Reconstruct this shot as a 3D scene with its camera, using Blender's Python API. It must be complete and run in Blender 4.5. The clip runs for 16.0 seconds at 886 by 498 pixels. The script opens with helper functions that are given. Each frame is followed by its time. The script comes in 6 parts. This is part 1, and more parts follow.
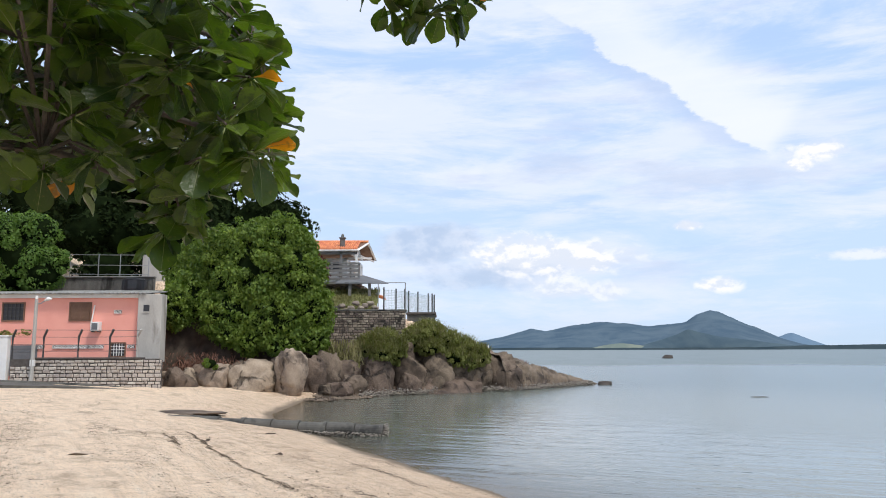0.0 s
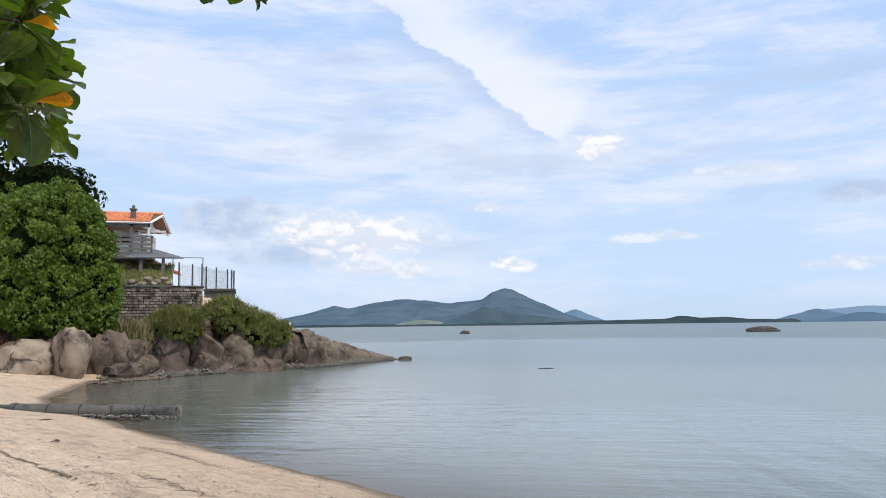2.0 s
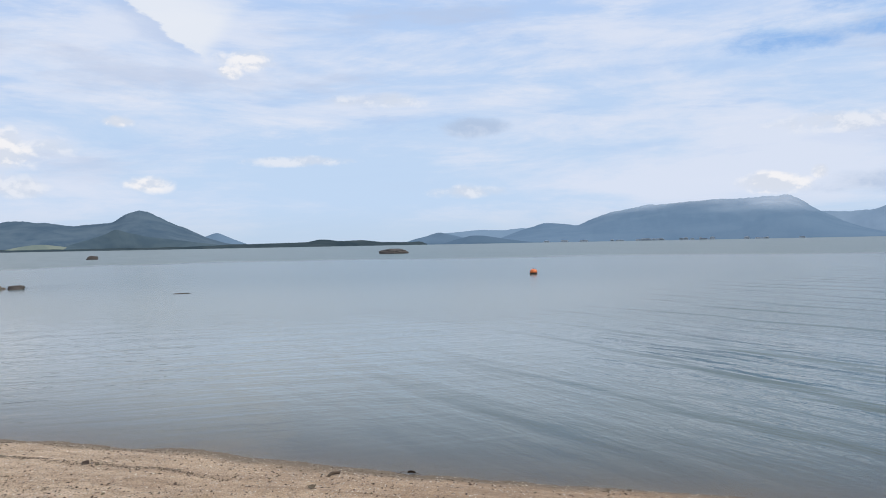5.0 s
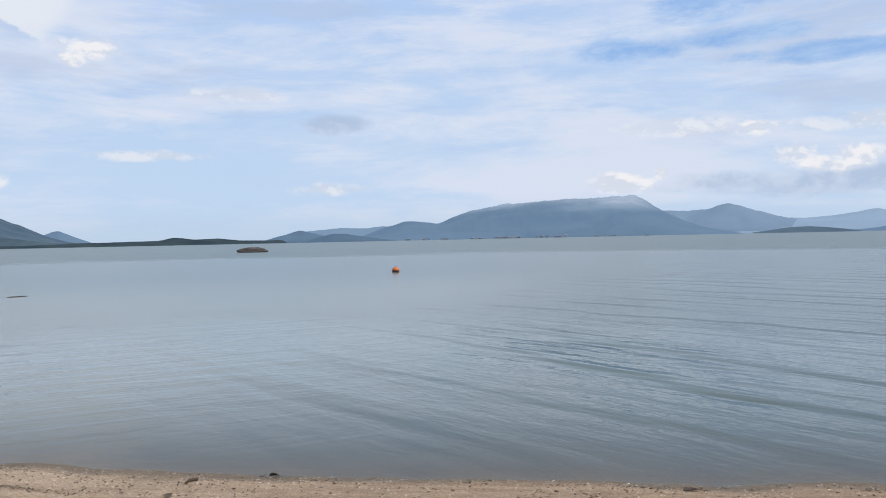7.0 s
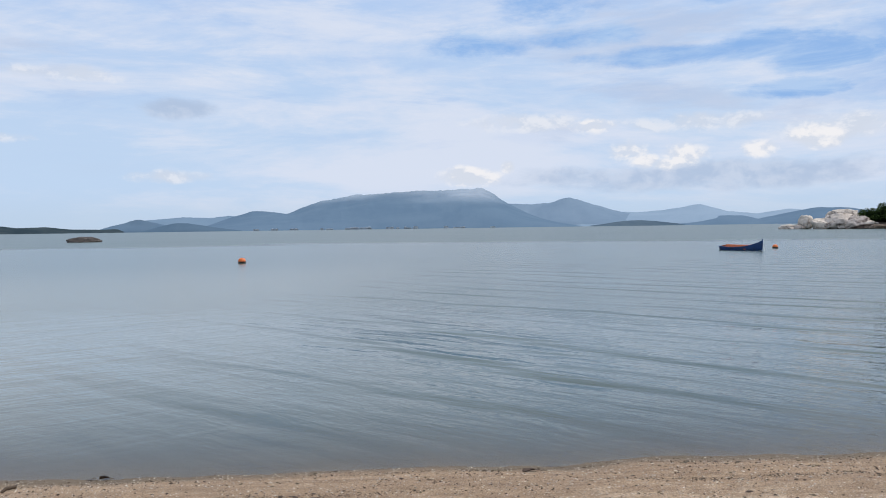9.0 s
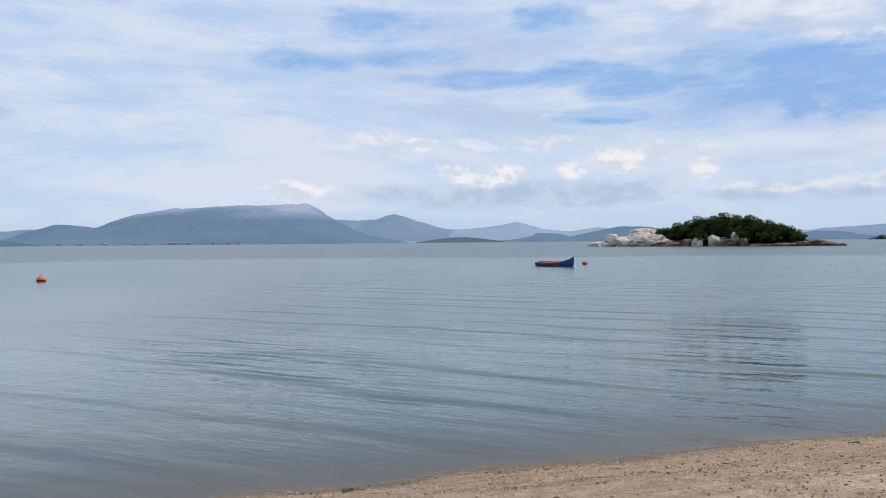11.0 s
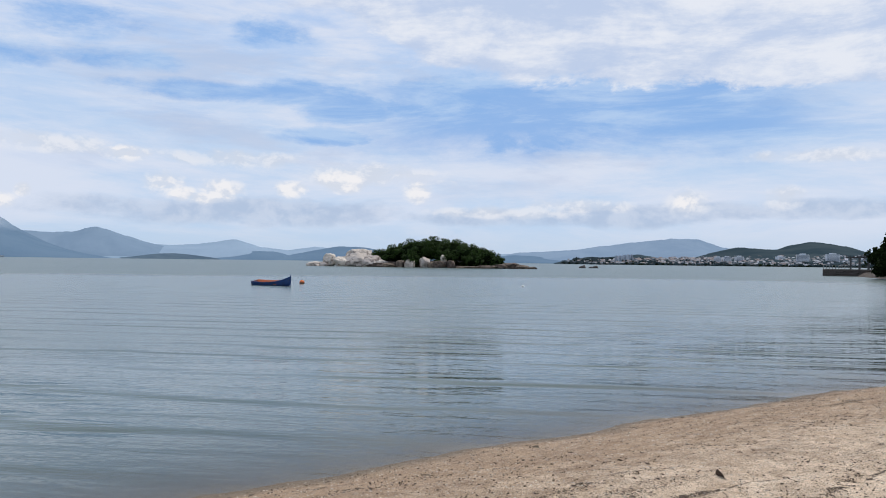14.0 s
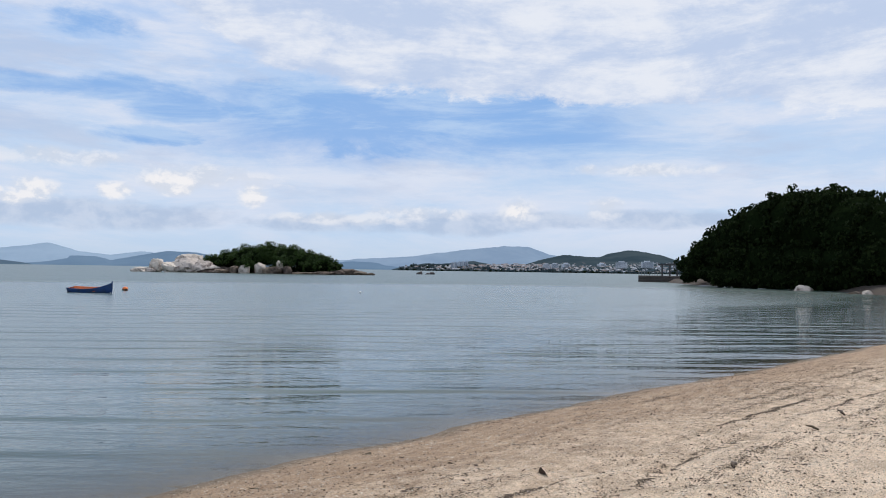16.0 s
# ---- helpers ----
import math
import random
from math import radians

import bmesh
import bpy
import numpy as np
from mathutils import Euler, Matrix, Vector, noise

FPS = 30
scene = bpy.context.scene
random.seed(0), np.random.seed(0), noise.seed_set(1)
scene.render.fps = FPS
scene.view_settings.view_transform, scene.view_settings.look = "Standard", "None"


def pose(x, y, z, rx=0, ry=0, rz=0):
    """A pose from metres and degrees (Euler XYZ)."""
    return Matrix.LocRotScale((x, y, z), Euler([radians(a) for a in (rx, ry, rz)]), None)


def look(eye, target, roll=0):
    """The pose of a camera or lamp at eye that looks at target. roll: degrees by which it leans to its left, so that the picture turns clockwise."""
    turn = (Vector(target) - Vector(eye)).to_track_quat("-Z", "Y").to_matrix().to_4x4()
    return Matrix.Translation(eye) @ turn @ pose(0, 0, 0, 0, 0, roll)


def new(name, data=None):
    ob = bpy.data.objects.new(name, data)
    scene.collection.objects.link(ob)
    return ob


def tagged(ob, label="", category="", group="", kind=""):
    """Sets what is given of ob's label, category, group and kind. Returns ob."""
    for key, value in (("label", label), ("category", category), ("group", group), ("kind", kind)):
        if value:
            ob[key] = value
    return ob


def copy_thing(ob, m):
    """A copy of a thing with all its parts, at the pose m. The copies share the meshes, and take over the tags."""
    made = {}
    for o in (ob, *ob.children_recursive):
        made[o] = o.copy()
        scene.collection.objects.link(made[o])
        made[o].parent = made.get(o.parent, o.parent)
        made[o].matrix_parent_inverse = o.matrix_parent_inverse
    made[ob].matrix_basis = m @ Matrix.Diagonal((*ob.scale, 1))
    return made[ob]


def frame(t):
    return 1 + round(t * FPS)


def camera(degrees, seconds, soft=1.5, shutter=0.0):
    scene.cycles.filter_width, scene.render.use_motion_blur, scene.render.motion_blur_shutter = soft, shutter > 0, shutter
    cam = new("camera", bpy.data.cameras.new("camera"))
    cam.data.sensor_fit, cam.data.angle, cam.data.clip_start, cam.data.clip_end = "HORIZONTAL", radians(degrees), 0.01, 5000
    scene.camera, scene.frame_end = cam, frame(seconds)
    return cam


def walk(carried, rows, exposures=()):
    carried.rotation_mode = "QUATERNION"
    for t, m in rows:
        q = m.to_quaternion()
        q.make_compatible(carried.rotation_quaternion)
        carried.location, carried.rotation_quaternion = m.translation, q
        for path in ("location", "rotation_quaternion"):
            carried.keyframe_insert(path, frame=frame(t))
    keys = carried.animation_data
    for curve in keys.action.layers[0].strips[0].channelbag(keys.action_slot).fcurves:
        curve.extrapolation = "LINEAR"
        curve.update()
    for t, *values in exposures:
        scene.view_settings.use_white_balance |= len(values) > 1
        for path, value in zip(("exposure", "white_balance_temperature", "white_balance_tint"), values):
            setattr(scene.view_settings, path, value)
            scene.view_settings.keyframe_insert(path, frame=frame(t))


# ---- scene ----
cam = camera(59.74, 16.0, soft=1.0)
PATH = [
    (0.0, pose(-0.000, 0.000, 2.400, 97.45, 0.16, 0.00)),
    (0.5, pose(-0.007, -0.002, 2.391, 97.44, 0.23, -2.73)),
    (1.0, pose(-0.003, 0.005, 2.371, 97.21, 0.30, -6.11)),
    (1.5, pose(0.012, -0.004, 2.378, 96.64, 0.45, -10.05)),
    (2.0, pose(0.031, 0.006, 2.376, 95.67, 0.66, -14.47)),
    (2.5, pose(0.049, 0.006, 2.376, 94.38, 0.85, -19.15)),
    (3.0, pose(0.086, -0.003, 2.367, 93.03, 0.89, -23.83)),
    (3.5, pose(0.126, -0.019, 2.362, 91.76, 0.92, -28.46)),
    (4.0, pose(0.157, -0.034, 2.352, 90.76, 1.05, -32.88)),
    (4.5, pose(0.180, -0.070, 2.347, 90.04, 1.06, -36.96)),
    (7.0, pose(0.144, -0.098, 2.346, 89.28, 1.20, -50.73)),
    (7.5, pose(0.147, -0.104, 2.341, 89.09, 1.09, -52.91)),
    (8.0, pose(0.154, -0.101, 2.339, 88.78, 1.02, -55.49)),
    (8.5, pose(0.159, -0.110, 2.336, 88.53, 0.92, -58.45)),
    (9.0, pose(0.172, -0.125, 2.335, 88.43, 0.77, -61.78)),
    (11.5, pose(0.195, -0.197, 2.359, 89.81, 0.44, -77.78)),
    (12.0, pose(0.185, -0.208, 2.357, 90.05, 0.35, -81.02)),
    (12.5, pose(0.181, -0.225, 2.361, 90.28, 0.23, -84.47)),
    (13.0, pose(0.178, -0.237, 2.367, 90.49, -0.00, -88.08)),
    (13.5, pose(0.186, -0.251, 2.371, 90.74, -0.36, -91.71)),
    (14.0, pose(0.197, -0.263, 2.370, 90.95, -0.71, -95.30)),
    (14.5, pose(0.200, -0.275, 2.372, 91.14, -0.95, -98.76)),
    (15.0, pose(0.206, -0.291, 2.374, 91.34, -1.04, -101.95)),
    (15.5, pose(0.200, -0.308, 2.379, 91.47, -0.98, -104.78)),
    (16.0, pose(0.216, -0.318, 2.374, 91.57, -0.87, -107.28)),
]
walk(cam, PATH, exposures=[(0, 0.21), (2, 0.14), (4.5, 0.0), (9, -0.04), (12.5, -0.06), (16, -0.04)])

# ---- sky and sun ----
SUN_AZ, SUN_EL = 135.0, 58.0
world = bpy.data.worlds.new("sky")
scene.world = world
world.use_nodes = True
wt = world.node_tree
wt.nodes.clear()


class Nodes:
    """Short-hand for building node trees."""

    def __init__(self, tree):
        self.t = tree

    def add(self, kind, **kw):
        n = self.t.nodes.new(kind)
        if "operation" in kw:
            n.operation = kw["operation"]
        if "use_clamp" in kw:
            n.use_clamp = kw["use_clamp"]
        if "interpolation_type" in kw:
            n.interpolation_type = kw["interpolation_type"]
        if "attribute_name" in kw:
            n.attribute_name = kw["attribute_name"]
        if "data_type" in kw:
            n.data_type, n.blend_type = kw["data_type"], kw["blend_type"]
        return n

    def link(self, a, b):
        self.t.links.new(a, b)

    def put(self, sock, v):
        if isinstance(v, bpy.types.NodeSocket):
            self.link(v, sock)
        else:
            sock.default_value = v

    def math(self, op, a, b=0.0, clamp=False):
        n = self.add("ShaderNodeMath", operation=op, use_clamp=clamp)
        self.put(n.inputs[0], a)
        self.put(n.inputs[1], b)
        return n.outputs[0]

    def vec(self, x, y, z):
        n = self.add("ShaderNodeCombineXYZ")
        for i, v in enumerate((x, y, z)):
            self.put(n.inputs[i], v)
        return n.outputs[0]

    def noise(self, v, scale, detail=5.0, rough=0.55, distort=0.0):
        n = self.add("ShaderNodeTexNoise")
        self.put(n.inputs["Vector"], v)
        n.inputs["Scale"].default_value = scale
        n.inputs["Detail"].default_value = detail
        n.inputs["Roughness"].default_value = rough
        n.inputs["Distortion"].default_value = distort
        return n.outputs["Fac"]

    def span(self, v, a, b, lo=0.0, hi=1.0):
        n = self.add("ShaderNodeMapRange", interpolation_type="SMOOTHSTEP")
        self.put(n.inputs["Value"], v)
        for k, x in (("From Min", a), ("From Max", b), ("To Min", lo), ("To Max", hi)):
            n.inputs[k].default_value = x
        return n.outputs["Result"]

    def mix(self, f, a, b, blend="MIX"):
        n = self.add("ShaderNodeMix", data_type="RGBA", blend_type=blend)
        self.put(n.inputs["Factor"], f)
        for s, v in ((n.inputs["A"], a), (n.inputs["B"], b)):
            self.put(s, v if isinstance(v, bpy.types.NodeSocket) else (*v, 1.0) if len(v) == 3 else v)
        return n.outputs["Result"]


w = Nodes(wt)
sky = w.add("ShaderNodeTexSky")
sky.sky_type, sky.sun_disc = "NISHITA", False
sky.sun_elevation, sky.sun_rotation = radians(SUN_EL), radians(SUN_AZ)
sky.air_density, sky.dust_density, sky.ozone_density = 1.0, 0.6, 1.5
way = w.add("ShaderNodeTexCoord").outputs["Generated"]
sep = w.add("ShaderNodeSeparateXYZ")
w.link(way, sep.inputs[0])
dx, dy, dz = sep.outputs
bear = w.math("MULTIPLY", w.math("ARCTAN2", dx, dy), 57.2958)      # degrees to the right of the beach's line
elev = w.math("MULTIPLY", w.math("ARCSINE", dz), 57.2958)          # degrees above the horizon


def cloud_noise(sx, sy, seed, detail=8.0, rough=0.58, lift=0.0, distort=0.0):
    return w.noise(w.vec(w.math("MULTIPLY", bear, sx), w.math("MULTIPLY", w.math("ADD", elev, lift), sy), seed), 1.0, detail, rough, distort)


def between(v, a, b, c, d):
    """Rises from a to b and falls from c to d."""
    return w.math("MULTIPLY", w.span(v, a, b), w.span(v, c, d, 1.0, 0.0))


def times(*fs):
    out = fs[0]
    for f in fs[1:]:
        out = w.math("MULTIPLY", out, f)
    return out


def tone(r, g, b):
    return (r / 0.11, g / 0.11, b / 0.11)


broad = cloud_noise(0.035, 0.10, 1.0, 4.0, 0.5)
wisps = cloud_noise(0.055, 0.26, 4.0, 10.0, 0.64, 0.0, 0.35)
fluff = cloud_noise(0.42, 0.62, 7.0, 8.0, 0.58, 0.0, 0.2)
fluff_up = cloud_noise(0.42, 0.62, 7.0, 8.0, 0.58, 0.45, 0.2)
tatter = cloud_noise(0.13, 0.30, 12.0, 10.0, 0.66, 0.0, 0.2)
combed = cloud_noise(0.075, 0.40, 31.0, 10.0, 0.66, 0.0, 0.4)
ragged = w.math("ADD", elev, w.math("MULTIPLY", w.math("SUBTRACT", tatter, 0.5), 5.5))


def near_spots(spots):
    """1 in the middle of each cloud (bearing, height, half width, half height), falling to 0 and below outside it."""
    out = -4.0
    for b, e, rb, re in spots:
        qx = w.math("MULTIPLY", w.math("SUBTRACT", bear, b), 1.0 / rb)
        qy = w.math("MULTIPLY", w.math("SUBTRACT", elev, e), 1.0 / re)
        q = w.math("SUBTRACT", 1.0, w.math("ADD", w.math("MULTIPLY", qx, qx), w.math("MULTIPLY", qy, qy)))
        out = w.math("MAXIMUM", out, q)
    return out


def ruffled(field, n, amount, lo, hi):
    return w.span(w.math("ADD", field, w.math("MULTIPLY", w.math("SUBTRACT", n, 0.5), amount)), lo, hi)


clear = w.mix(0.25, sky.outputs["Color"], tone(0.40, 0.58, 0.92))
base = w.mix(w.span(elev, 2.0, 26.0), tone(0.54, 0.69, 0.90), tone(0.42, 0.585, 0.90))
base = w.mix(w.span(elev, 26.0, 60.0), base, w.mix(0.5, clear, tone(0.66, 0.74, 0.90)))
veil = times(w.span(w.math("ADD", w.math("MULTIPLY", wisps, 0.55), w.math("ADD", w.math("MULTIPLY", broad, 0.25), w.math("MULTIPLY", combed, 0.2))), 0.42, 0.58), 0.9)
sky_c = w.mix(veil, base, tone(0.715, 0.775, 0.91))
# combed streaks of thin high cloud, blue showing between them
sky_c = w.mix(times(w.span(combed, 0.52, 0.72), 0.35, w.span(elev, 3.0, 8.0)), sky_c, tone(0.83, 0.85, 0.92))
sky_c = w.mix(times(w.span(combed, 0.46, 0.34), 0.28, w.span(elev, 4.0, 9.0)), sky_c, tone(0.42, 0.57, 0.86))
# grey-blue undersides here and there
sky_c = w.mix(times(w.span(cloud_noise(0.045, 0.20, 20.0, 8.0, 0.6), 0.54, 0.66), 0.5, w.span(elev, 3.0, 7.0)), sky_c, tone(0.50, 0.58, 0.76))
# clear blue stretch under the great cloud sheet, and gaps above the bay
gap = times(between(bear, 82.0, 96.0, 114.0, 130.0), between(ragged, 6.5, 10.0, 12.6, 13.8))
holes = ruffled(near_spots([(64.8, 13.6, 4.5, 1.7), (69.5, 15.4, 5.5, 1.6), (88.1, 11.2, 5.5, 1.5), (86.8, 9.0, 5.0, 0.8), (71.8, 13.6, 5.5, 1.0), (82.5, 16.0, 4.2, 1.3), (86.0, 12.0, 6.3, 1.2), (78.0, 11.8, 7.0, 0.8),
                            (94.0, 11.2, 6.0, 1.4), (101.5, 11.2, 9.0, 1.6), (110.0, 11.2, 10.9, 1.7), (100.0, 9.2, 9.0, 1.4), (130.8, 16.1, 3.0, 0.9), (135.6, 16.5, 2.5, 0.6), (125.5, 17.5, 3.0, 0.7)]), tatter, 4.2, 0.0, 1.1)
blue = w.math("MAXIMUM", w.math("MULTIPLY", gap, 0.85), w.math("MULTIPLY", holes, 0.85))
sky_c = w.mix(blue, sky_c, w.mix(w.span(combed, 0.42, 0.62), tone(0.235, 0.445, 0.82), tone(0.42, 0.60, 0.88)))
sheet_edge = w.math("ADD", ragged, w.math("MULTIPLY", w.math("SUBTRACT", w.math("MAXIMUM", bear, 96.0), 110.0), 0.07))
sheet_edge = w.math("SUBTRACT", sheet_edge, w.span(bear, 98.0, 84.0, 0.0, 4.2))
sheet_f = times(w.span(bear, 80.0, 90.0), w.span(sheet_edge, 12.55, 13.25))
sky_c = w.mix(w.math("MULTIPLY", sheet_f, 0.95), sky_c, w.mix(w.span(w.math("ADD", w.math("MULTIPLY", wisps, 0.5), w.math("MULTIPLY", tatter, 0.5)), 0.42, 0.58), tone(0.54, 0.64, 0.84), tone(0.82, 0.855, 0.935)))
# a bright wedge of cloud over the bay, with a torn tail
along = w.math("ADD", w.math("MULTIPLY", w.math("SUBTRACT", bear, 14.0), 0.809), w.math("MULTIPLY", w.math("SUBTRACT", elev, 21.0), -0.588))
across = w.math("ADD", w.math("MULTIPLY", w.math("SUBTRACT", bear, 14.0), 0.588), w.math("MULTIPLY", w.math("SUBTRACT", elev, 21.0), 0.809))
across = w.math("ADD", across, w.math("MULTIPLY", w.math("SUBTRACT", tatter, 0.5), 4.0))
wedge = times(between(along, -14.0, 2.0, 11.5, 13.0), between(across, -0.9, -0.55, 1.2, 5.0), 0.85)
sky_c = w.mix(times(between(along, -9.0, 0.0, 9.0, 13.0), between(across, -2.6, -0.9, -0.7, -0.45), 0.6), sky_c, tone(0.46, 0.58, 0.82))
sky_c = w.mix(wedge, sky_c, tone(0.80, 0.84, 0.915))
# low grey heaps, then the lit white heaps over the water
grey = ruffled(near_spots([(-0.5, 7.6, 4.4, 2.0), (2.2, 5.3, 6.5, 1.1), (3.2, 5.7, 6.3, 1.3), (42.9, 8.5, 3.1, 0.9), (98.0, 3.2, 6.7, 0.8), (75.0, 3.4, 9.0, 1.2), (84.0, 3.6, 9.0, 1.3), (108.0, 3.4, 9.0, 1.0), (120.0, 3.8, 9.0, 0.9)]), tatter, 3.0, 0.0, 0.9)
sky_c = w.mix(times(grey, 0.85), sky_c, w.mix(w.span(fluff, 0.4, 0.62), tone(0.45, 0.555, 0.74), tone(0.59, 0.67, 0.82)))
lit = w.span(w.math("SUBTRACT", fluff, fluff_up), -0.05, 0.09)
soft = ruffled(near_spots([(9.0, 4.5, 4.6, 1.2), (13.3, 6.8, 2.4, 0.9), (11.6, 4.2, 2.6, 0.9), (36.0, 10.5, 4.0, 0.7), (42.0, 3.8, 3.6, 0.6), (68.0, 7.6, 6.0, 0.9), (90.0, 6.2, 7.0, 1.2), (80.0, 7.2, 6.0, 0.8), (99.9, 3.7, 7.0, 0.6), (121.8, 7.4, 7.0, 0.6), (112.8, 4.5, 2.2, 1.2), (119.0, 4.6, 1.8, 1.0), (105.0, 4.2, 5.0, 0.7), (30.0, 6.2, 5.0, 0.5)]), fluff, 2.6, 0.1, 1.1)
sky_c = w.mix(times(soft, 0.75), sky_c, w.mix(lit, tone(0.66, 0.715, 0.82), tone(0.83, 0.85, 0.91)))
heap = ruffled(near_spots([(5.6, 7.0, 4.6, 1.9), (9.4, 6.6, 5.0, 1.8), (19.8, 4.5, 1.9, 0.75), (17.8, 8.7, 1.4, 0.5), (26.5, 13.3, 2.3, 1.0), (25.3, 12.4, 1.1, 0.6), (63.8, 3.75, 3.0, 0.9), (66.6, 4.4, 0.7, 0.6), (75.4, 5.3, 1.8, 1.1), (76.4, 4.6, 1.4, 0.7), (79.3, 5.0, 2.0, 1.1), (78.2, 4.3, 1.6, 0.6), (72.8, 7.2, 1.9, 0.7), (84.1, 5.2, 1.6, 0.8), (87.7, 5.8, 2.0, 1.1), (93.3, 5.2, 1.5, 1.0), (112.7, 4.4, 1.0, 0.7)]), fluff, 2.2, 0.05, 0.95)
sky_c = w.mix(times(heap, 0.92), sky_c, w.mix(lit, tone(0.69, 0.74, 0.84), tone(0.92, 0.91, 0.93)))
# haze near the horizon
sky_c = w.mix(w.span(elev, 0.0, 3.4, 0.75, 0.0), sky_c, tone(0.52, 0.645, 0.80))
bg = w.add("ShaderNodeBackground")
w.link(sky_c, bg.inputs["Color"])
bg.inputs["Strength"].default_value = 0.11
w.link(bg.outputs[0], w.add("ShaderNodeOutputWorld").inputs["Surface"])

sun = bpy.data.lights.new("sun", "SUN")
sun.energy, sun.angle, sun.color = 2.3, radians(10), (1.0, 0.96, 0.9)
to_sun = Vector((math.sin(radians(SUN_AZ)) * math.cos(radians(SUN_EL)), math.cos(radians(SUN_AZ)) * math.cos(radians(SUN_EL)), math.sin(radians(SUN_EL))))
new("sun", sun).matrix_world = look(to_sun * 50, (0, 0, 0))


# ---- materials ----
def surface(name, a, b, scale=6.0, fine=60.0, rough=0.8, bump=0.3, bump_size=0.02, each=0.0, island=0.0, metal=0.0, stain=None, stain_scale=0.6, stain_span=(0.5, 0.65), stretch=(1, 1, 1), ior=1.5, joints=0.0, damp=False):
    """Two colours mixed at two scales, with a relief, stains of their own shape, and a change from piece to piece."""
    m = bpy.data.materials.new(name)
    m.use_nodes = True
    n = Nodes(m.node_tree)
    p = m.node_tree.nodes["Principled BSDF"]
    at = n.add("ShaderNodeTexCoord").outputs["Object"]
    if each or island:
        info = n.add("ShaderNodeObjectInfo").outputs["Random"] if each else n.add("ShaderNodeNewGeometry").outputs["Random Per Island"]
        amount = each or island
        shift = n.add("ShaderNodeVectorMath", operation="ADD")
        n.put(shift.inputs[0], at)
        n.put(shift.inputs[1], n.vec(n.math("MULTIPLY", info, 37.0), n.math("MULTIPLY", info, 11.0), 0.0))
        at = shift.outputs[0]
    sc = n.add("ShaderNodeVectorMath", operation="MULTIPLY")
    n.put(sc.inputs[0], at)
    sc.inputs[1].default_value = stretch
    at = sc.outputs[0]
    coarse, grain = n.noise(at, scale, 6.0, 0.6), n.noise(at, fine, 4.0, 0.6)
    f = n.math("ADD", n.math("MULTIPLY", n.span(coarse, 0.3, 0.7), 0.65), n.math("MULTIPLY", n.span(grain, 0.3, 0.7), 0.35))
    c = n.mix(f, a, b)
    if stain:
        c = n.mix(n.span(n.noise(at, stain_scale, 7.0, 0.65, 0.4), *stain_span), c, stain)
    joint = None
    if joints:
        vor = n.t.nodes.new("ShaderNodeTexVoronoi")
        vor.feature = "DISTANCE_TO_EDGE"
        warp = n.add("ShaderNodeVectorMath", operation="ADD")
        n.put(warp.inputs[0], at)
        n.put(warp.inputs[1], n.vec(n.math("MULTIPLY", coarse, 0.9), n.math("MULTIPLY", coarse, -0.7), n.math("MULTIPLY", grain, 0.3)))
        n.link(warp.outputs[0], vor.inputs["Vector"])
        vor.inputs["Scale"].default_value = joints
        joint = n.span(n.math("ADD", vor.outputs["Distance"], n.math("MULTIPLY", n.span(coarse, 0.45, 0.6), 0.05)), 0.0, 0.035)
        c = n.mix(n.math("ADD", n.math("MULTIPLY", joint, 0.6), 0.4), (0.03, 0.024, 0.02), c)
    if damp:
        zz = n.add("ShaderNodeSeparateXYZ")
        n.link(n.add("ShaderNodeTexCoord").outputs["Object"], zz.inputs[0])
        # drag marks and low ridges that follow the water's edge
        across = n.math("ADD", n.math("MULTIPLY", zz.outputs[0], 0.85), n.math("MULTIPLY", zz.outputs[1], 0.53))
        down = n.math("SUBTRACT", n.math("MULTIPLY", zz.outputs[0], 0.53), n.math("MULTIPLY", zz.outputs[1], 0.85))
        drag = n.noise(n.vec(n.math("MULTIPLY", across, 5.5), n.math("MULTIPLY", down, 0.55), 3.0), 1.0, 7.0, 0.66, 0.4)
        tread = n.noise(n.vec(n.math("MULTIPLY", across, 4.0), n.math("MULTIPLY", down, 2.6), 8.0), 1.0, 5.0, 0.6, 0.5)
        c = n.mix(n.math("MULTIPLY", n.span(drag, 0.52, 0.64), 0.30), c, (0.36, 0.265, 0.18))
        c = n.mix(n.math("MULTIPLY", n.span(drag, 0.46, 0.34), 0.40), c, (0.86, 0.73, 0.57))
        wet = n.span(n.math("ADD", zz.outputs[2], n.math("MULTIPLY", n.math("SUBTRACT", coarse, 0.5), 0.40)), 0.22, 0.66, 1.0, 0.0)
        c = n.mix(n.math("MULTIPLY", wet, n.span(zz.outputs[1], 3.0, 13.0, 0.9, 0.35)), c, n.mix(n.math("ADD", n.math("MULTIPLY", f, 0.5), n.math("MULTIPLY", n.span(drag, 0.62, 0.38), 0.5)), (0.255, 0.155, 0.088), (0.50, 0.335, 0.198)))
        c = n.mix(n.math("MULTIPLY", n.span(n.noise(at, 75.0, 3.0, 0.65), 0.54, 0.62), 0.8), c, (0.10, 0.07, 0.05))
        c = n.mix(n.math("MULTIPLY", n.span(n.noise(at, 21.0, 4.0, 0.7), 0.57, 0.66), 0.40), c, (0.17, 0.12, 0.085))
        c = n.mix(n.math("MULTIPLY", n.span(n.noise(at, 52.0, 3.0, 0.65), 0.58, 0.68), 0.45), c, (0.85, 0.76, 0.66))
        soaked = n.span(zz.outputs[2], 0.02, 0.10, 1.0, 0.0)
        c = n.mix(soaked, c, (0.20, 0.15, 0.10))
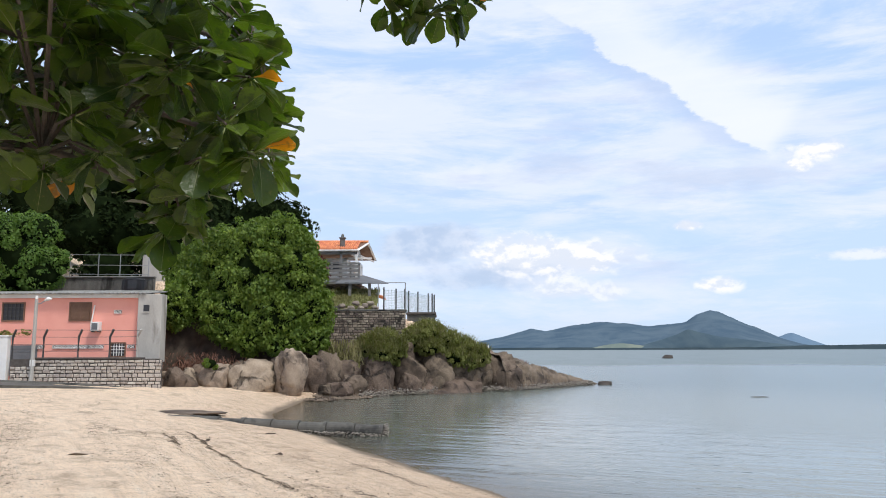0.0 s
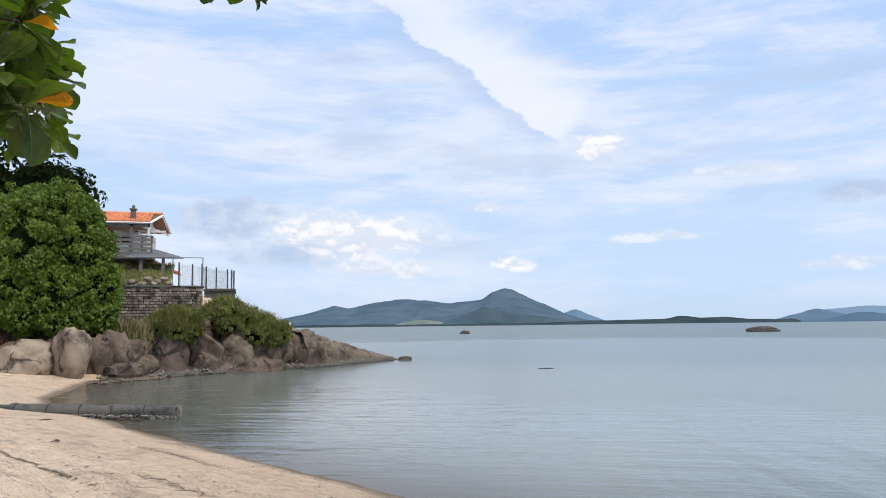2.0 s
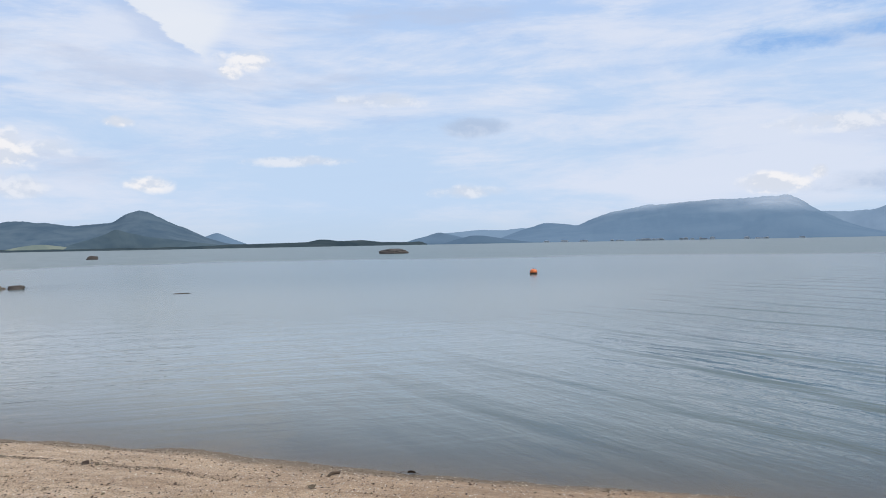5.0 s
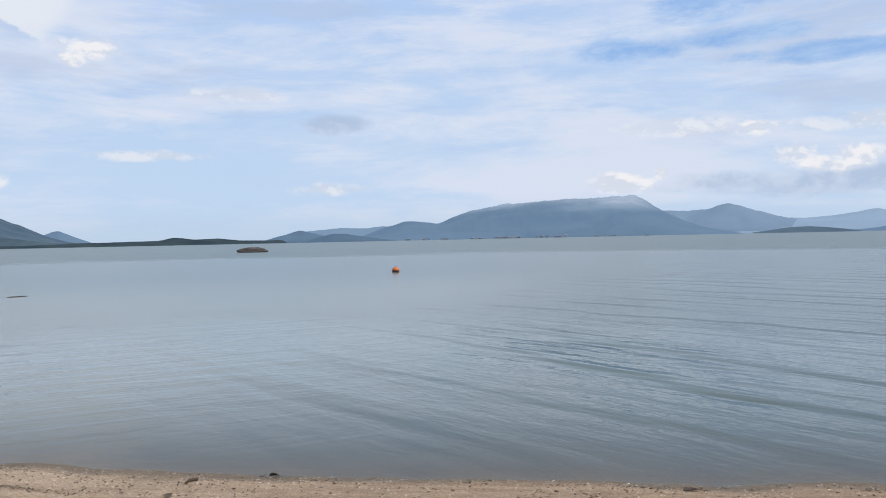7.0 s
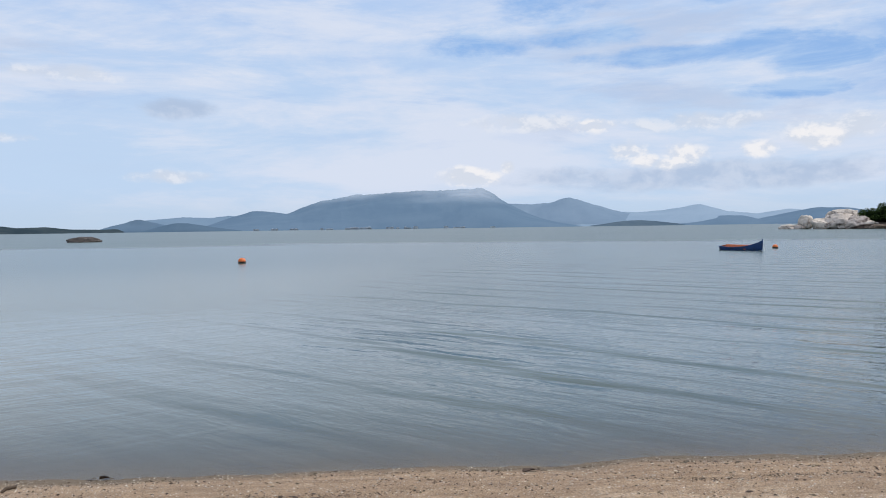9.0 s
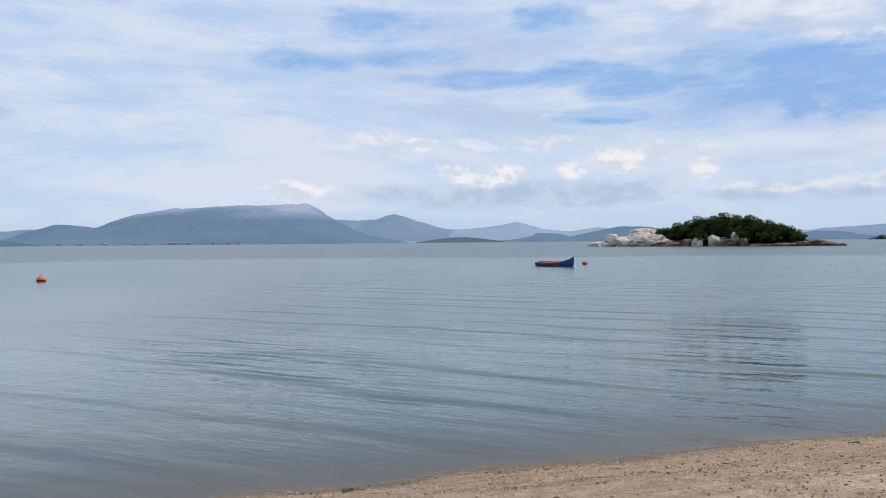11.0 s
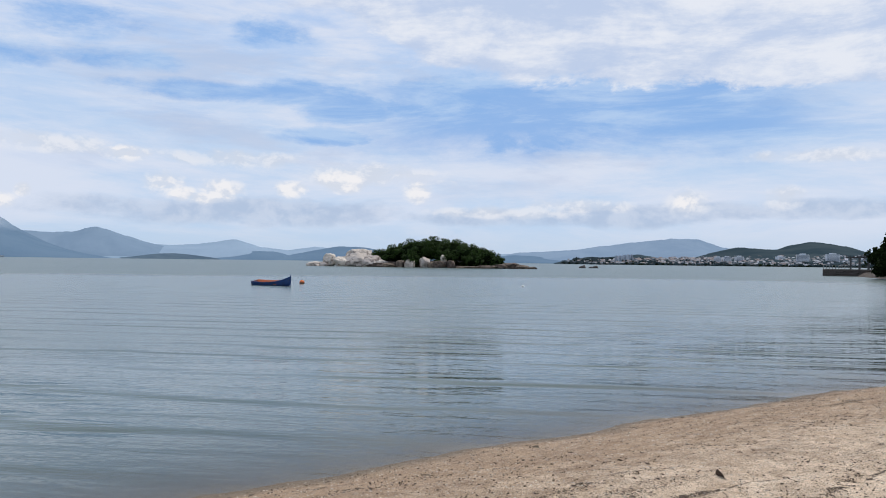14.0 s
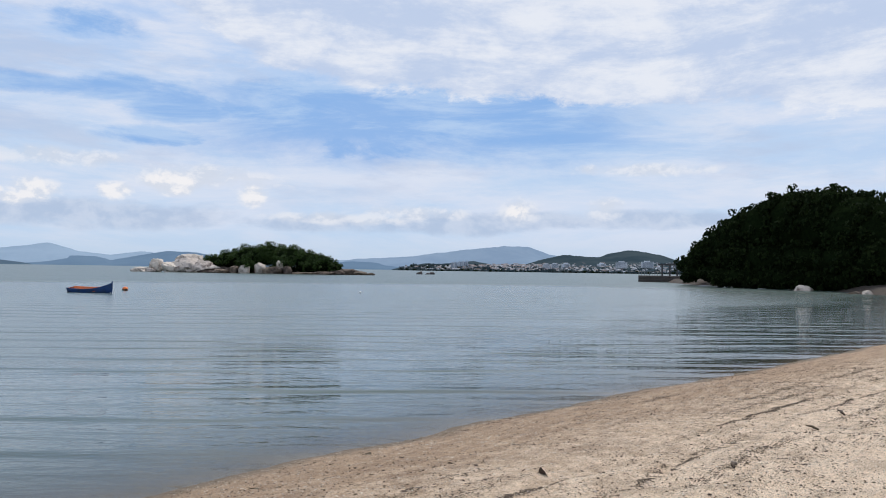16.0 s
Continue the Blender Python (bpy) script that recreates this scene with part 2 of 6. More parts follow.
    if each or island:
        hs = n.add("ShaderNodeHueSaturation")
        n.link(c, hs.inputs["Color"])
        n.put(hs.inputs["Value"], n.math("ADD", n.math("MULTIPLY", info, amount), 1.0 - amount / 2))
        n.put(hs.inputs["Hue"], n.math("ADD", n.math("MULTIPLY", info, amount * 0.06), 0.5 - amount * 0.03))
        c = hs.outputs["Color"]
    n.link(c, p.inputs["Base Color"])
    n.put(p.inputs["Roughness"], n.math("ADD", n.math("MULTIPLY", grain, 0.2), rough - 0.1, True))
    p.inputs["Metallic"].default_value = metal
    p.inputs["IOR"].default_value = ior
    if bump:
        bp = n.add("ShaderNodeBump")
        bp.inputs["Strength"].default_value = bump
        bp.inputs["Distance"].default_value = bump_size
        relief = n.math("ADD", n.math("MULTIPLY", coarse, 0.7), n.math("MULTIPLY", grain, 0.3))
        if damp:
            relief = n.math("ADD", relief, n.math("ADD", n.math("MULTIPLY", drag, 0.9), n.math("MULTIPLY", tread, 0.55)))
        if joint:
            relief = n.math("ADD", relief, n.math("MULTIPLY", joint, 0.8))
        n.put(bp.inputs["Height"], relief)
        n.link(bp.outputs[0], p.inputs["Normal"])
    return m


def foliage(name, a, b, each=0.9, through_light=0.25, old=None, rough=0.5, shine=0.25, mottle=0.0):
    """Leaves: colour changes from leaf to leaf, some light comes through."""
    m = bpy.data.materials.new(name)
    m.use_nodes = True
    n = Nodes(m.node_tree)
    p = m.node_tree.nodes["Principled BSDF"]
    out = m.node_tree.nodes["Material Output"]
    r = n.math("FRACT", n.math("ADD", n.add("ShaderNodeNewGeometry").outputs["Random Per Island"], n.add("ShaderNodeObjectInfo").outputs["Random"]))
    at = n.add("ShaderNodeTexCoord").outputs["Object"]
    patch = n.noise(at, 0.9, 3.0, 0.6)
    f = n.math("ADD", n.math("MULTIPLY", r, 0.6), n.math("MULTIPLY", n.span(patch, 0.3, 0.7), 0.4))
    c = n.mix(f, a, b)
    if old:
        c = n.mix(n.span(r, 0.985, 0.99), c, old)
    if mottle:
        spots = n.noise(at, mottle, 5.0, 0.65)
        c = n.mix(n.math("MULTIPLY", n.span(spots, 0.50, 0.64), 0.6), c, (0.030, 0.048, 0.026))
        c = n.mix(n.math("MULTIPLY", n.span(n.noise(at, mottle * 5.0, 3.0, 0.6), 0.60, 0.68), 0.35), c, (0.17, 0.15, 0.05))
        bp = n.add("ShaderNodeBump")
        bp.inputs["Strength"].default_value = 0.5
        bp.inputs["Distance"].default_value = 0.012
        n.link(n.noise(at, mottle * 4.0, 3.0, 0.6), bp.inputs["Height"])
        n.link(bp.outputs[0], p.inputs["Normal"])
    n.link(c, p.inputs["Base Color"])
    p.inputs["Roughness"].default_value = rough
    p.inputs["Specular IOR Level"].default_value = shine
    tr = n.add("ShaderNodeBsdfTranslucent")
    n.link(n.mix(1.0, c, (1.25, 1.45, 0.5), "MULTIPLY"), tr.inputs["Color"])
    mx = n.add("ShaderNodeMixShader")
    mx.inputs[0].default_value = through_light
    n.link(p.outputs[0], mx.inputs[1])
    n.link(tr.outputs[0], mx.inputs[2])
    n.link(mx.outputs[0], out.inputs["Surface"])
    return m


def haze_tone(name, a, b, glow, scale=0.004, cloud=None):
    """Far backdrop: kilometres of air painted in as blue, paler, faintly glowing tones."""
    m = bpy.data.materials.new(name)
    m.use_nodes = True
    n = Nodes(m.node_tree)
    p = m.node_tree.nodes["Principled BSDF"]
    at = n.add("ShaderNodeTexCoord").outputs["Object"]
    # stretched noise paints the slopes' relief as lighter and darker tones
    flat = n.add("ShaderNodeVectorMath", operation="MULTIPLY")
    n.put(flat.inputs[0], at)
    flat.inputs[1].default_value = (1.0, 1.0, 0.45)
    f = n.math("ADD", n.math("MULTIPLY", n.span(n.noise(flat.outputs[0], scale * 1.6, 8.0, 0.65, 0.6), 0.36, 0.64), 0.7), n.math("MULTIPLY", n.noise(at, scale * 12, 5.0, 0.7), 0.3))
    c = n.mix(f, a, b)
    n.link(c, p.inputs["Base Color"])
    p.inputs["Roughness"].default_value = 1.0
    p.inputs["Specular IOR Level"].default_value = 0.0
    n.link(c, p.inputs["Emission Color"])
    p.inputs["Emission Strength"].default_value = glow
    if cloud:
        # the tops turn transparent with height, in place of cloud over them
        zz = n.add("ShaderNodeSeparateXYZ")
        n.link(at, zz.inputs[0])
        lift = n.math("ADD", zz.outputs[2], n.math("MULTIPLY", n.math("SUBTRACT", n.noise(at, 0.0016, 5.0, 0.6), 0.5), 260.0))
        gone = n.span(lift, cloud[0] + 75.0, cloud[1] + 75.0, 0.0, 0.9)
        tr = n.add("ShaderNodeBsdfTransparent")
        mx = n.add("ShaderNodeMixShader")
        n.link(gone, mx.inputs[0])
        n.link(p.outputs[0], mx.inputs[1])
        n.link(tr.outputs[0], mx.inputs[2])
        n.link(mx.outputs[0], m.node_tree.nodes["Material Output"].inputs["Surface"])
    return m


SAND = surface("sand", (0.76, 0.565, 0.385), (0.91, 0.715, 0.52), 5.0, 55.0, 0.95, 1.0, 0.09, stain=(0.50, 0.37, 0.25), stain_scale=1.3, stain_span=(0.50, 0.70), damp=True)
ROCK = surface("granite", (0.092, 0.066, 0.048), (0.240, 0.178, 0.128), 1.3, 18.0, 0.85, 1.0, 0.22, each=0.3, stain=(0.060, 0.042, 0.031), stain_scale=0.7, stain_span=(0.46, 0.64), joints=0.42)
BEACH_ROCK = surface("beach_granite", (0.225, 0.168, 0.122), (0.45, 0.355, 0.265), 1.5, 20.0, 0.85, 1.0, 0.18, each=0.2, stain=(0.085, 0.062, 0.046), stain_scale=0.8, stain_span=(0.50, 0.68), joints=0.45)
PALE_ROCK = surface("pale_granite", (0.42, 0.35, 0.285), (0.70, 0.61, 0.53), 0.5, 6.0, 0.85, 0.8, 0.25, each=0.25, stain=(0.17, 0.125, 0.10), stain_scale=0.3, stain_span=(0.56, 0.70), joints=0.12)
SHELLS = surface("barnacles", (0.13, 0.11, 0.09), (0.36, 0.32, 0.27), 8.0, 60.0, 0.9, 0.5, 0.02, island=0.6)
WALL_STONE = surface("wall_stone", (0.36, 0.31, 0.265), (0.56, 0.50, 0.44), 5.0, 50.0, 0.9, 0.5, 0.02, each=0.35, stain=(0.18, 0.15, 0.13), stain_scale=2.0, stain_span=(0.56, 0.72))
OLD_STONE = surface("old_wall_stone", (0.19, 0.155, 0.125), (0.42, 0.35, 0.285), 4.0, 40.0, 0.9, 0.6, 0.03, island=0.6, stain=(0.04, 0.034, 0.03), stain_scale=0.6, stain_span=(0.48, 0.64))
MORTAR = surface("dark_mortar", (0.06, 0.05, 0.045), (0.13, 0.115, 0.10), 4.0, 40.0, 0.95, 0.4, 0.01)
PINK = surface("salmon_paint", (0.80, 0.33, 0.26), (0.88, 0.40, 0.32), 0.8, 30.0, 0.8, 0.15, 0.01, stain=(0.70, 0.33, 0.27), stain_scale=0.7, stain_span=(0.58, 0.75))
RENDERED = surface("grey_render", (0.36, 0.34, 0.31), (0.50, 0.48, 0.44), 1.5, 30.0, 0.9, 0.3, 0.01, stain=(0.17, 0.15, 0.13), stain_scale=0.8, stain_span=(0.5, 0.7), stretch=(1, 1, 0.4))
CONCRETE = surface("weathered_concrete", (0.20, 0.20, 0.19), (0.33, 0.33, 0.31), 3.0, 40.0, 0.85, 0.4, 0.02, each=0.2, stain=(0.10, 0.10, 0.09), stain_scale=1.5)
STAINED = surface("stained_concrete", (0.06, 0.06, 0.055), (0.20, 0.195, 0.18), 1.6, 30.0, 0.9, 0.4, 0.02, stain=(0.025, 0.025, 0.022), stain_scale=1.0, stretch=(1, 1, 0.35))
WHITE = surface("white_paint", (0.70, 0.69, 0.66), (0.82, 0.81, 0.79), 2.0, 40.0, 0.7, 0.1, 0.005)
TIMBER = surface("grey_timber", (0.12, 0.115, 0.11), (0.24, 0.23, 0.22), 3.0, 40.0, 0.8, 0.3, 0.01, stretch=(1, 1, 6))
BROWN = surface("brown_shutter", (0.14, 0.075, 0.045), (0.20, 0.11, 0.07), 3.0, 60.0, 0.7, 0.2, 0.005)
DARK = surface("dark_opening", (0.012, 0.013, 0.016), (0.03, 0.03, 0.035), 2.0, 20.0, 0.4, 0.0)
IRON = surface("painted_iron", (0.035, 0.035, 0.04), (0.08, 0.075, 0.07), 6.0, 60.0, 0.6, 0.2, 0.003)
STEEL = surface("galvanised_steel", (0.25, 0.26, 0.27), (0.38, 0.39, 0.40), 6.0, 60.0, 0.5, 0.1, 0.002, metal=0.6)
ORANGE_TILE = surface("orange_roof_tile", (0.62, 0.20, 0.085), (0.75, 0.29, 0.13), 2.0, 30.0, 0.85, 0.3, 0.01, each=0.25)
GREY_TILE = surface("grey_roof_tile", (0.28, 0.24, 0.20), (0.42, 0.36, 0.31), 2.0, 30.0, 0.9, 0.3, 0.01, each=0.3)
BARK = surface("grey_bark", (0.07, 0.055, 0.045), (0.16, 0.13, 0.105), 5.0, 50.0, 0.9, 0.6, 0.02, stretch=(1, 1, 0.4))
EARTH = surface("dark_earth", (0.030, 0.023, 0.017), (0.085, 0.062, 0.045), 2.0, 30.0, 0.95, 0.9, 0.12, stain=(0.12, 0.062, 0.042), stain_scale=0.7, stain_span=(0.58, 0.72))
ALMOND = foliage("almond_leaf", (0.018, 0.044, 0.012), (0.135, 0.205, 0.022), 0.9, 0.38, old=(0.70, 0.26, 0.02), rough=0.32, shine=0.45, mottle=9.0)
VEIN = surface("leaf_rib", (0.16, 0.20, 0.06), (0.24, 0.27, 0.09), 20.0, 90.0, 0.5, 0.0)
CREEPER = foliage("creeper_leaf", (0.045, 0.092, 0.014), (0.20, 0.275, 0.046), 0.9, 0.28)
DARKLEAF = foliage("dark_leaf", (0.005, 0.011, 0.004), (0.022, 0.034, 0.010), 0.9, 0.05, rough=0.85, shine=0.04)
PINNATE = foliage("light_leaf", (0.05, 0.11, 0.022), (0.16, 0.25, 0.05), 0.9, 0.28)
SCRUB = foliage("scrub_leaf", (0.105, 0.125, 0.028), (0.27, 0.275, 0.085), 0.9, 0.25, old=(0.38, 0.30, 0.15))
DRYGRASS = foliage("dry_grass", (0.13, 0.13, 0.05), (0.27, 0.24, 0.11), 0.9, 0.2)
REDLEAF = foliage("red_leaf", (0.07, 0.012, 0.018), (0.16, 0.03, 0.03), 0.9, 0.2)
ISLELEAF = foliage("island_leaf", (0.013, 0.033, 0.008), (0.050, 0.082, 0.020), 0.9, 0.15, shine=0.08)
# shade between the leaves, put into the colour of the crown cores
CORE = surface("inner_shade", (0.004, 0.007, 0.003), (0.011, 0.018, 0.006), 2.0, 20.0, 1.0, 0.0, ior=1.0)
WRACK = surface("dry_wrack", (0.05, 0.035, 0.025), (0.16, 0.11, 0.07), 6.0, 60.0, 0.95, 0.3, 0.01, island=0.8)
SHELLGRIT = surface("shell_grit", (0.40, 0.32, 0.23), (0.80, 0.72, 0.62), 9.0, 60.0, 0.9, 0.2, 0.005, island=0.8)
BLUE = surface("blue_boat_paint", (0.012, 0.045, 0.16), (0.025, 0.08, 0.24), 3.0, 40.0, 0.45, 0.1, 0.004, stain=(0.03, 0.05, 0.10), stain_scale=2.0)
BOAT_ORANGE = surface("orange_boat_paint", (0.62, 0.15, 0.05), (0.75, 0.24, 0.09), 3.0, 40.0, 0.6, 0.1, 0.004)
BUOY = surface("orange_plastic", (0.80, 0.16, 0.03), (0.90, 0.24, 0.06), 5.0, 60.0, 0.45, 0.1, 0.004)
ALGAE = surface("dark_algae", (0.03, 0.02, 0.012), (0.07, 0.05, 0.03), 8.0, 60.0, 0.8, 0.4, 0.01)
SLATE = surface("grey_shutter", (0.11, 0.115, 0.125), (0.17, 0.175, 0.185), 2.0, 40.0, 0.7, 0.1, 0.004)
# haze is in these colours and their glow, paler and bluer further off
HILL_NEAR = haze_tone("near_hills", (0.022, 0.037, 0.047), (0.046, 0.062, 0.069), 0.35)
HILL_MID = haze_tone("blue_hills", (0.044, 0.072, 0.104), (0.080, 0.112, 0.140), 0.5, 0.003)
HILL_FAR = haze_tone("pale_hills", (0.080, 0.126, 0.181), (0.098, 0.146, 0.201), 0.6, 0.002, cloud=(40.0, 260.0))
HILL_LOW = haze_tone("low_dark_hills", (0.062, 0.100, 0.144), (0.074, 0.114, 0.158), 0.55, 0.004)
HILL_NEARSPUR = haze_tone("low_spurs", (0.078, 0.122, 0.174), (0.092, 0.138, 0.190), 0.55, 0.004)
HILL_SPURFAR = haze_tone("faint_spurs", (0.115, 0.165, 0.225), (0.140, 0.190, 0.250), 0.65, 0.002)
HILL_FRONT = haze_tone("front_hills", (0.040, 0.064, 0.086), (0.068, 0.096, 0.112), 0.5, 0.003)
HILL_SPUR = haze_tone("hazy_spurs", (0.110, 0.164, 0.226), (0.126, 0.180, 0.242), 0.6, 0.002)
HILL_FIELD = haze_tone("pale_fields", (0.105, 0.135, 0.125), (0.16, 0.18, 0.15), 0.5, 0.006)
HILL_FAINT = haze_tone("faint_hills", (0.155, 0.210, 0.275), (0.180, 0.236, 0.302), 0.7, 0.002, cloud=(60.0, 190.0))
HILL_TABLE = haze_tone("table_hills", (0.125, 0.175, 0.24), (0.155, 0.205, 0.268), 0.65, 0.002)
BAY_ROCK = surface("wet_rock", (0.035, 0.028, 0.024), (0.11, 0.09, 0.075), 1.5, 12.0, 0.7, 0.7, 0.08, stain=(0.34, 0.31, 0.28), stain_scale=0.8, stain_span=(0.60, 0.72))
DRAIN = surface("wet_concrete", (0.062, 0.058, 0.050), (0.13, 0.122, 0.105), 3.0, 40.0, 0.8, 0.5, 0.02, each=0.25, stain=(0.03, 0.029, 0.025), stain_scale=1.5)


def water_material():
    m = bpy.data.materials.new("sea_water")
    m.use_nodes = True
    n = Nodes(m.node_tree)
    p = m.node_tree.nodes["Principled BSDF"]
    out = m.node_tree.nodes["Material Output"]
    geo = n.add("ShaderNodeTexCoord").outputs["Object"]
    turn = n.add("ShaderNodeMapping")
    turn.inputs["Rotation"].default_value = (0, 0, radians(14.0))
    n.link(geo, turn.inputs["Vector"])
    at = turn.outputs[0]
    s = n.add("ShaderNodeSeparateXYZ")
    n.link(at, s.inputs[0])
    along, over = s.outputs[1], s.outputs[0]
    away = n.add("ShaderNodeVectorMath", operation="LENGTH")
    n.link(geo, away.inputs[0])
    dist = away.outputs["Value"]
    # trains of low ripples that run in towards the beach, with finer cat's-paws on them
    warp = n.noise(n.vec(n.math("MULTIPLY", over, 0.13), n.math("MULTIPLY", along, 0.06), 0.0), 1.0, 3.0, 0.55)
    warp2 = n.noise(n.vec(n.math("MULTIPLY", over, 0.22), n.math("MULTIPLY", along, 0.10), 6.0), 1.0, 2.0, 0.5)
    phase = n.math("ADD", n.math("MULTIPLY", over, 2.5), n.math("MULTIPLY", warp, 11.0))
    phase2 = n.math("ADD", n.math("ADD", n.math("MULTIPLY", over, 5.4), n.math("MULTIPLY", along, 0.5)), n.math("MULTIPLY", warp2, 13.0))
    # steeper on the side that faces the beach
    train = n.math("ADD", n.math("ADD", n.math("SINE", phase), n.math("MULTIPLY", n.math("SINE", n.math("MULTIPLY", phase, 2.0)), 0.45)), n.math("MULTIPLY", n.math("SINE", n.math("MULTIPLY", phase, 3.0)), 0.2))
    train2 = n.math("ADD", n.math("SINE", phase2), n.math("MULTIPLY", n.math("SINE", n.math("MULTIPLY", phase2, 2.0)), 0.45))
    mid = n.noise(n.vec(n.math("MULTIPLY", over, 3.6), n.math("MULTIPLY", along, 0.95), 5.0), 1.0, 3.0, 0.55, 0.3)
    tiny = n.noise(n.vec(n.math("MULTIPLY", over, 9.0), n.math("MULTIPLY", along, 3.6), 9.0), 1.0, 3.0, 0.6)
    # ripples of the quiet corner, turned towards the headland
    raw = n.add("ShaderNodeSeparateXYZ")
    n.link(geo, raw.inputs[0])
    over_c = n.math("ADD", n.math("MULTIPLY", raw.outputs[0], 0.42), n.math("MULTIPLY", raw.outputs[1], 0.91))
    along_c = n.math("SUBTRACT", n.math("MULTIPLY", raw.outputs[0], 0.91), n.math("MULTIPLY", raw.outputs[1], 0.42))
    mid_c = n.noise(n.vec(n.math("MULTIPLY", over_c, 1.5), n.math("MULTIPLY", along_c, 0.30), 25.0), 1.0, 4.0, 0.55, 0.3)
    patch = n.span(n.noise(n.vec(n.math("MULTIPLY", over, 0.05), n.math("MULTIPLY", along, 0.02), 2.0), 1.0, 3.0, 0.5, 0.5), 0.38, 0.62)
    swell = n.span(n.noise(n.vec(n.math("MULTIPLY", over, 0.30), n.math("MULTIPLY", along, 0.10), 14.0), 1.0, 3.0), 0.36, 0.62, 0.25, 1.0)
    # the sheltered corner by the headland lies calmer than the open side
    calm = n.span(n.math("SUBTRACT", raw.outputs[1], n.math("MULTIPLY", raw.outputs[0], 0.50)), -1.0, 10.0, 1.0, 0.0)
    tall = n.math("MULTIPLY", n.math("MULTIPLY", swell, n.math("ADD", n.math("MULTIPLY", calm, 0.9), 0.1)), n.span(dist, 8.0, 60.0, 1.0, 0.8))
    waves = n.math("ADD", n.math("MULTIPLY", train, 0.0340), n.math("MULTIPLY", train2, 0.0115))
    chop = n.math("ADD", n.math("MULTIPLY", n.math("MULTIPLY", mid, calm), n.math("ADD", n.math("MULTIPLY", patch, 0.014), n.span(dist, 10.0, 45.0, 0.016, 0.040))), n.math("MULTIPLY", n.math("MULTIPLY", mid_c, n.math("SUBTRACT", 1.0, calm)), 0.042))
    h = n.math("ADD", n.math("MULTIPLY", waves, tall), n.math("ADD", chop, n.math("MULTIPLY", tiny, 0.0075)))
    bp = n.add("ShaderNodeBump")
    bp.inputs["Strength"].default_value = 1.0
    bp.inputs["Distance"].default_value = 1.0
    n.link(h, bp.inputs["Height"])
    n.link(bp.outputs[0], p.inputs["Normal"])
    # over the pale sand flat in the corner the water looks lighter
    body = n.mix(n.noise(at, 0.15, 3.0), (0.070, 0.104, 0.094), (0.100, 0.134, 0.118))
    n.link(n.mix(n.math("MULTIPLY", n.math("SUBTRACT", 1.0, calm), n.span(dist, 30.0, 60.0, 0.75, 0.0)), body, (0.215, 0.225, 0.185)), p.inputs["Base Color"])
    p.inputs["IOR"].default_value = 1.33
    # off the beach a light air roughens the water; past the headland the wind is stronger, in bands
    gust = n.math("SUBTRACT", n.noise(n.vec(n.math("MULTIPLY", over, 0.035), n.math("MULTIPLY", along, 0.012), 3.0), 1.0, 5.0, 0.6), 0.5)
    out_off = n.math("ADD", n.math("MULTIPLY", raw.outputs[0], 0.85), n.math("MULTIPLY", raw.outputs[1], 0.53))
    breeze = n.span(n.math("ADD", out_off, n.math("MULTIPLY", gust, 22.0)), 12.0, 25.0)
    open_sea = n.span(n.math("ADD", dist, n.math("MULTIPLY", gust, 70.0)), 112.0, 136.0)
    n.put(p.inputs["Roughness"], n.math("ADD", n.math("ADD", n.math("MULTIPLY", breeze, 0.19), 0.035), n.math("MULTIPLY", open_sea, 0.06)))
    streak = n.span(n.noise(n.vec(n.math("MULTIPLY", over, 0.16), n.math("MULTIPLY", along, 0.022), 17.0), 1.0, 6.0, 0.65), 0.34, 0.66, -0.09, 0.08)
    n.put(p.inputs["Specular IOR Level"], n.math("ADD", n.math("SUBTRACT", 0.70, n.math("MULTIPLY", open_sea, 0.76)), n.math("MULTIPLY", breeze, n.math("SUBTRACT", 0.34, streak))))
    depth = n.add("ShaderNodeAttribute", attribute_name="depth").outputs["Fac"]
    clear_s = n.add("ShaderNodeBsdfTransparent")
    clear_s.inputs["Color"].default_value = (0.92, 0.95, 0.93, 1)
    mx = n.add("ShaderNodeMixShader")
    n.put(mx.inputs[0], n.math("SUBTRACT", 1.0, n.math("POWER", 2.718, n.math("MULTIPLY", depth, -4.5))))
    # a clear film right at the edge still shines
    film = n.add("ShaderNodeBsdfGlossy")
    film.inputs["Roughness"].default_value = 0.06
    n.link(bp.outputs[0], film.inputs["Normal"])
    fr = n.add("ShaderNodeFresnel")
    fr.inputs["IOR"].default_value = 1.33
    thin = n.add("ShaderNodeMixShader")
    n.link(fr.outputs[0], thin.inputs[0])
    n.link(clear_s.outputs[0], thin.inputs[1])
    n.link(film.outputs[0], thin.inputs[2])
    n.link(thin.outputs[0], mx.inputs[1])
    n.link(p.outputs[0], mx.inputs[2])
    n.link(mx.outputs[0], out.inputs["Surface"])
    return m


WATER = water_material()


# ---- building helpers ----
def mesh_object(name, verts, faces, material, parent=None, label="", smooth=False):
    me = bpy.data.meshes.new(name)
    me.from_pydata(verts, [], faces)
    me.materials.append(material)
    if smooth:
        me.shade_smooth()
    ob = new(name, me)
    if parent:
        ob.parent = parent
    if label:
        tagged(ob, label)
    return ob


def part(name, bm, material, parent=None, label="", smooth=False):
    me = bpy.data.meshes.new(name)
    bmesh.ops.recalc_face_normals(bm, faces=bm.faces)
    bm.to_mesh(me)
    bm.free()
    me.materials.append(material)
    if smooth:
        me.shade_smooth()
    ob = new(name, me)
    if parent:
        ob.parent = parent
    if label:
        tagged(ob, label)
    return ob


def thing(name, label, category, group="", kind="", at=(0, 0, 0), turn=0):
    ob = tagged(new(name), label, category, group, kind)
    ob.matrix_basis = pose(*at, 0, 0, turn)
    return ob


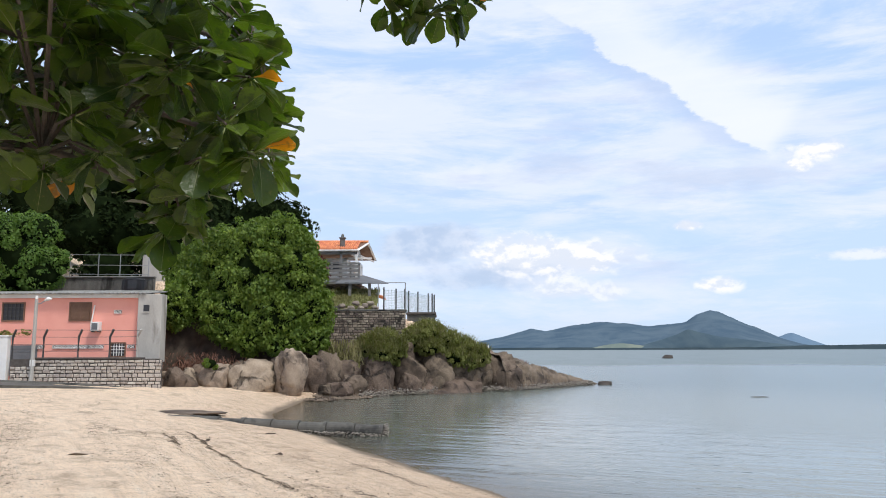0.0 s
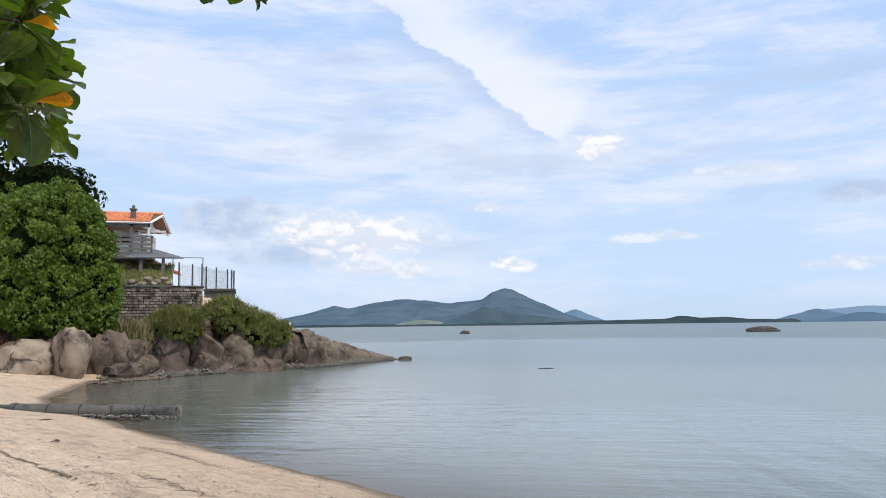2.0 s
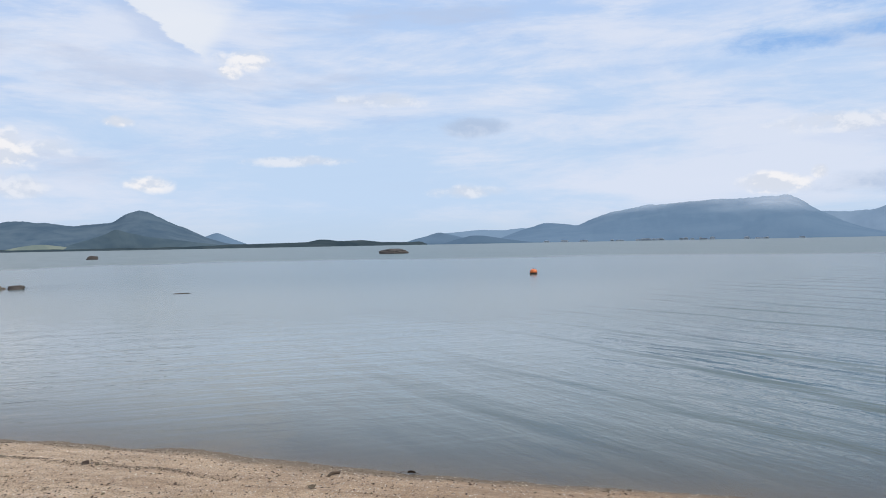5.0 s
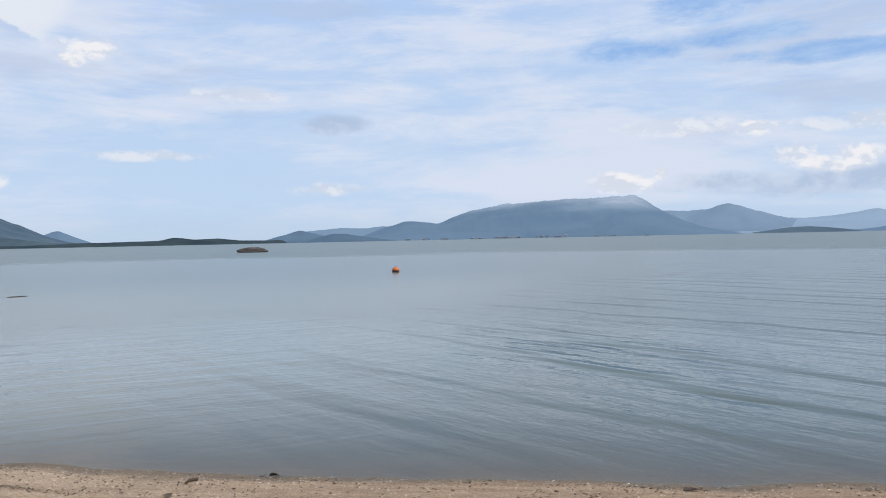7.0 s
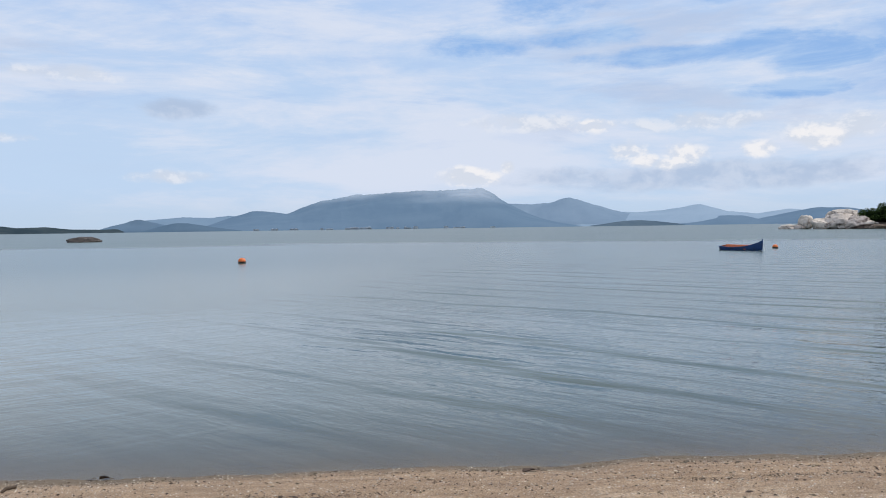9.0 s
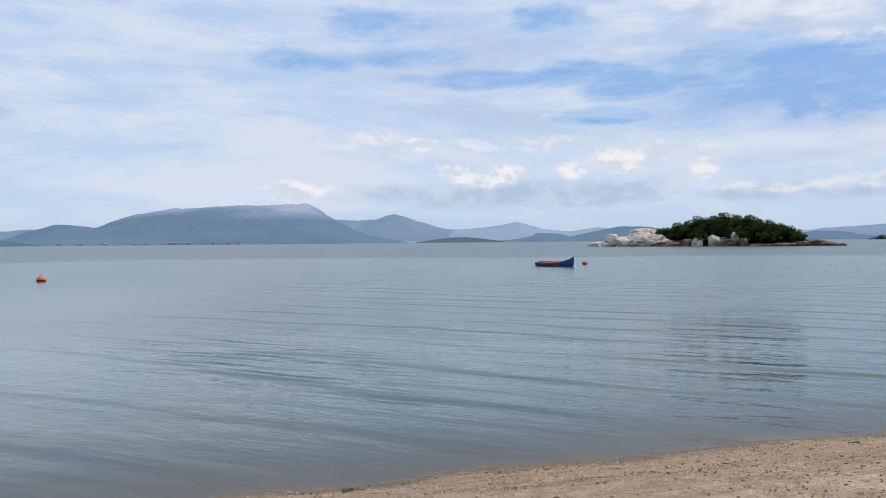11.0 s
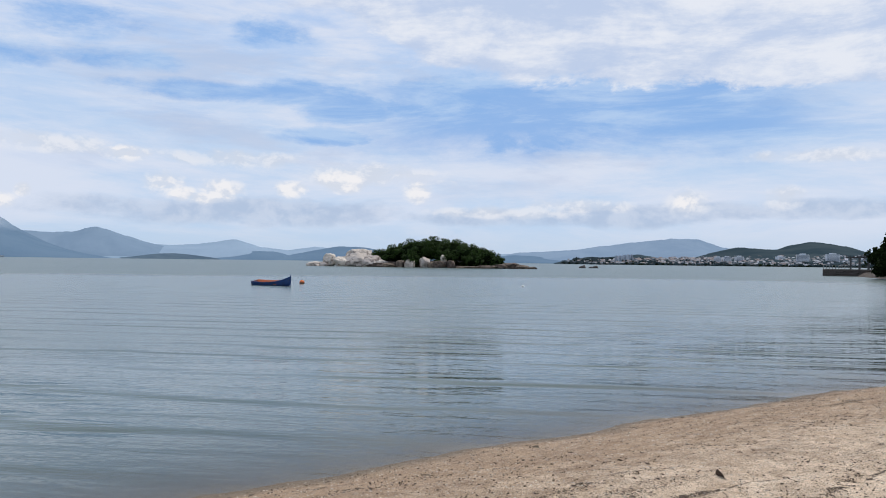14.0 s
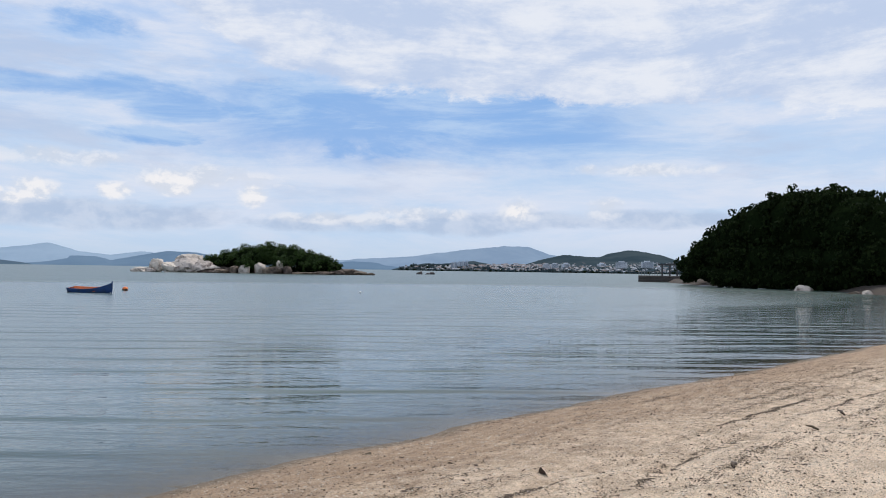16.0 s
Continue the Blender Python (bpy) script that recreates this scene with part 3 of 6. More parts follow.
def box(bm, x0, x1, y0, y1, z0, z1, bevel=0.0):
    r = bmesh.ops.create_cube(bm, size=1.0)
    vs = r["verts"]
    for v in vs:
        v.co = Vector(((x0 + x1) / 2 + v.co.x * (x1 - x0), (y0 + y1) / 2 + v.co.y * (y1 - y0), (z0 + z1) / 2 + v.co.z * (z1 - z0)))
    if bevel:
        es = list({e for v in vs for e in v.link_edges})
        bmesh.ops.bevel(bm, geom=es, offset=bevel, segments=2, affect="EDGES", profile=0.5)
    return bm


def boxed(x0, x1, y0, y1, z0, z1, bevel=0.0):
    return box(bmesh.new(), x0, x1, y0, y1, z0, z1, bevel)


def tube(bm, points, radii, sides=8):
    """A round bar through points, with a radius at each."""
    pts = [Vector(p) for p in points]
    rings = []
    for i, p in enumerate(pts):
        d = (pts[min(i + 1, len(pts) - 1)] - pts[max(i - 1, 0)]).normalized()
        q = d.to_track_quat("Z", "Y")
        r = radii[i] if isinstance(radii, (list, tuple)) else radii
        rings.append([bm.verts.new(p + q @ Vector((r * math.cos(2 * math.pi * k / sides), r * math.sin(2 * math.pi * k / sides), 0))) for k in range(sides)])
    for a, b in zip(rings, rings[1:]):
        for k in range(sides):
            bm.faces.new((a[k], a[(k + 1) % sides], b[(k + 1) % sides], b[k]))
    bm.faces.new(rings[0])
    bm.faces.new(rings[-1])
    return bm


def bar(points, radii, sides=8):
    return tube(bmesh.new(), points, radii, sides)


def rock_mesh(size, seed, detail=3, rough=0.28, cuts=8, boxy=0.78):
    """A weathered boulder: planes worn off a lump, joints and pits over it."""
    rnd = random.Random(seed)
    bm = bmesh.new()
    bmesh.ops.create_icosphere(bm, subdivisions=detail, radius=1.0)
    planes = []
    for _ in range(cuts):
        d = Vector((rnd.gauss(0, 1), rnd.gauss(0, 1), rnd.gauss(0, 0.8))).normalized()
        planes.append((d, rnd.uniform(0.66, 0.92)))
    off = Vector((rnd.uniform(-50, 50), rnd.uniform(-50, 50), rnd.uniform(-50, 50)))
    for v in bm.verts:
        c = Vector([math.copysign(abs(k) ** boxy, k) for k in v.co])
        for d, k in planes:
            over = c.dot(d) - k
            if over > 0:
                c -= d * over * 0.85
        n1 = noise.fractal(c * 1.3 + off, 0.9, 2.1, 4)
        crack = abs(noise.noise(c * 1.9 - off))
        c *= 1 + rough * n1 * 0.5 + 0.10 * noise.fractal(c * 4.5 - off, 0.8, 2.1, 3) - (0.10 * (1 - crack / 0.09) if crack < 0.09 else 0)
        v.co = Vector((c.x * size[0], c.y * size[1], c.z * size[2]))
    return bm


def boulder(name, at, size, seed, material, label, category="rock", turn=0, tilt=0, group="", detail=4, rough=0.28):
    ob = part(name, rock_mesh(size, seed, detail, rough), material, None, smooth=True)
    ob.matrix_basis = pose(*at, tilt, 0, turn)
    return tagged(ob, label, category, group)


def leaf_cloud(name, lobes, count, size, material, parent, seed, clumps=36, clump=0.30, flat=0.0, core=0.80, droop=0.2, label=""):
    """A crown: lobes carry clumps, clumps carry single folded leaves; a near-black core paints the shade inside."""
    g = np.random.default_rng(seed)
    cs, rs, ws = [], [], []
    for (x, y, z, rx, ry, rz) in lobes:
        d = g.normal(size=(clumps, 3))
        d /= np.linalg.norm(d, axis=1)[:, None]
        k = g.uniform(0.62, 1.0, (clumps, 1))
        cs.append(np.array([x, y, z]) + d * k * np.array([rx, ry, rz]))
        r = g.uniform(0.6, 1.25, (clumps, 1)) * clump * (rx * ry * rz) ** (1 / 3)
        rs.append(np.repeat(r, 3, 1) * np.array([1, 1, 0.8]))
        ws.append((r[:, 0] ** 2))
    cs, rs, ws = np.concatenate(cs), np.concatenate(rs), np.concatenate(ws)
    pick = g.choice(len(cs), count, p=ws / ws.sum())
    d = g.normal(size=(count, 3))
    d[:, 2] += 0.25
    d /= np.linalg.norm(d, axis=1)[:, None]
    pos = cs[pick] + d * rs[pick] * g.uniform(0.75, 1.08, (count, 1))
    nrm = d + g.normal(size=(count, 3)) * 0.45
    nrm[:, 2] += 0.35
    nrm /= np.linalg.norm(nrm, axis=1)[:, None]
    t = np.cross(nrm, g.normal(size=(count, 3)))
    t /= np.linalg.norm(t, axis=1)[:, None]
    t[:, 2] -= droop
    b = np.cross(nrm, t)
    s = size * g.uniform(0.6, 1.3, (count, 1))
    v = np.empty((count, 4, 3))
    v[:, 0] = pos - t * s * 0.5
    v[:, 1] = pos + b * s * 0.33 + nrm * s * 0.10
    v[:, 2] = pos + t * s * 0.5
    v[:, 3] = pos - b * s * 0.33 + nrm * s * 0.10
    i = np.arange(count)[:, None] * 4
    tri = np.concatenate([i + np.array([0, 1, 2]), i + np.array([0, 2, 3])], 0)
    ob = mesh_object(name, v.reshape(-1, 3).tolist(), tri.tolist(), material, parent, label)
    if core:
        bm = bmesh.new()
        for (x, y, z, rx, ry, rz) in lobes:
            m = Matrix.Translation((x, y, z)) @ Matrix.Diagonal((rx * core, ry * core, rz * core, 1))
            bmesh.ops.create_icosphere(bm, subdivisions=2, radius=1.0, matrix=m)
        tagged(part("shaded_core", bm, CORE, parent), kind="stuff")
    return ob


def smooth01(a, b, v):
    u = np.clip((v - a) / (b - a), 0, 1)
    return u * u * (3 - 2 * u)


# ---- ground, beach and water ----
SHORE = [(-400, 900), (-60, 160), (-12, 88), (4, 66), (9.6, 57.5), (10.2, 54.8), (7, 51.6), (3, 47.6), (0, 44.3), (-2.5, 42.3), (-4.4, 40.2), (-6.5, 38.2),
         (-6.6, 33.7), (-6.4, 29.4), (-5.5, 26), (-4.0, 23.3), (-2.7, 20.5), (-1.0, 17), (0.15, 14.8), (1.1, 13.0), (2.25, 10.9), (3.6, 8.8), (5.0, 6.3), (6.5, 3.8),
         (8.2, 1.2), (9.3, -0.6), (10.6, -2.8), (12.2, -5.6), (14.3, -9.5), (16.0, -13), (22.2, -24.3), (29, -38), (42, -54), (57, -67), (76, -84), (98, -96), (120, -100), (150, -106), (190, -126), (230, -170), (600, -900)]
LAND = SHORE + [(-3000, -3000), (-3000, 900)]


def shore_distance(x, y):
    """Metres from the water's edge, positive on land."""
    x, y = np.asarray(x, float), np.asarray(y, float)
    best = np.full(x.shape, 1e9)
    for (ax, ay), (bx, by) in zip(SHORE, SHORE[1:]):
        ex, ey = bx - ax, by - ay
        u = np.clip(((x - ax) * ex + (y - ay) * ey) / (ex * ex + ey * ey), 0, 1)
        best = np.minimum(best, np.hypot(x - ax - u * ex, y - ay - u * ey))
    inside = np.zeros(x.shape, bool)
    for (ax, ay), (bx, by) in zip(LAND, LAND[1:] + LAND[:1]):
        if ay != by:
            inside ^= ((ay > y) != (by > y)) & (x < (bx - ax) * (y - ay) / (by - ay) + ax)
    return np.where(inside, best, -best)


def ripple(x, y, f, seed):
    return np.sin(x * f * 1.1 + seed + 1.7 * np.sin(y * f * 0.7 + seed)) * np.sin(y * f * 0.9 - seed * 2 + 1.3 * np.sin(x * f * 0.8))


def ground_height(x, y):
    s = shore_distance(x, y) + 0.10 * ripple(x, y, 1.3, 1.0) + 0.05 * ripple(x, y, 3.7, 2.0)
    z = np.where(s > 0, 0.98 * (1 - np.exp(-np.maximum(s, 0) / 5.2)), np.maximum(s * 0.13, -3.0))
    near = np.clip(s / 2.0, 0, 1)
    z = z + near * (0.018 * ripple(x, y, 1.1, 4.0) + 0.014 * ripple(x, y, 2.9, 5.0) + 0.012 * ripple(x, y, 6.1, 7.0) + 0.008 * ripple(x, y, 9.7, 3.0))
    # two wheel ruts that run along the beach
    for mid, deep in ((3.75, 0.03), (4.35, 0.03)):
        z = z - deep * np.exp(-((s - mid - 0.12 * ripple(x, y, 0.35, 3.0)) / 0.10) ** 2)
    # the terraces behind the headland
    back = smooth01(46.05, 46.6, y)
    z = z + back * smooth01(0.6, -2.0, x) * 3.7 + back * smooth01(-11.0, -17.0, x) * 2.0 * smooth01(46.0, 47.0, y)
    z = z + smooth01(40.5, 42.5, y) * smooth01(-4.0, -7.0, x) * 1.2 * (1 - back)
    z = z + smooth01(52, 80, y) * smooth01(-4, -30, x) * 8
    return z


def steps(stops):
    """Grid lines that are close together where detail is wanted."""
    out = [stops[0][0]]
    for (a, _), (b, n) in zip(stops, stops[1:]):
        out += list(np.linspace(a, b, n + 1)[1:])
    return np.array(out)


def sheet(name, xs, ys, zs, material):
    X, Y = np.meshgrid(xs, ys)
    Z = zs(X, Y)
    nx, ny = len(xs), len(ys)
    v = np.stack([X, Y, Z], -1).reshape(-1, 3)
    i = (np.arange(ny - 1)[:, None] * nx + np.arange(nx - 1)[None]).reshape(-1, 1)
    f = np.concatenate([i, i + 1, i + nx + 1, i + nx], 1)
    return mesh_object(name, v.tolist(), f.tolist(), material, smooth=True)


gx = steps([(-4900, 0), (-600, 8), (-60, 25), (-26, 40), (-8, 90), (16, 200), (40, 60), (250, 90), (700, 12), (4900, 8)])
gy = steps([(-4900, 0), (-900, 8), (-200, 35), (-60, 50), (-14, 110), (17, 240), (40, 100), (60, 50), (170, 40), (900, 12), (4900, 8)])
ground = tagged(sheet("ground", gx, gy, ground_height, SAND), "pale sandy beach with wheel ruts and dry wrack", "beach", kind="structure")

wx = steps([(-4900, 0), (-100, 10), (-12, 12), (20, 200), (60, 30), (300, 12), (4900, 10)])
wy = steps([(-4900, 0), (-150, 10), (-30, 30), (48, 320), (100, 20), (4900, 12)])
water = sheet("water", wx, wy, lambda x, y: np.zeros_like(x), WATER)
tagged(water, "calm grey-green sea with low ripples", "sea", kind="structure")
WX, WY = np.meshgrid(wx, wy)
water.data.attributes.new("depth", "FLOAT", "POINT").data.foreach_set("value", np.clip(-ground_height(WX, WY), 0, 3).reshape(-1).astype(np.float32))


def ground_at(x, y):
    return float(ground_height(np.array([x]), np.array([y]))[0])


# ---- far mountains ----
def ridge(name, label, dist, outline, material, thick=500, rough=0.07, seed=0, fall=0.25):
    """A range of hills: outline is a row of (bearing to the right in degrees, height angle in degrees)."""
    b = np.array([p[0] for p in outline], float)
    e = np.array([p[1] for p in outline], float)
    n = int((b[-1] - b[0]) * 14) + 2
    bb = np.linspace(b[0], b[-1], n)
    crest = np.interp(bb, b, e)
    k = np.ones(5) / 5
    crest = np.convolve(np.pad(crest, 2, mode="edge"), k, "valid")
    crest = crest * (1 + 0.025 * np.array([noise.fractal(Vector((q * 1.7, seed * 3.1, 0)), 0.8, 2.0, 5) for q in bb]))
    wide = np.ones(45) / 45
    body = np.minimum(np.convolve(np.pad(crest, 22, mode="edge"), wide, "valid"), crest * 1.15)
    rows = 16
    verts, faces = [], []
    for j in range(rows):
        u = j / (rows - 1)
        for i in range(n):
            a = radians(bb[i])
            rr = dist - thick * (1 - u)
            p = Vector((bb[i] * 1.1, u * 2.2, seed))
            k_ = max(0.0, (u - 0.45) / 0.55) ** 2
            hill = max(0.0, dist * math.tan(radians(body[i] * (1 - k_) + crest[i] * k_))) + 2.4
            shape = u ** 0.75
            z = hill * shape * (1 + rough * 2 * (1 - u) * noise.fractal(p * 0.6, 0.8, 2.0, 3)) + hill * rough * noise.fractal(p * 0.45, 0.7, 2.0, 3) * 0.3
            verts.append((math.sin(a) * rr, math.cos(a) * rr, max(z, 0.5) if j else -2.0))
    for j in range(rows - 1):
        for i in range(n - 1):
            q = j * n + i
            faces.append((q, q + 1, q + n + 1, q + n))
    return tagged(mesh_object(name, verts, faces, material, smooth=True), label, "mountain range", kind="structure")


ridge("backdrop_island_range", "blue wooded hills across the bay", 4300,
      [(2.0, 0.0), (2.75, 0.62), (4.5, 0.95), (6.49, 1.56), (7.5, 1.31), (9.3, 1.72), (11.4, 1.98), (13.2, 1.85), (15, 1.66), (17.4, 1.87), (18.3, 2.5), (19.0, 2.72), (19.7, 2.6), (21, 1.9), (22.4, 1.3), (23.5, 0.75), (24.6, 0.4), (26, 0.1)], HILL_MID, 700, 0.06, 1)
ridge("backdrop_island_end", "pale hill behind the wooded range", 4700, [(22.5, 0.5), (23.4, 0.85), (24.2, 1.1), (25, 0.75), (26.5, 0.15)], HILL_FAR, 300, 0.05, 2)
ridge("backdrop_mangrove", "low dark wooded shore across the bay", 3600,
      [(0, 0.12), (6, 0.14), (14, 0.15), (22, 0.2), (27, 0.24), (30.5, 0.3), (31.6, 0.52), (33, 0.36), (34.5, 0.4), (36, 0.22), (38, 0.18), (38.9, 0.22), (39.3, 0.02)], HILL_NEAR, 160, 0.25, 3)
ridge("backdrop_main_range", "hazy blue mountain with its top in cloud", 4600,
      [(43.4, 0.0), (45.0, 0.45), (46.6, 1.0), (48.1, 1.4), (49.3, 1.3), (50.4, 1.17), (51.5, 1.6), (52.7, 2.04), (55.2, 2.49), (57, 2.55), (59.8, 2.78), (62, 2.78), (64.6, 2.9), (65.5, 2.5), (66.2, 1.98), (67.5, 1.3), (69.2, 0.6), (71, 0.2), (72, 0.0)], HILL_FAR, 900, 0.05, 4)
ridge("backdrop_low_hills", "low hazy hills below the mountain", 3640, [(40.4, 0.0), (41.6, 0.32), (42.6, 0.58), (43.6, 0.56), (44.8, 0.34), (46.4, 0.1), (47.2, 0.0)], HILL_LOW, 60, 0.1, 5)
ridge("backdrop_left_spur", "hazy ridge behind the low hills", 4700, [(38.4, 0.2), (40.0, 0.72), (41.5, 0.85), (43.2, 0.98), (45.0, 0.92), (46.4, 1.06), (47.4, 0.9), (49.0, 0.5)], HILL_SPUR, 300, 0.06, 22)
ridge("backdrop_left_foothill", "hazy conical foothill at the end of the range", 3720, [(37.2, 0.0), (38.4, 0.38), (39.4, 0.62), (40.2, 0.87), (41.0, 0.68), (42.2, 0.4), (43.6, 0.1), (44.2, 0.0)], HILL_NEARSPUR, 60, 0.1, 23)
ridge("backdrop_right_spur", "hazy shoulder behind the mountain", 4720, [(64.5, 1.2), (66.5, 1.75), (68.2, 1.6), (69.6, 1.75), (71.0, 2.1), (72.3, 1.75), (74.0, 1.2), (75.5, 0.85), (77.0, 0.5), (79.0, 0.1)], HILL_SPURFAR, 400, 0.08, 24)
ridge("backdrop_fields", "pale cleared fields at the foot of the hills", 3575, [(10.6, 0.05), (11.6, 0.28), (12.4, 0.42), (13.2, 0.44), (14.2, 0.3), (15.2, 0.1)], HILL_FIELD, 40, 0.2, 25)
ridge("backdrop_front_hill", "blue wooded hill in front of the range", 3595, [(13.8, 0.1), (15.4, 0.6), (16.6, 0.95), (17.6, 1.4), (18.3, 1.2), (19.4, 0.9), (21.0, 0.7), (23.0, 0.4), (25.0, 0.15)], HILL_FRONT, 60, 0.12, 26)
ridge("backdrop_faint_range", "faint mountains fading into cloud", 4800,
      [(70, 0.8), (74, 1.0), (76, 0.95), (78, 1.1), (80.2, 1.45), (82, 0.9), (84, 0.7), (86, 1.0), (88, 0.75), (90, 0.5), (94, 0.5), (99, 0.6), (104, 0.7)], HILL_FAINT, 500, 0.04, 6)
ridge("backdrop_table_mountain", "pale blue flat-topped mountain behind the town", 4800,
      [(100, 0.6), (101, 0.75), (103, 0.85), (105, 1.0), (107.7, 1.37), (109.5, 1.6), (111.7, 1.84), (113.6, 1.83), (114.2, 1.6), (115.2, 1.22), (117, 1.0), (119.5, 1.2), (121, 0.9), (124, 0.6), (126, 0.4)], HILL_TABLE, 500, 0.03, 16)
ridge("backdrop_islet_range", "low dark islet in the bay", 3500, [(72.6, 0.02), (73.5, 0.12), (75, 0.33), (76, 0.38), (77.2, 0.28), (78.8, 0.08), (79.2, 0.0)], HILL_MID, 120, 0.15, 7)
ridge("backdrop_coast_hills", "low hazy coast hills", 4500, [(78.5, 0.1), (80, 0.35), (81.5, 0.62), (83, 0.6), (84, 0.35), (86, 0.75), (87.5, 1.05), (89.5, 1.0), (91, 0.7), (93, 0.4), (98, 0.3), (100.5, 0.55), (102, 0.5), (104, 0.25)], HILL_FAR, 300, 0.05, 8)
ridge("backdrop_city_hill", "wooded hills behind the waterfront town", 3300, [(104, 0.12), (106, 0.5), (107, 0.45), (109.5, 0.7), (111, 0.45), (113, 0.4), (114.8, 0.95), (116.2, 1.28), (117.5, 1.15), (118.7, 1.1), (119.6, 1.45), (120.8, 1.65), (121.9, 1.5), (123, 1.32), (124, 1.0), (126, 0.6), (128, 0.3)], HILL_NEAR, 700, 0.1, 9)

# ---- the town across the water ----
TOWN_TONES = [surface("town_wall_%s" % k, c, tuple(min(1, v * 1.15) for v in c), 0.05, 1.0, 0.9, 0.0) for k, c in (("white", (0.60, 0.62, 0.65)), ("grey", (0.42, 0.46, 0.51)), ("tan", (0.52, 0.49, 0.47)))]
TOWN_ROOF = surface("town_roof", (0.20, 0.165, 0.155), (0.30, 0.25, 0.235), 0.05, 1.0, 0.9, 0.0)
TOWN_PANE = surface("town_pane", (0.10, 0.13, 0.16), (0.15, 0.18, 0.21), 0.05, 1.0, 0.5, 0.0)


def town_house(tone):
    ob = thing("house", "small pale town house with a dark pitched roof", "house", "town across the water")
    part("wall", boxed(-7, 7, -6, 6, 0, 7), tone, ob)
    bm = bmesh.new()
    v = [bm.verts.new(p) for p in ((-8, -7, 7), (8, -7, 7), (8, 7, 7), (-8, 7, 7), (-8, 0, 10), (8, 0, 10))]
    for f in ((0, 1, 5, 4), (2, 3, 4, 5), (0, 4, 3), (1, 2, 5), (3, 2, 1, 0)):
        bm.faces.new([v[i] for i in f])
    part("roof", bm, TOWN_ROOF, ob)
    part("window", boxed(-4, -1, -6.2, -5.9, 2.5, 5), TOWN_PANE, ob)
    part("window", boxed(2, 5, -6.2, -5.9, 2.5, 5), TOWN_PANE, ob)
    return ob


def town_block(floors, wide, tone):
    ob = thing("apartment_block", "pale apartment block with rows of windows", "building", "blocks across the water")
    part("wall", boxed(-wide / 2, wide / 2, -8, 8, 0, floors * 3.2), tone, ob)
    part("roof", boxed(-wide / 4, wide / 4, -4, 4, floors * 3.2, floors * 3.2 + 3), tone, ob)
    for k in range(floors):
        part("ribbon_window", boxed(-wide / 2 + 1.5, wide / 2 - 1.5, -8.3, -7.9, k * 3.2 + 1, k * 3.2 + 2.2), TOWN_PANE, ob)
    return ob


def on_bearing(deg, dist):
    return math.sin(radians(deg)) * dist, math.cos(radians(deg)) * dist


rnd = random.Random(11)
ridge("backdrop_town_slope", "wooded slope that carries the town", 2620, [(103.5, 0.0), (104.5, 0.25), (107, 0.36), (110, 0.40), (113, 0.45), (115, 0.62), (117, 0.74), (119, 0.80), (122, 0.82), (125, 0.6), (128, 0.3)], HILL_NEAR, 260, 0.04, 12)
house_kinds = [town_house(t) for t in TOWN_TONES]
first = {k: True for k in range(3)}
for i in range(290):
    k = rnd.choice([0, 0, 1, 2, 2])
    deg = rnd.triangular(104.5, 124.5, 113)
    dist = rnd.uniform(2365, 2600)
    rise = (2620 * math.tan(radians(0.28 + 0.024 * (deg - 104))) + 2.4) * ((dist - 2360) / 260) ** 0.75
    m = pose(*on_bearing(deg, dist), rise - 1.5, 0, 0, -deg + rnd.uniform(-50, 50)) @ Matrix.Diagonal((*(rnd.uniform(0.35, 0.8),) * 2, rnd.uniform(0.4, 0.85), 1))
    if first[k]:
        house_kinds[k].matrix_basis = m.normalized()
        first[k] = False
    else:
        copy_thing(house_kinds[k], m)
for kind, spots in ((town_block(7, 8, TOWN_TONES[1]), (107.95, 108.2, 108.5, 108.78, 109.05)), (town_block(7, 22, TOWN_TONES[0]), (114.9, 115.5, 116.3, 118.9)), (town_block(6, 34, TOWN_TONES[0]), (120.3, 122.1))):
    for j, deg in enumerate(spots):
        m = pose(*on_bearing(deg, 2420 + 20 * j), (3 + 1.5 * j) if deg < 119.5 else (16 + 2 * j), 0, 0, -deg + 12 * (j % 4))
        if j:
            copy_thing(kind, m)
        else:
            kind.matrix_basis = m
tight = np.random.default_rng(77)
verts, faces = [], []
for k in range(640):
    deg = float(tight.choice([tight.uniform(104.5, 125), tight.normal(112, 3), tight.normal(120, 2.2)]))
    if not 104.3 < deg < 125.5:
        continue
    q = float(tight.uniform(0, 1))
    dist = 2352 + 255 * q
    zz = (2620 * math.tan(radians(0.26 + 0.025 * (deg - 104))) + 2.4) * max(0.0, (dist - 2360) / 260) ** 0.75
    x, y = on_bearing(deg, dist)
    wd, dp, ht, a = tight.uniform(2, 5), tight.uniform(2, 4), tight.uniform(2, 4.5), radians(-deg) + tight.uniform(-0.8, 0.8)
    ca, sa = math.cos(a), math.sin(a)
    n0 = len(verts)
    for (px, py, pz) in ((-1, -1, -2), (1, -1, -2), (1, 1, -2), (-1, 1, -2), (-1, -1, ht), (1, -1, ht), (1, 1, ht), (-1, 1, ht), (-0.9, 0, ht + 1.6), (0.9, 0, ht + 1.6)):
        verts.append((x + px * wd * ca - py * dp * sa, y + px * wd * sa + py * dp * ca, zz + pz))
    faces += [[n0 + i for i in f] for f in ((0, 1, 5, 4), (1, 2, 6, 5), (2, 3, 7, 6), (3, 0, 4, 7), (4, 5, 9, 8), (6, 7, 8, 9), (4, 8, 7), (5, 6, 9))]
TOWN_MIX = surface("town_mixed", (0.13, 0.13, 0.14), (0.52, 0.53, 0.55), 0.05, 1.0, 0.9, 0.0, island=1.0)
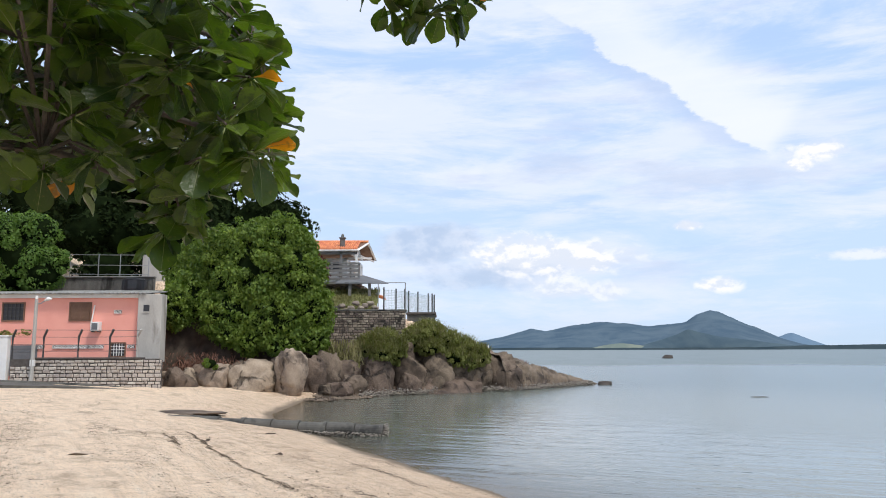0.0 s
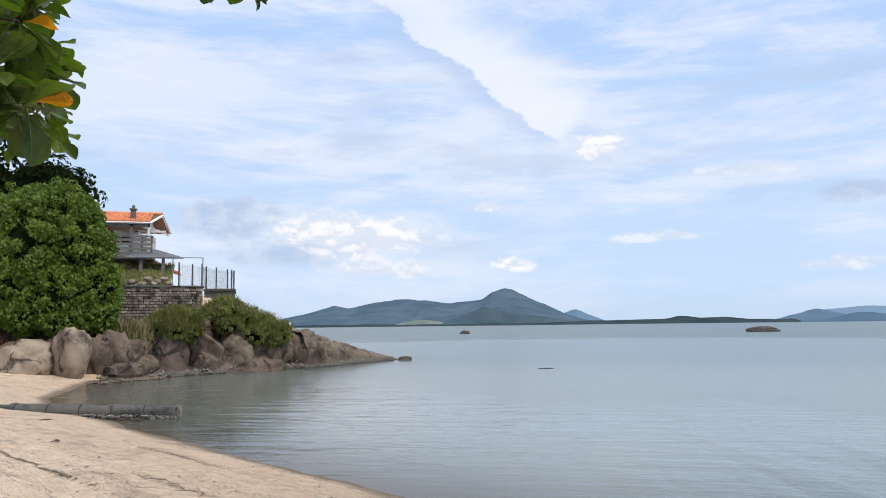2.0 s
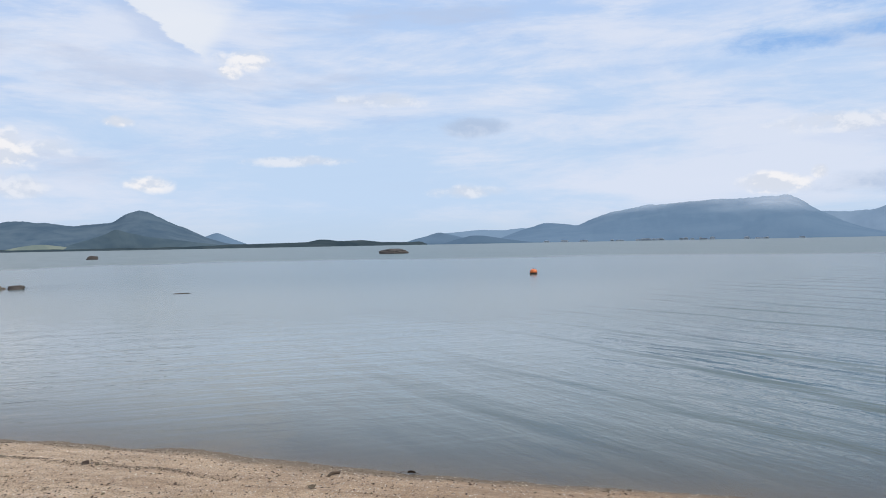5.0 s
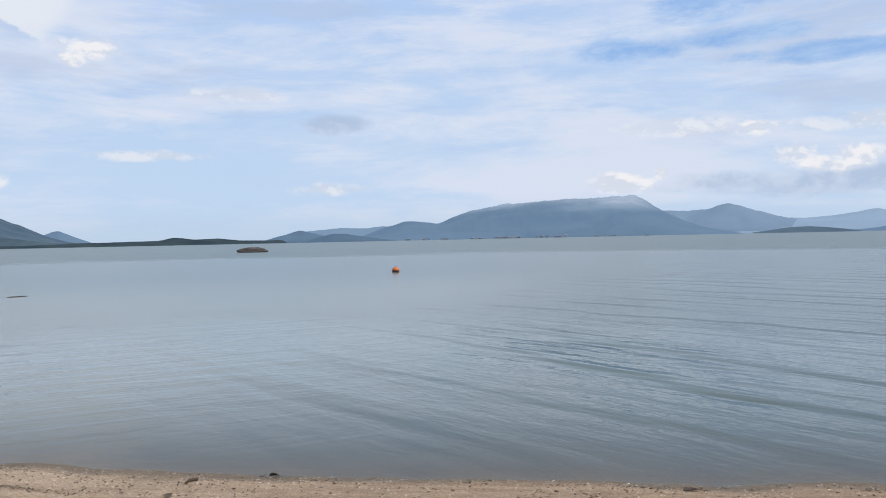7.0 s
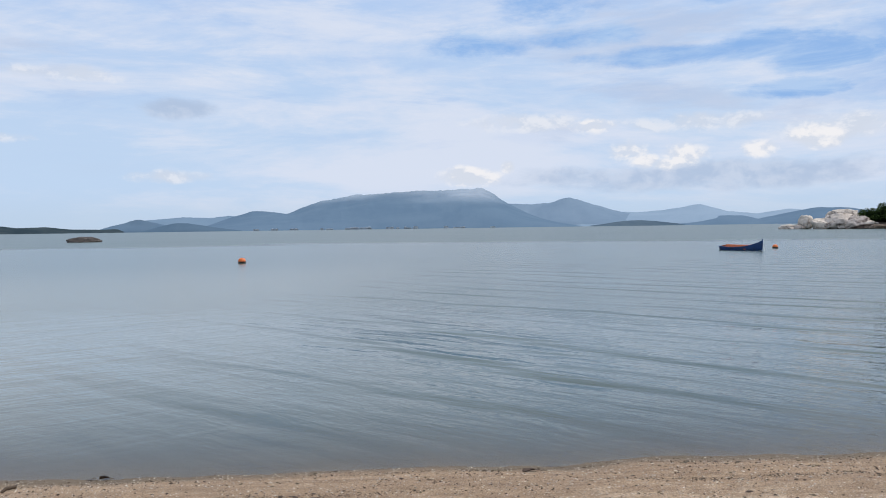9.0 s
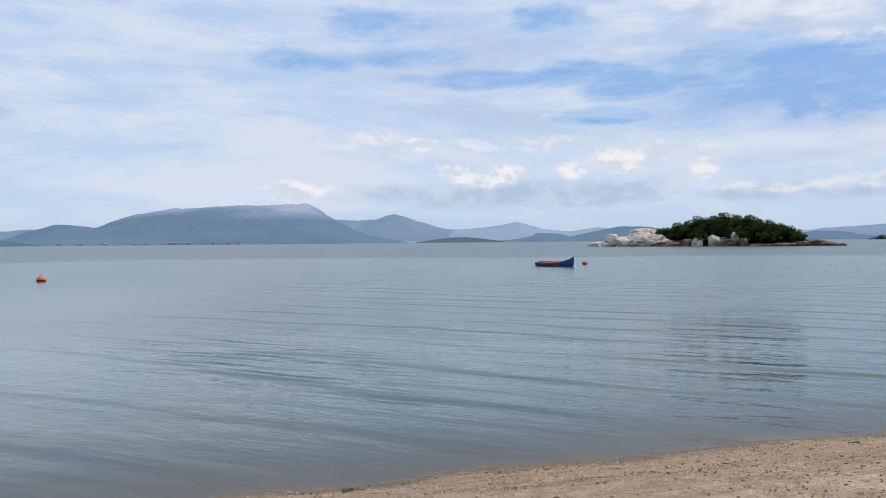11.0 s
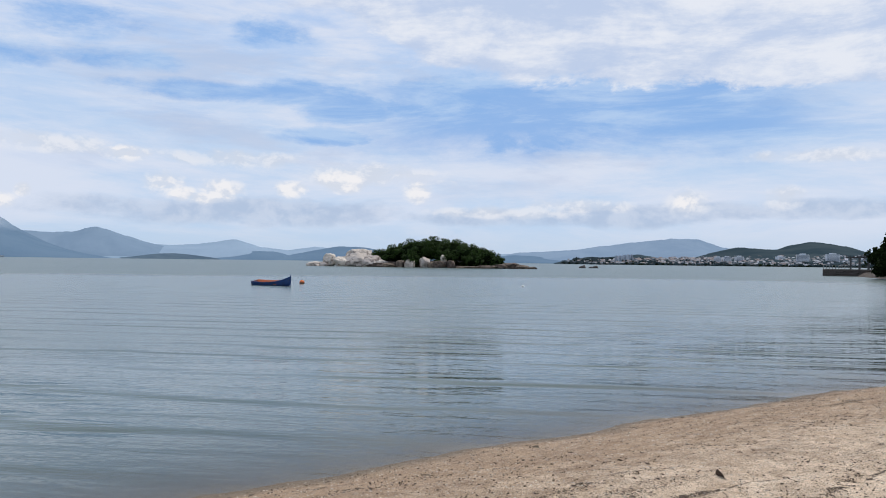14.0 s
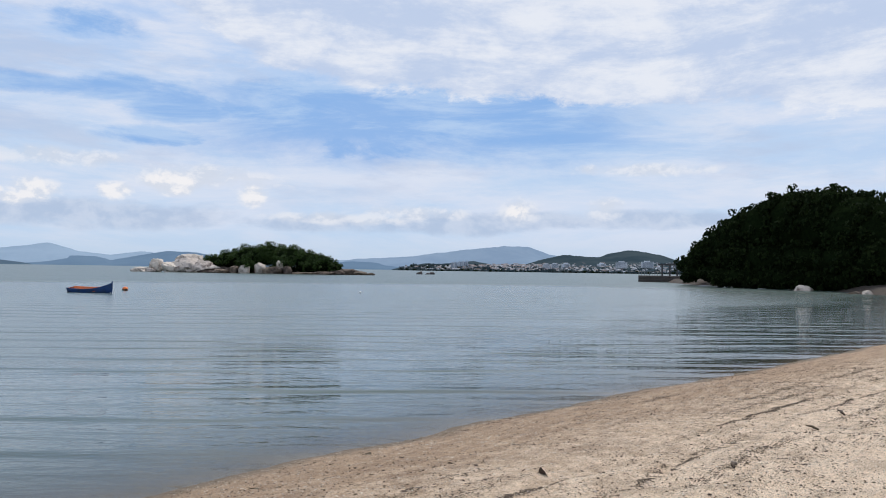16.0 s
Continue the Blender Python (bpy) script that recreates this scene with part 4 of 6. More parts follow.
tagged(mesh_object("far_houses", verts, faces, TOWN_MIX), "crowd of pale little houses up the town's slope", "houses", kind="stuff")
for k in range(34):
    deg = rnd.choice([rnd.uniform(47, 66), rnd.uniform(54, 60)])
    copy_thing(kind, pose(*on_bearing(deg, 3690), 0.0, 0, 0, -deg) @ Matrix.Diagonal((rnd.uniform(0.3, 0.8), 0.5, rnd.uniform(0.25, 0.6), 1)))
rim = np.random.default_rng(5)
shore_trees = thing("shore_trees", "dark trees along the town waterfront", "trees", kind="stuff")
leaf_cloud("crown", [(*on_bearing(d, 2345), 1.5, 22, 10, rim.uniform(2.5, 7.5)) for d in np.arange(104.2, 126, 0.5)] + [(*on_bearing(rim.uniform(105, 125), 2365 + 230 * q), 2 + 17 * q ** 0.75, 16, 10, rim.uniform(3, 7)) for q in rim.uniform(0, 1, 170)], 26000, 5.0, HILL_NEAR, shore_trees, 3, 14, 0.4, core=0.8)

# ---- islet with boulders ----
def isle(deg, off=0.0):
    """A place on the islet by its bearing, off metres nearer."""
    d = 330 - 1.6 * (deg - 85.4) - off
    return on_bearing(deg, d)


tagged(part("islet", rock_mesh((40, 12, 2.6), 77, 5, 0.2), ROCK, None, smooth=True), "low rocky islet base at the waterline", "islet", kind="structure").matrix_basis = pose(*isle(94.6, -6), 0, 0, 0, -94.6)
for i, (deg, w, h, z, off) in enumerate([(85.9, 4.2, 1.6, 0.3, 0), (86.6, 3.0, 1.3, 0.4, 1), (87.0, 3.3, 3.3, 2.0, -1), (88.1, 5.5, 2.6, 1.6, 2), (89.2, 6.5, 3.0, 4.2, -3), (89.0, 7.5, 3.4, 2.4, 0), (90.0, 5.0, 3.3, 1.5, 3), (90.8, 4, 2.0, 1.0, 3),
                                         (91.2, 3.6, 1.0, 0.5, 5), (92.2, 2.1, 1.9, 0.9, 6), (92.9, 2.7, 2.5, 1.1, 6), (94.0, 2.3, 2.4, 1.9, 4), (94.6, 2.4, 1.7, 0.8, 7), (95.1, 3.0, 1.8, 1.0, 7), (95.4, 1.7, 2.6, 2.6, 5), (95.9, 2.2, 1.9, 1.0, 6),
                                         (97.1, 5.5, 0.7, 0.2, 6), (98.6, 5.0, 0.8, 0.3, 6), (99.8, 4.4, 1.2, 0.6, 3), (100.4, 3.2, 1.6, 0.8, 3), (101.2, 3.0, 1.2, 0.3, 3), (102.0, 2.2, 0.7, 0.2, 3)]):
    x, y = isle(deg, off + (2 if i < 8 else 6))
    boulder("boulder", (x, y, z), (w * 0.95, w * 0.8, h), 100 + i, PALE_ROCK if i < 8 or i in (10, 11, 14) else ROCK, "pale rounded granite boulder on the islet", turn=i * 37, group="islet boulders")
isle_wood = thing("islet_trees", "dense dark green trees covering the islet", "trees", kind="stuff")
leaf_cloud("crown", [(*isle(90.9), 4.0, 5, 6, 3.2), (*isle(92.0), 5.2, 7, 7, 4.0), (*isle(93.4), 6.4, 8, 8, 4.8), (*isle(94.7, -3), 7.4, 8, 8, 5.0), (*isle(96.0), 6.4, 8, 8, 4.6), (*isle(97.3), 5.3, 8, 8, 3.9), (*isle(98.3), 4.4, 6, 7, 3.4), (*isle(99.1), 2.8, 4.5, 5, 2.2), (*isle(93, 5), 3.5, 9, 4, 3.4), (*isle(95.5, 5), 3.5, 9, 4, 3.4), (*isle(97.6, 5), 3.0, 7, 4, 3.0)],
           52000, 0.48, ISLELEAF, isle_wood, 21, 80, 0.20, droop=-0.3)

# ---- rocks out in the bay ----
for i, (deg, dist, w, h, label) in enumerate([(16.08, 214, 1.5, 0.95, "small dark rock awash in the bay"), (36.9, 205, 4.0, 1.3, "long low pale-topped rock awash in the bay"), (10.8, 55.0, 0.50, 0.26, "little dark rock off the headland"), (105.6, 400, 1.9, 1.5, "small dark rock in the bay"), (106.2, 405, 1.4, 0.8, "small dark rock in the bay"), (106.5, 405, 1.6, 1.2, "small dark rock in the bay")]):
    x, y = on_bearing(deg + (0.9 if i == 2 else 0), dist)
    boulder("rock", (x, y, 0), (w, w * 0.5, h), 300 + i, BAY_ROCK, label, turn=-deg, group="rocks in the bay")
weed = boulder("drifting_weed", (*on_bearing(22.0, 42.5), 0.0), (0.5, 0.22, 0.03), 320, ALGAE, "dark tangle of weed afloat on the water", "seaweed", detail=3)


# ---- boat and floats ----
def rowing_boat(at, turn):
    ob = thing("rowing_boat", "blue wooden rowing boat with orange inside, moored afloat", "boat", at=at, turn=turn)
    L = 4.6

    def station(u, inset=0.0):
        x = (u - 0.5) * L
        half = 0.72 * max(0.02, (math.sin(math.pi * min(1, 0.27 + u * 0.73)) ** 0.75)) - inset
        half = max(half, 0.012)
        sheer = 0.42 + 0.10 * (1 - u) ** 3 + 0.62 * u ** 4.5
        keel = -0.14 + 0.25 * max(0, u - 0.8) / 0.2 * (0.5 if u < 1 else 1) + inset
        rake = 0.22 * u ** 5
        return [(x + rake, -half, sheer), (x + rake * 0.8, -half * 0.93, (sheer + keel) * 0.5), (x + rake * 0.4, -half * 0.62, keel + 0.06), (x, 0, keel), (x + rake * 0.4, half * 0.62, keel + 0.06), (x + rake * 0.8, half * 0.93, (sheer + keel) * 0.5), (x + rake, half, sheer)]

    for nm, inset, m, lab in (("hull", 0.0, BLUE, "blue-painted planked hull"), ("lining", 0.045, BOAT_ORANGE, "orange-painted inside")):
        bm = bmesh.new()
        rings = [[bm.verts.new(p) for p in station(k / 20, inset)] for k in range(21)]
        for a, b in zip(rings, rings[1:]):
            for k in range(6):
                bm.faces.new((a[k], a[k + 1], b[k + 1], b[k]))
        bm.faces.new(rings[0])
        bm.faces.new(rings[-1])
        part(nm, bm, m, ob, lab, True)
    for side in (0, 6):
        part("gunwale", bar([Vector(station(k / 20)[side]) + Vector((0, 0, 0.01)) for k in range(21)], 0.035, 6), BOAT_ORANGE if side else BLUE, ob)
    for x in (-1.4, -0.35, 0.8):
        part("thwart", boxed(x - 0.12, x + 0.12, -0.62, 0.62, 0.24, 0.28, 0.01), BOAT_ORANGE, ob)
    part("stem", bar([(L / 2 + 0.05, 0, -0.05), (L / 2 + 0.2, 0, 0.8), (L / 2 + 0.23, 0, 1.24)], [0.05, 0.05, 0.035], 6), BLUE, ob)
    part("mooring_line", bar([(L / 2 + 0.2, 0, 0.7), (L / 2 + 0.3, 0.05, 0.3), (L / 2 + 0.35, 0.1, -0.2)], 0.012, 5), WHITE, ob)
    return ob


bx, by = on_bearing(83.05, 73)
rowing_boat((bx, by, -0.03), -121).matrix_basis @= pose(0, 0, 0, 7) @ Matrix.Scale(0.87, 4)


def mooring_buoy(at, r, label):
    ob = thing("mooring_buoy", label, "buoy", "mooring buoys", at=at)
    bm = bmesh.new()
    prof = [(0.0, -0.9), (0.55, -0.85), (0.92, -0.4), (1.0, 0.1), (0.95, 0.5), (0.75, 0.85), (0.3, 1.02), (0.0, 1.05)]
    ring = [[bm.verts.new((a * r * math.cos(t * math.pi / 8), a * r * math.sin(t * math.pi / 8), b * r)) for t in range(16)] for a, b in prof[1:-1]]
    for a, b in zip(ring, ring[1:]):
        for k in range(16):
            bm.faces.new((a[k], a[(k + 1) % 16], b[(k + 1) % 16], b[k]))
    bm.faces.new(ring[0])
    bm.faces.new(ring[-1])
    part("float", bm, BUOY, ob, "faded orange plastic float", True)
    part("weed_band", bar([(0, 0, -0.4 * r), (0, 0, 0.12 * r)], r * 1.02, 16), ALGAE, ob, "dark weed at the waterline")
    part("eye", bar([(-0.12 * r, 0, r), (-0.1 * r, 0, 1.3 * r), (0.1 * r, 0, 1.3 * r), (0.12 * r, 0, r)], 0.05 * r, 6), IRON, ob)
    return ob


mooring_buoy((*on_bearing(47.34, 57), 0.10), 0.27, "orange mooring buoy with a dark weed band, afloat")
mooring_buoy((*on_bearing(85.17, 79), 0.10), 0.25, "orange mooring buoy afloat beside the boat")
tagged(part("small_float", rock_mesh((0.16, 0.16, 0.14), 5, 3, 0.1), WHITE, None, smooth=True), "small white net float on the water", "float").matrix_basis = pose(*on_bearing(101.4, 77), 0.03)


# ---- headland rocks ----
SHORE_ROCKS = "large brown granite boulder at the foot of the headland"
for i, (x, y, z, sx, sy, sz, label) in enumerate([
        (-13.3, 39.3, 0.75, 1.0, 0.8, 0.75, "broken grey boulder beside the stone wall"), (-12.75, 38.9, 0.8, 0.45, 0.6, 0.75, "leaning slab of pale granite"), (-14.0, 38.9, 0.55, 0.55, 0.5, 0.35, "small pale boulder on the sand"),
        (-11.45, 39.4, 0.8, 0.92, 0.9, 0.95, "pale brown cracked granite boulder on the sand"), (-9.6, 39.4, 0.8, 1.2, 1.1, 1.15, "rounded cracked granite boulder on the sand"), (-7.7, 39.4, 1.1, 0.92, 1.0, 1.35, "tall upright granite boulder under the creeper"),
        (-6.1, 41.3, 0.9, 0.9, 0.8, 1.5, SHORE_ROCKS), (-4.5, 42.9, 1.5, 0.8, 0.8, 0.9, SHORE_ROCKS), (-5.9, 39.6, 0.35, 0.45, 0.4, 0.35, "low boulder at the water's edge"), (-5.9, 42.6, 2.2, 0.6, 0.5, 0.55, SHORE_ROCKS), (-5.3, 39.8, 0.4, 0.7, 0.5, 0.45, "low boulder at the water's edge"), (-4.7, 41.2, 0.55, 0.75, 0.6, 0.65, "low boulder at the water's edge"), (-5.4, 43.6, 1.6, 1.0, 1.0, 1.1, SHORE_ROCKS), (-6.7, 43.2, 1.7, 1.0, 0.9, 1.2, SHORE_ROCKS),
        (-3.7, 42.5, 0.8, 1.05, 1.1, 1.45, "tall brown granite boulder standing in the water"), (-2.0, 44.4, 0.8, 1.2, 1.3, 1.7, SHORE_ROCKS), (-0.6, 45.0, 0.7, 1.2, 1.4, 1.65, SHORE_ROCKS), (-0.3, 44.2, 0.6, 0.7, 0.6, 0.75, "broken slab of granite at the water's edge"), (-1.9, 43.2, 0.5, 0.8, 0.6, 0.7, SHORE_ROCKS),
        (1.2, 46.4, 0.8, 1.3, 1.4, 1.55, SHORE_ROCKS), (2.3, 47.3, 0.7, 1.0, 1.3, 1.4, SHORE_ROCKS), (3.3, 48.6, 0.9, 1.5, 1.4, 1.35, SHORE_ROCKS), (0.3, 47.0, 1.6, 2.2, 1.8, 1.7, SHORE_ROCKS), (-3.0, 45.0, 1.6, 2.0, 1.0, 1.5, SHORE_ROCKS),
        (-5.2, 41.9, 1.1, 0.8, 0.6, 0.8, SHORE_ROCKS), (-6.75, 40.6, 0.8, 0.7, 0.7, 1.3, SHORE_ROCKS), (-8.6, 40.4, 0.9, 0.6, 0.6, 1.1, SHORE_ROCKS), (-10.6, 40.2, 0.9, 0.6, 0.6, 0.9, SHORE_ROCKS), (2.7, 47.7, 0.9, 1.2, 1.2, 1.25, SHORE_ROCKS), (-12.9, 37.6, 0.9, 0.55, 0.6, 0.75, SHORE_ROCKS), (-12.6, 38.2, 0.7, 0.6, 0.5, 0.6, SHORE_ROCKS), (-12.4, 39.6, 0.9, 0.6, 0.6, 0.8, "reddish broken rock under the vines"), (-13.5, 37.9, 0.6, 0.5, 0.4, 0.45, SHORE_ROCKS), (3.75, 47.4, 0.55, 1.1, 0.9, 1.25, SHORE_ROCKS), (4.6, 48.3, 0.5, 0.9, 0.8, 1.0, SHORE_ROCKS)]):
    boulder("boulder", (x, y, z), (sx, sy, sz), 400 + i, BEACH_ROCK if i < 6 else ROCK, label, turn=(i * 53) % 360 if sz < sx * 1.3 else (i * 7) % 20, group="headland boulders", rough=0.24)

# a dark puddle patch on the sand, stood in for by a flat rock
sx_, sy_ = on_bearing(-18.1, 26.5)
boulder("rock_slab", (sx_, sy_, ground_at(sx_, sy_) - 0.02), (1.15, 0.8, 0.09), 470, ROCK, "dark puddle patch on the sand, built as a flat slab")

# the long spur that runs out into the water
verts, faces = [], []
NU, NV = 90, 30
for i in range(NU):
    u = i / (NU - 1)
    cx, cy = 2.2 + 8.6 * u, 48.2 + 6.9 * u
    top = 2.25 * (1 - u) ** 0.85 * (1 - 0.25 * u) + 0.04
    half = 2.35 * (1 - u) + 0.06
    for j in range(NV):
        a = math.pi * j / (NV - 1)
        ox = math.cos(a)
        p = Vector((cx, cy, 0)) * 0.7 + Vector((0, 0, ox * 2))
        lump = noise.fractal(p * 1.2, 0.9, 2.1, 5)
        crack = abs(noise.noise(p * 1.1 + Vector((9, 3, 1))))
        h = top * (max(0.0, math.sin(a)) ** 0.55) * (1 + 0.22 * lump) - (0.16 * (1 - crack / 0.07) if crack < 0.07 else 0)
        w_ = half * ox * (1 + 0.1 * lump)
        verts.append((cx + 0.63 * w_, cy - 0.78 * w_, max(h, 0) - 0.25 * (1 if j in (0, NV - 1) else 0)))
for i in range(NU - 1):
    for j in range(NV - 1):
        q = i * NV + j
        faces.append((q, q + 1, q + NV + 1, q + NV))
tagged(mesh_object("rock_spur", verts, faces, ROCK, smooth=True), "long cracked granite spur sloping into the sea", "rock", "headland boulders")

for x, y in ((2.55, 49.0), (2.85, 49.1)):
    mark = thing("marker_post", "thin white marker post on the rocks", "post", "marker posts", at=(x, y, 1.6))
    part("post", bar([(0, 0, 0), (0, 0, 1.05)], 0.05, 8), WHITE, mark)
    part("cap", bar([(0, 0, 1.05), (0, 0, 1.10)], [0.065, 0.03], 8), WHITE, mark)

# barnacles and small stones along the tide line
g = np.random.default_rng(8)
band = [(-4.3, 40.0), (-3.4, 41.2), (-2.2, 42.4), (-0.6, 43.3), (1.0, 44.9), (2.6, 46.0), (3.6, 46.4), (4.6, 46.95), (6.0, 48.7), (7.4, 50.4), (8.85, 52.2), (10.2, 53.95)]


def grit(name, spots, sizes, material, parent, seed, squash=0.7):
    """Many little stones or flakes in one mesh."""
    r = np.random.default_rng(seed)
    base = np.array([(1, 0, 0), (0, 1, 0), (-1, 0, 0), (0, -1, 0), (0, 0, 1), (0, 0, -1)], float)
    tri = np.array([(0, 1, 4), (1, 2, 4), (2, 3, 4), (3, 0, 4), (1, 0, 5), (2, 1, 5), (3, 2, 5), (0, 3, 5)])
    n = len(spots)
    v = base[None] * (1 + r.normal(0, 0.25, (n, 6, 1)))
    ax = r.normal(size=(n, 3)) * np.array([1, 1, 0.25])
    v = v * np.stack([np.ones(n), r.uniform(0.45, 1, n), squash * r.uniform(0.5, 1, n)], 1)[:, None]
    c, s = np.cos(r.uniform(0, 6.3, n)), np.sin(r.uniform(0, 6.3, n))
    x = v[:, :, 0] * c[:, None] - v[:, :, 1] * s[:, None]
    y = v[:, :, 0] * s[:, None] + v[:, :, 1] * c[:, None]
    v = np.stack([x, y, v[:, :, 2] + 0.15 * ax[:, None, 0] * v[:, :, 0]], -1) * sizes[:, None, None] + spots[:, None]
    f = tri[None] + (np.arange(n) * 6)[:, None, None]
    return mesh_object(name, v.reshape(-1, 3).tolist(), f.reshape(-1, 3).tolist(), material, parent)


seg = g.uniform(0, len(band) - 1.001, 5200)
bi = seg.astype(int)
bp_ = np.array(band)
spot = bp_[bi] + (bp_[bi + 1] - bp_[bi]) * (seg - bi)[:, None] + g.normal(0, 0.16, (5200, 2))
z = np.abs(g.normal(0, 0.13, 5200))
tagged(grit("barnacles", np.concatenate([spot, z[:, None]], 1), g.uniform(0.03, 0.085, 5200), SHELLS, None, 3), "crust of grey barnacles along the tide line", "barnacles", kind="stuff")
stones = g.uniform([-6.6, 36.8], [-3.6, 41.0], (420, 2))
stones = stones[np.abs(shore_distance(stones[:, 0], stones[:, 1])) < 1.2]
tagged(grit("tide_stones", np.concatenate([stones, np.maximum(ground_height(stones[:, 0], stones[:, 1]), 0.0)[:, None] + 0.02], 1), g.uniform(0.05, 0.22, len(stones)), ROCK, None, 4), "scatter of brown stones at the water's edge", "stones", kind="stuff")

# earth bank behind the boulders, under the creeper
verts, faces = [], []
for i in range(54):
    for j in range(24):
        x = -15.6 + i * 0.16
        t = j / 23
        p = Vector((x, t * 4, 3)) * 0.8
        verts.append((x, 40.6 + 1.6 * t + 0.7 * noise.fractal(p, 0.9, 2.0, 4), 0.2 + 4.6 * t + 0.3 * noise.noise(p * 1.7)))
for i in range(53):
    for j in range(23):
        q = i * 24 + j
        faces.append((q, q + 24, q + 25, q + 1))
tagged(mesh_object("earth_bank", verts, faces, EARTH, smooth=True), "dark earth and rock bank under the creeper", "bank", kind="structure")
verts, faces = [], []
for i in range(60):
    for j in range(20):
        x = -7.2 + i * 0.16
        t = j / 19
        p = Vector((x, t * 4, 8)) * 0.9
        verts.append((x, 42.8 + 3.1 * t + max(0, x) * 0.5 + 0.5 * noise.fractal(p, 0.9, 2.0, 4), -0.2 + (2.75 - 0.40 * max(0, x + 1)) * t + 0.3 * noise.noise(p * 1.7)))
for i in range(59):
    for j in range(19):
        q = i * 20 + j
        faces.append((q, q + 20, q + 21, q + 1))
tagged(mesh_object("rocky_slope", verts, faces, ROCK, smooth=True), "brown rocky slope below the old wall", "slope", kind="structure")


def stone_courses(x0, x1, top, base, course, long_, seed):
    """Outlines of rough coursed stones: (x, z, width, height)."""
    r = random.Random(seed)
    out, z = [], base
    while z < top - 0.06:
        h = course * r.uniform(0.8, 1.2)
        if z + h > top:
            h = top - z
        x = x0 - r.uniform(0, long_ * 0.6)
        while x < x1:
            wd = long_ * r.uniform(0.6, 1.5)
            a, b = max(x, x0), min(x + wd, x1)
            if b - a > 0.08:
                out.append((a, z, b - a, h))
            x += wd
        z += h
    return out


def stone_shape(w_, h, d, r):
    """A rough block, worn at the corners, with an uneven face."""
    e = min(w_, h) * 0.16
    xs = [-w_ / 2, -w_ / 2 + e, w_ / 2 - e, w_ / 2]
    zs = [-h / 2, -h / 2 + e, h / 2 - e, h / 2]
    v, f = [], []
    for j, zz in enumerate(zs):
        for i, xx in enumerate(xs):
            edge = i in (0, 3) or j in (0, 3)
            cx = (1 if i == 0 else -1) * e * 0.4 if (i in (0, 3) and j in (0, 3)) else 0
            v.append((xx + cx + r.uniform(-e, e) * 0.2, (0 if edge else -d) + r.uniform(-0.2, 0.2) * d, zz + r.uniform(-e, e) * 0.2))
    for j in range(3):
        for i in range(3):
            q = j * 4 + i
            f.append((q, q + 1, q + 5, q + 4))
    return v, f


# ---- old retaining wall on the headland ----
old_wall = thing("stone_wall", "old blackened stone retaining wall on the headland", "wall")
part("core", boxed(-6.9, -2.25, 46.06, 46.7, 2.0, 4.70), MORTAR, old_wall)
verts, faces = [], []
r = random.Random(4)
for (a, zz, wd, h) in stone_courses(-6.9, -2.2, 4.7, 2.3, 0.155, 0.25, 5):
    v, f = stone_shape(wd - r.uniform(0.012, 0.04), h - r.uniform(0.012, 0.035), r.uniform(0.03, 0.07), r)
    faces += [[q + len(verts) for q in k] for k in f]
    verts += [(a + wd / 2 + p[0], 46.03 + p[1], zz + h / 2 + p[2]) for p in v]
tagged(mesh_object("stones", verts, faces, OLD_STONE, old_wall), kind="stuff")
part("coping", boxed(-6.9, -2.15, 45.96, 46.75, 4.70, 4.80, 0.03), STAINED, old_wall, "black-stained coping")
end_wall = thing("stone_wall", "dark end of the old retaining wall", "wall")
part("core", boxed(-2.2, -0.5, 47.5, 51.9, 2.6, 4.55), STAINED, end_wall)
part("coping", boxed(-2.25, -0.42, 47.4, 52.0, 4.55, 4.70, 0.03), MORTAR, end_wall)
bm = bmesh.new()
for k in range(9):
    bm2 = rock_mesh((0.25, 0.2, 0.16), 60 + k, 2, 0.2)
    me = bpy.data.meshes.new("stone")
    bm2.to_mesh(me)
    bm2.free()
    me.transform(Matrix.Translation((-6.4 + k * 0.29, 46.5, 4.9 + 0.16 * math.sin(k * 2.1) + (0.15 if k > 3 else 0))))
    bm.from_mesh(me)
part("loose_stones", bm, OLD_STONE, old_wall)

# low brick remnant among the boulders
brick_bit = thing("brick_wall", "low remnant of a brick wall between boulders", "wall")
part("core", boxed(-5.6, -4.45, 42.0, 42.3, 0.9, 1.62), MORTAR, brick_bit)
for (a, zz, wd, h) in stone_courses(-5.6, -4.45, 1.62, 0.9, 0.12, 0.26, 9):
    v, f = stone_shape(wd - 0.02, h - 0.02, 0.02, r)
    mesh_object("brick", [(a + wd / 2 + p[0], 41.98 + p[1], zz + h / 2 + p[2]) for p in v], f, WALL_STONE, brick_bit)

# ---- netted fence ----
fence = thing("net_fence", "tall dark fence posts with green wire netting", "fence")
FENCE = [(-3.55, 46.4), (-2.85, 46.9), (-2.35, 47.6), (-2.15, 48.6), (-1.62, 50.0), (-0.98, 51.6), (-0.72, 51.8), (-0.58, 52.0)]
tops = [6.15, 6.1, 6.15, 6.1, 6.15, 6.15, 6.15, 6.1]
for (x, y), zt in zip(FENCE, tops):
    part("post", bar([(x, y, 4.6), (x, y, zt)], 0.045, 6), IRON, fence)
for (x, y) in ((-3.9, 46.5), (-2.25, 46.3)):
    part("post", bar([(x, y, 4.7), (x, y, 6.42)], 0.03, 6), STEEL, fence)
part("rail", bar([(-6.0, 46.9, 6.5), (-3.9, 46.5, 6.44), (-2.25, 46.3, 6.42)], 0.025, 6), STEEL, fence)
NET = surface("green_netting", (0.20, 0.30, 0.29), (0.30, 0.40, 0.38), 6.0, 60.0, 0.7, 0.0)
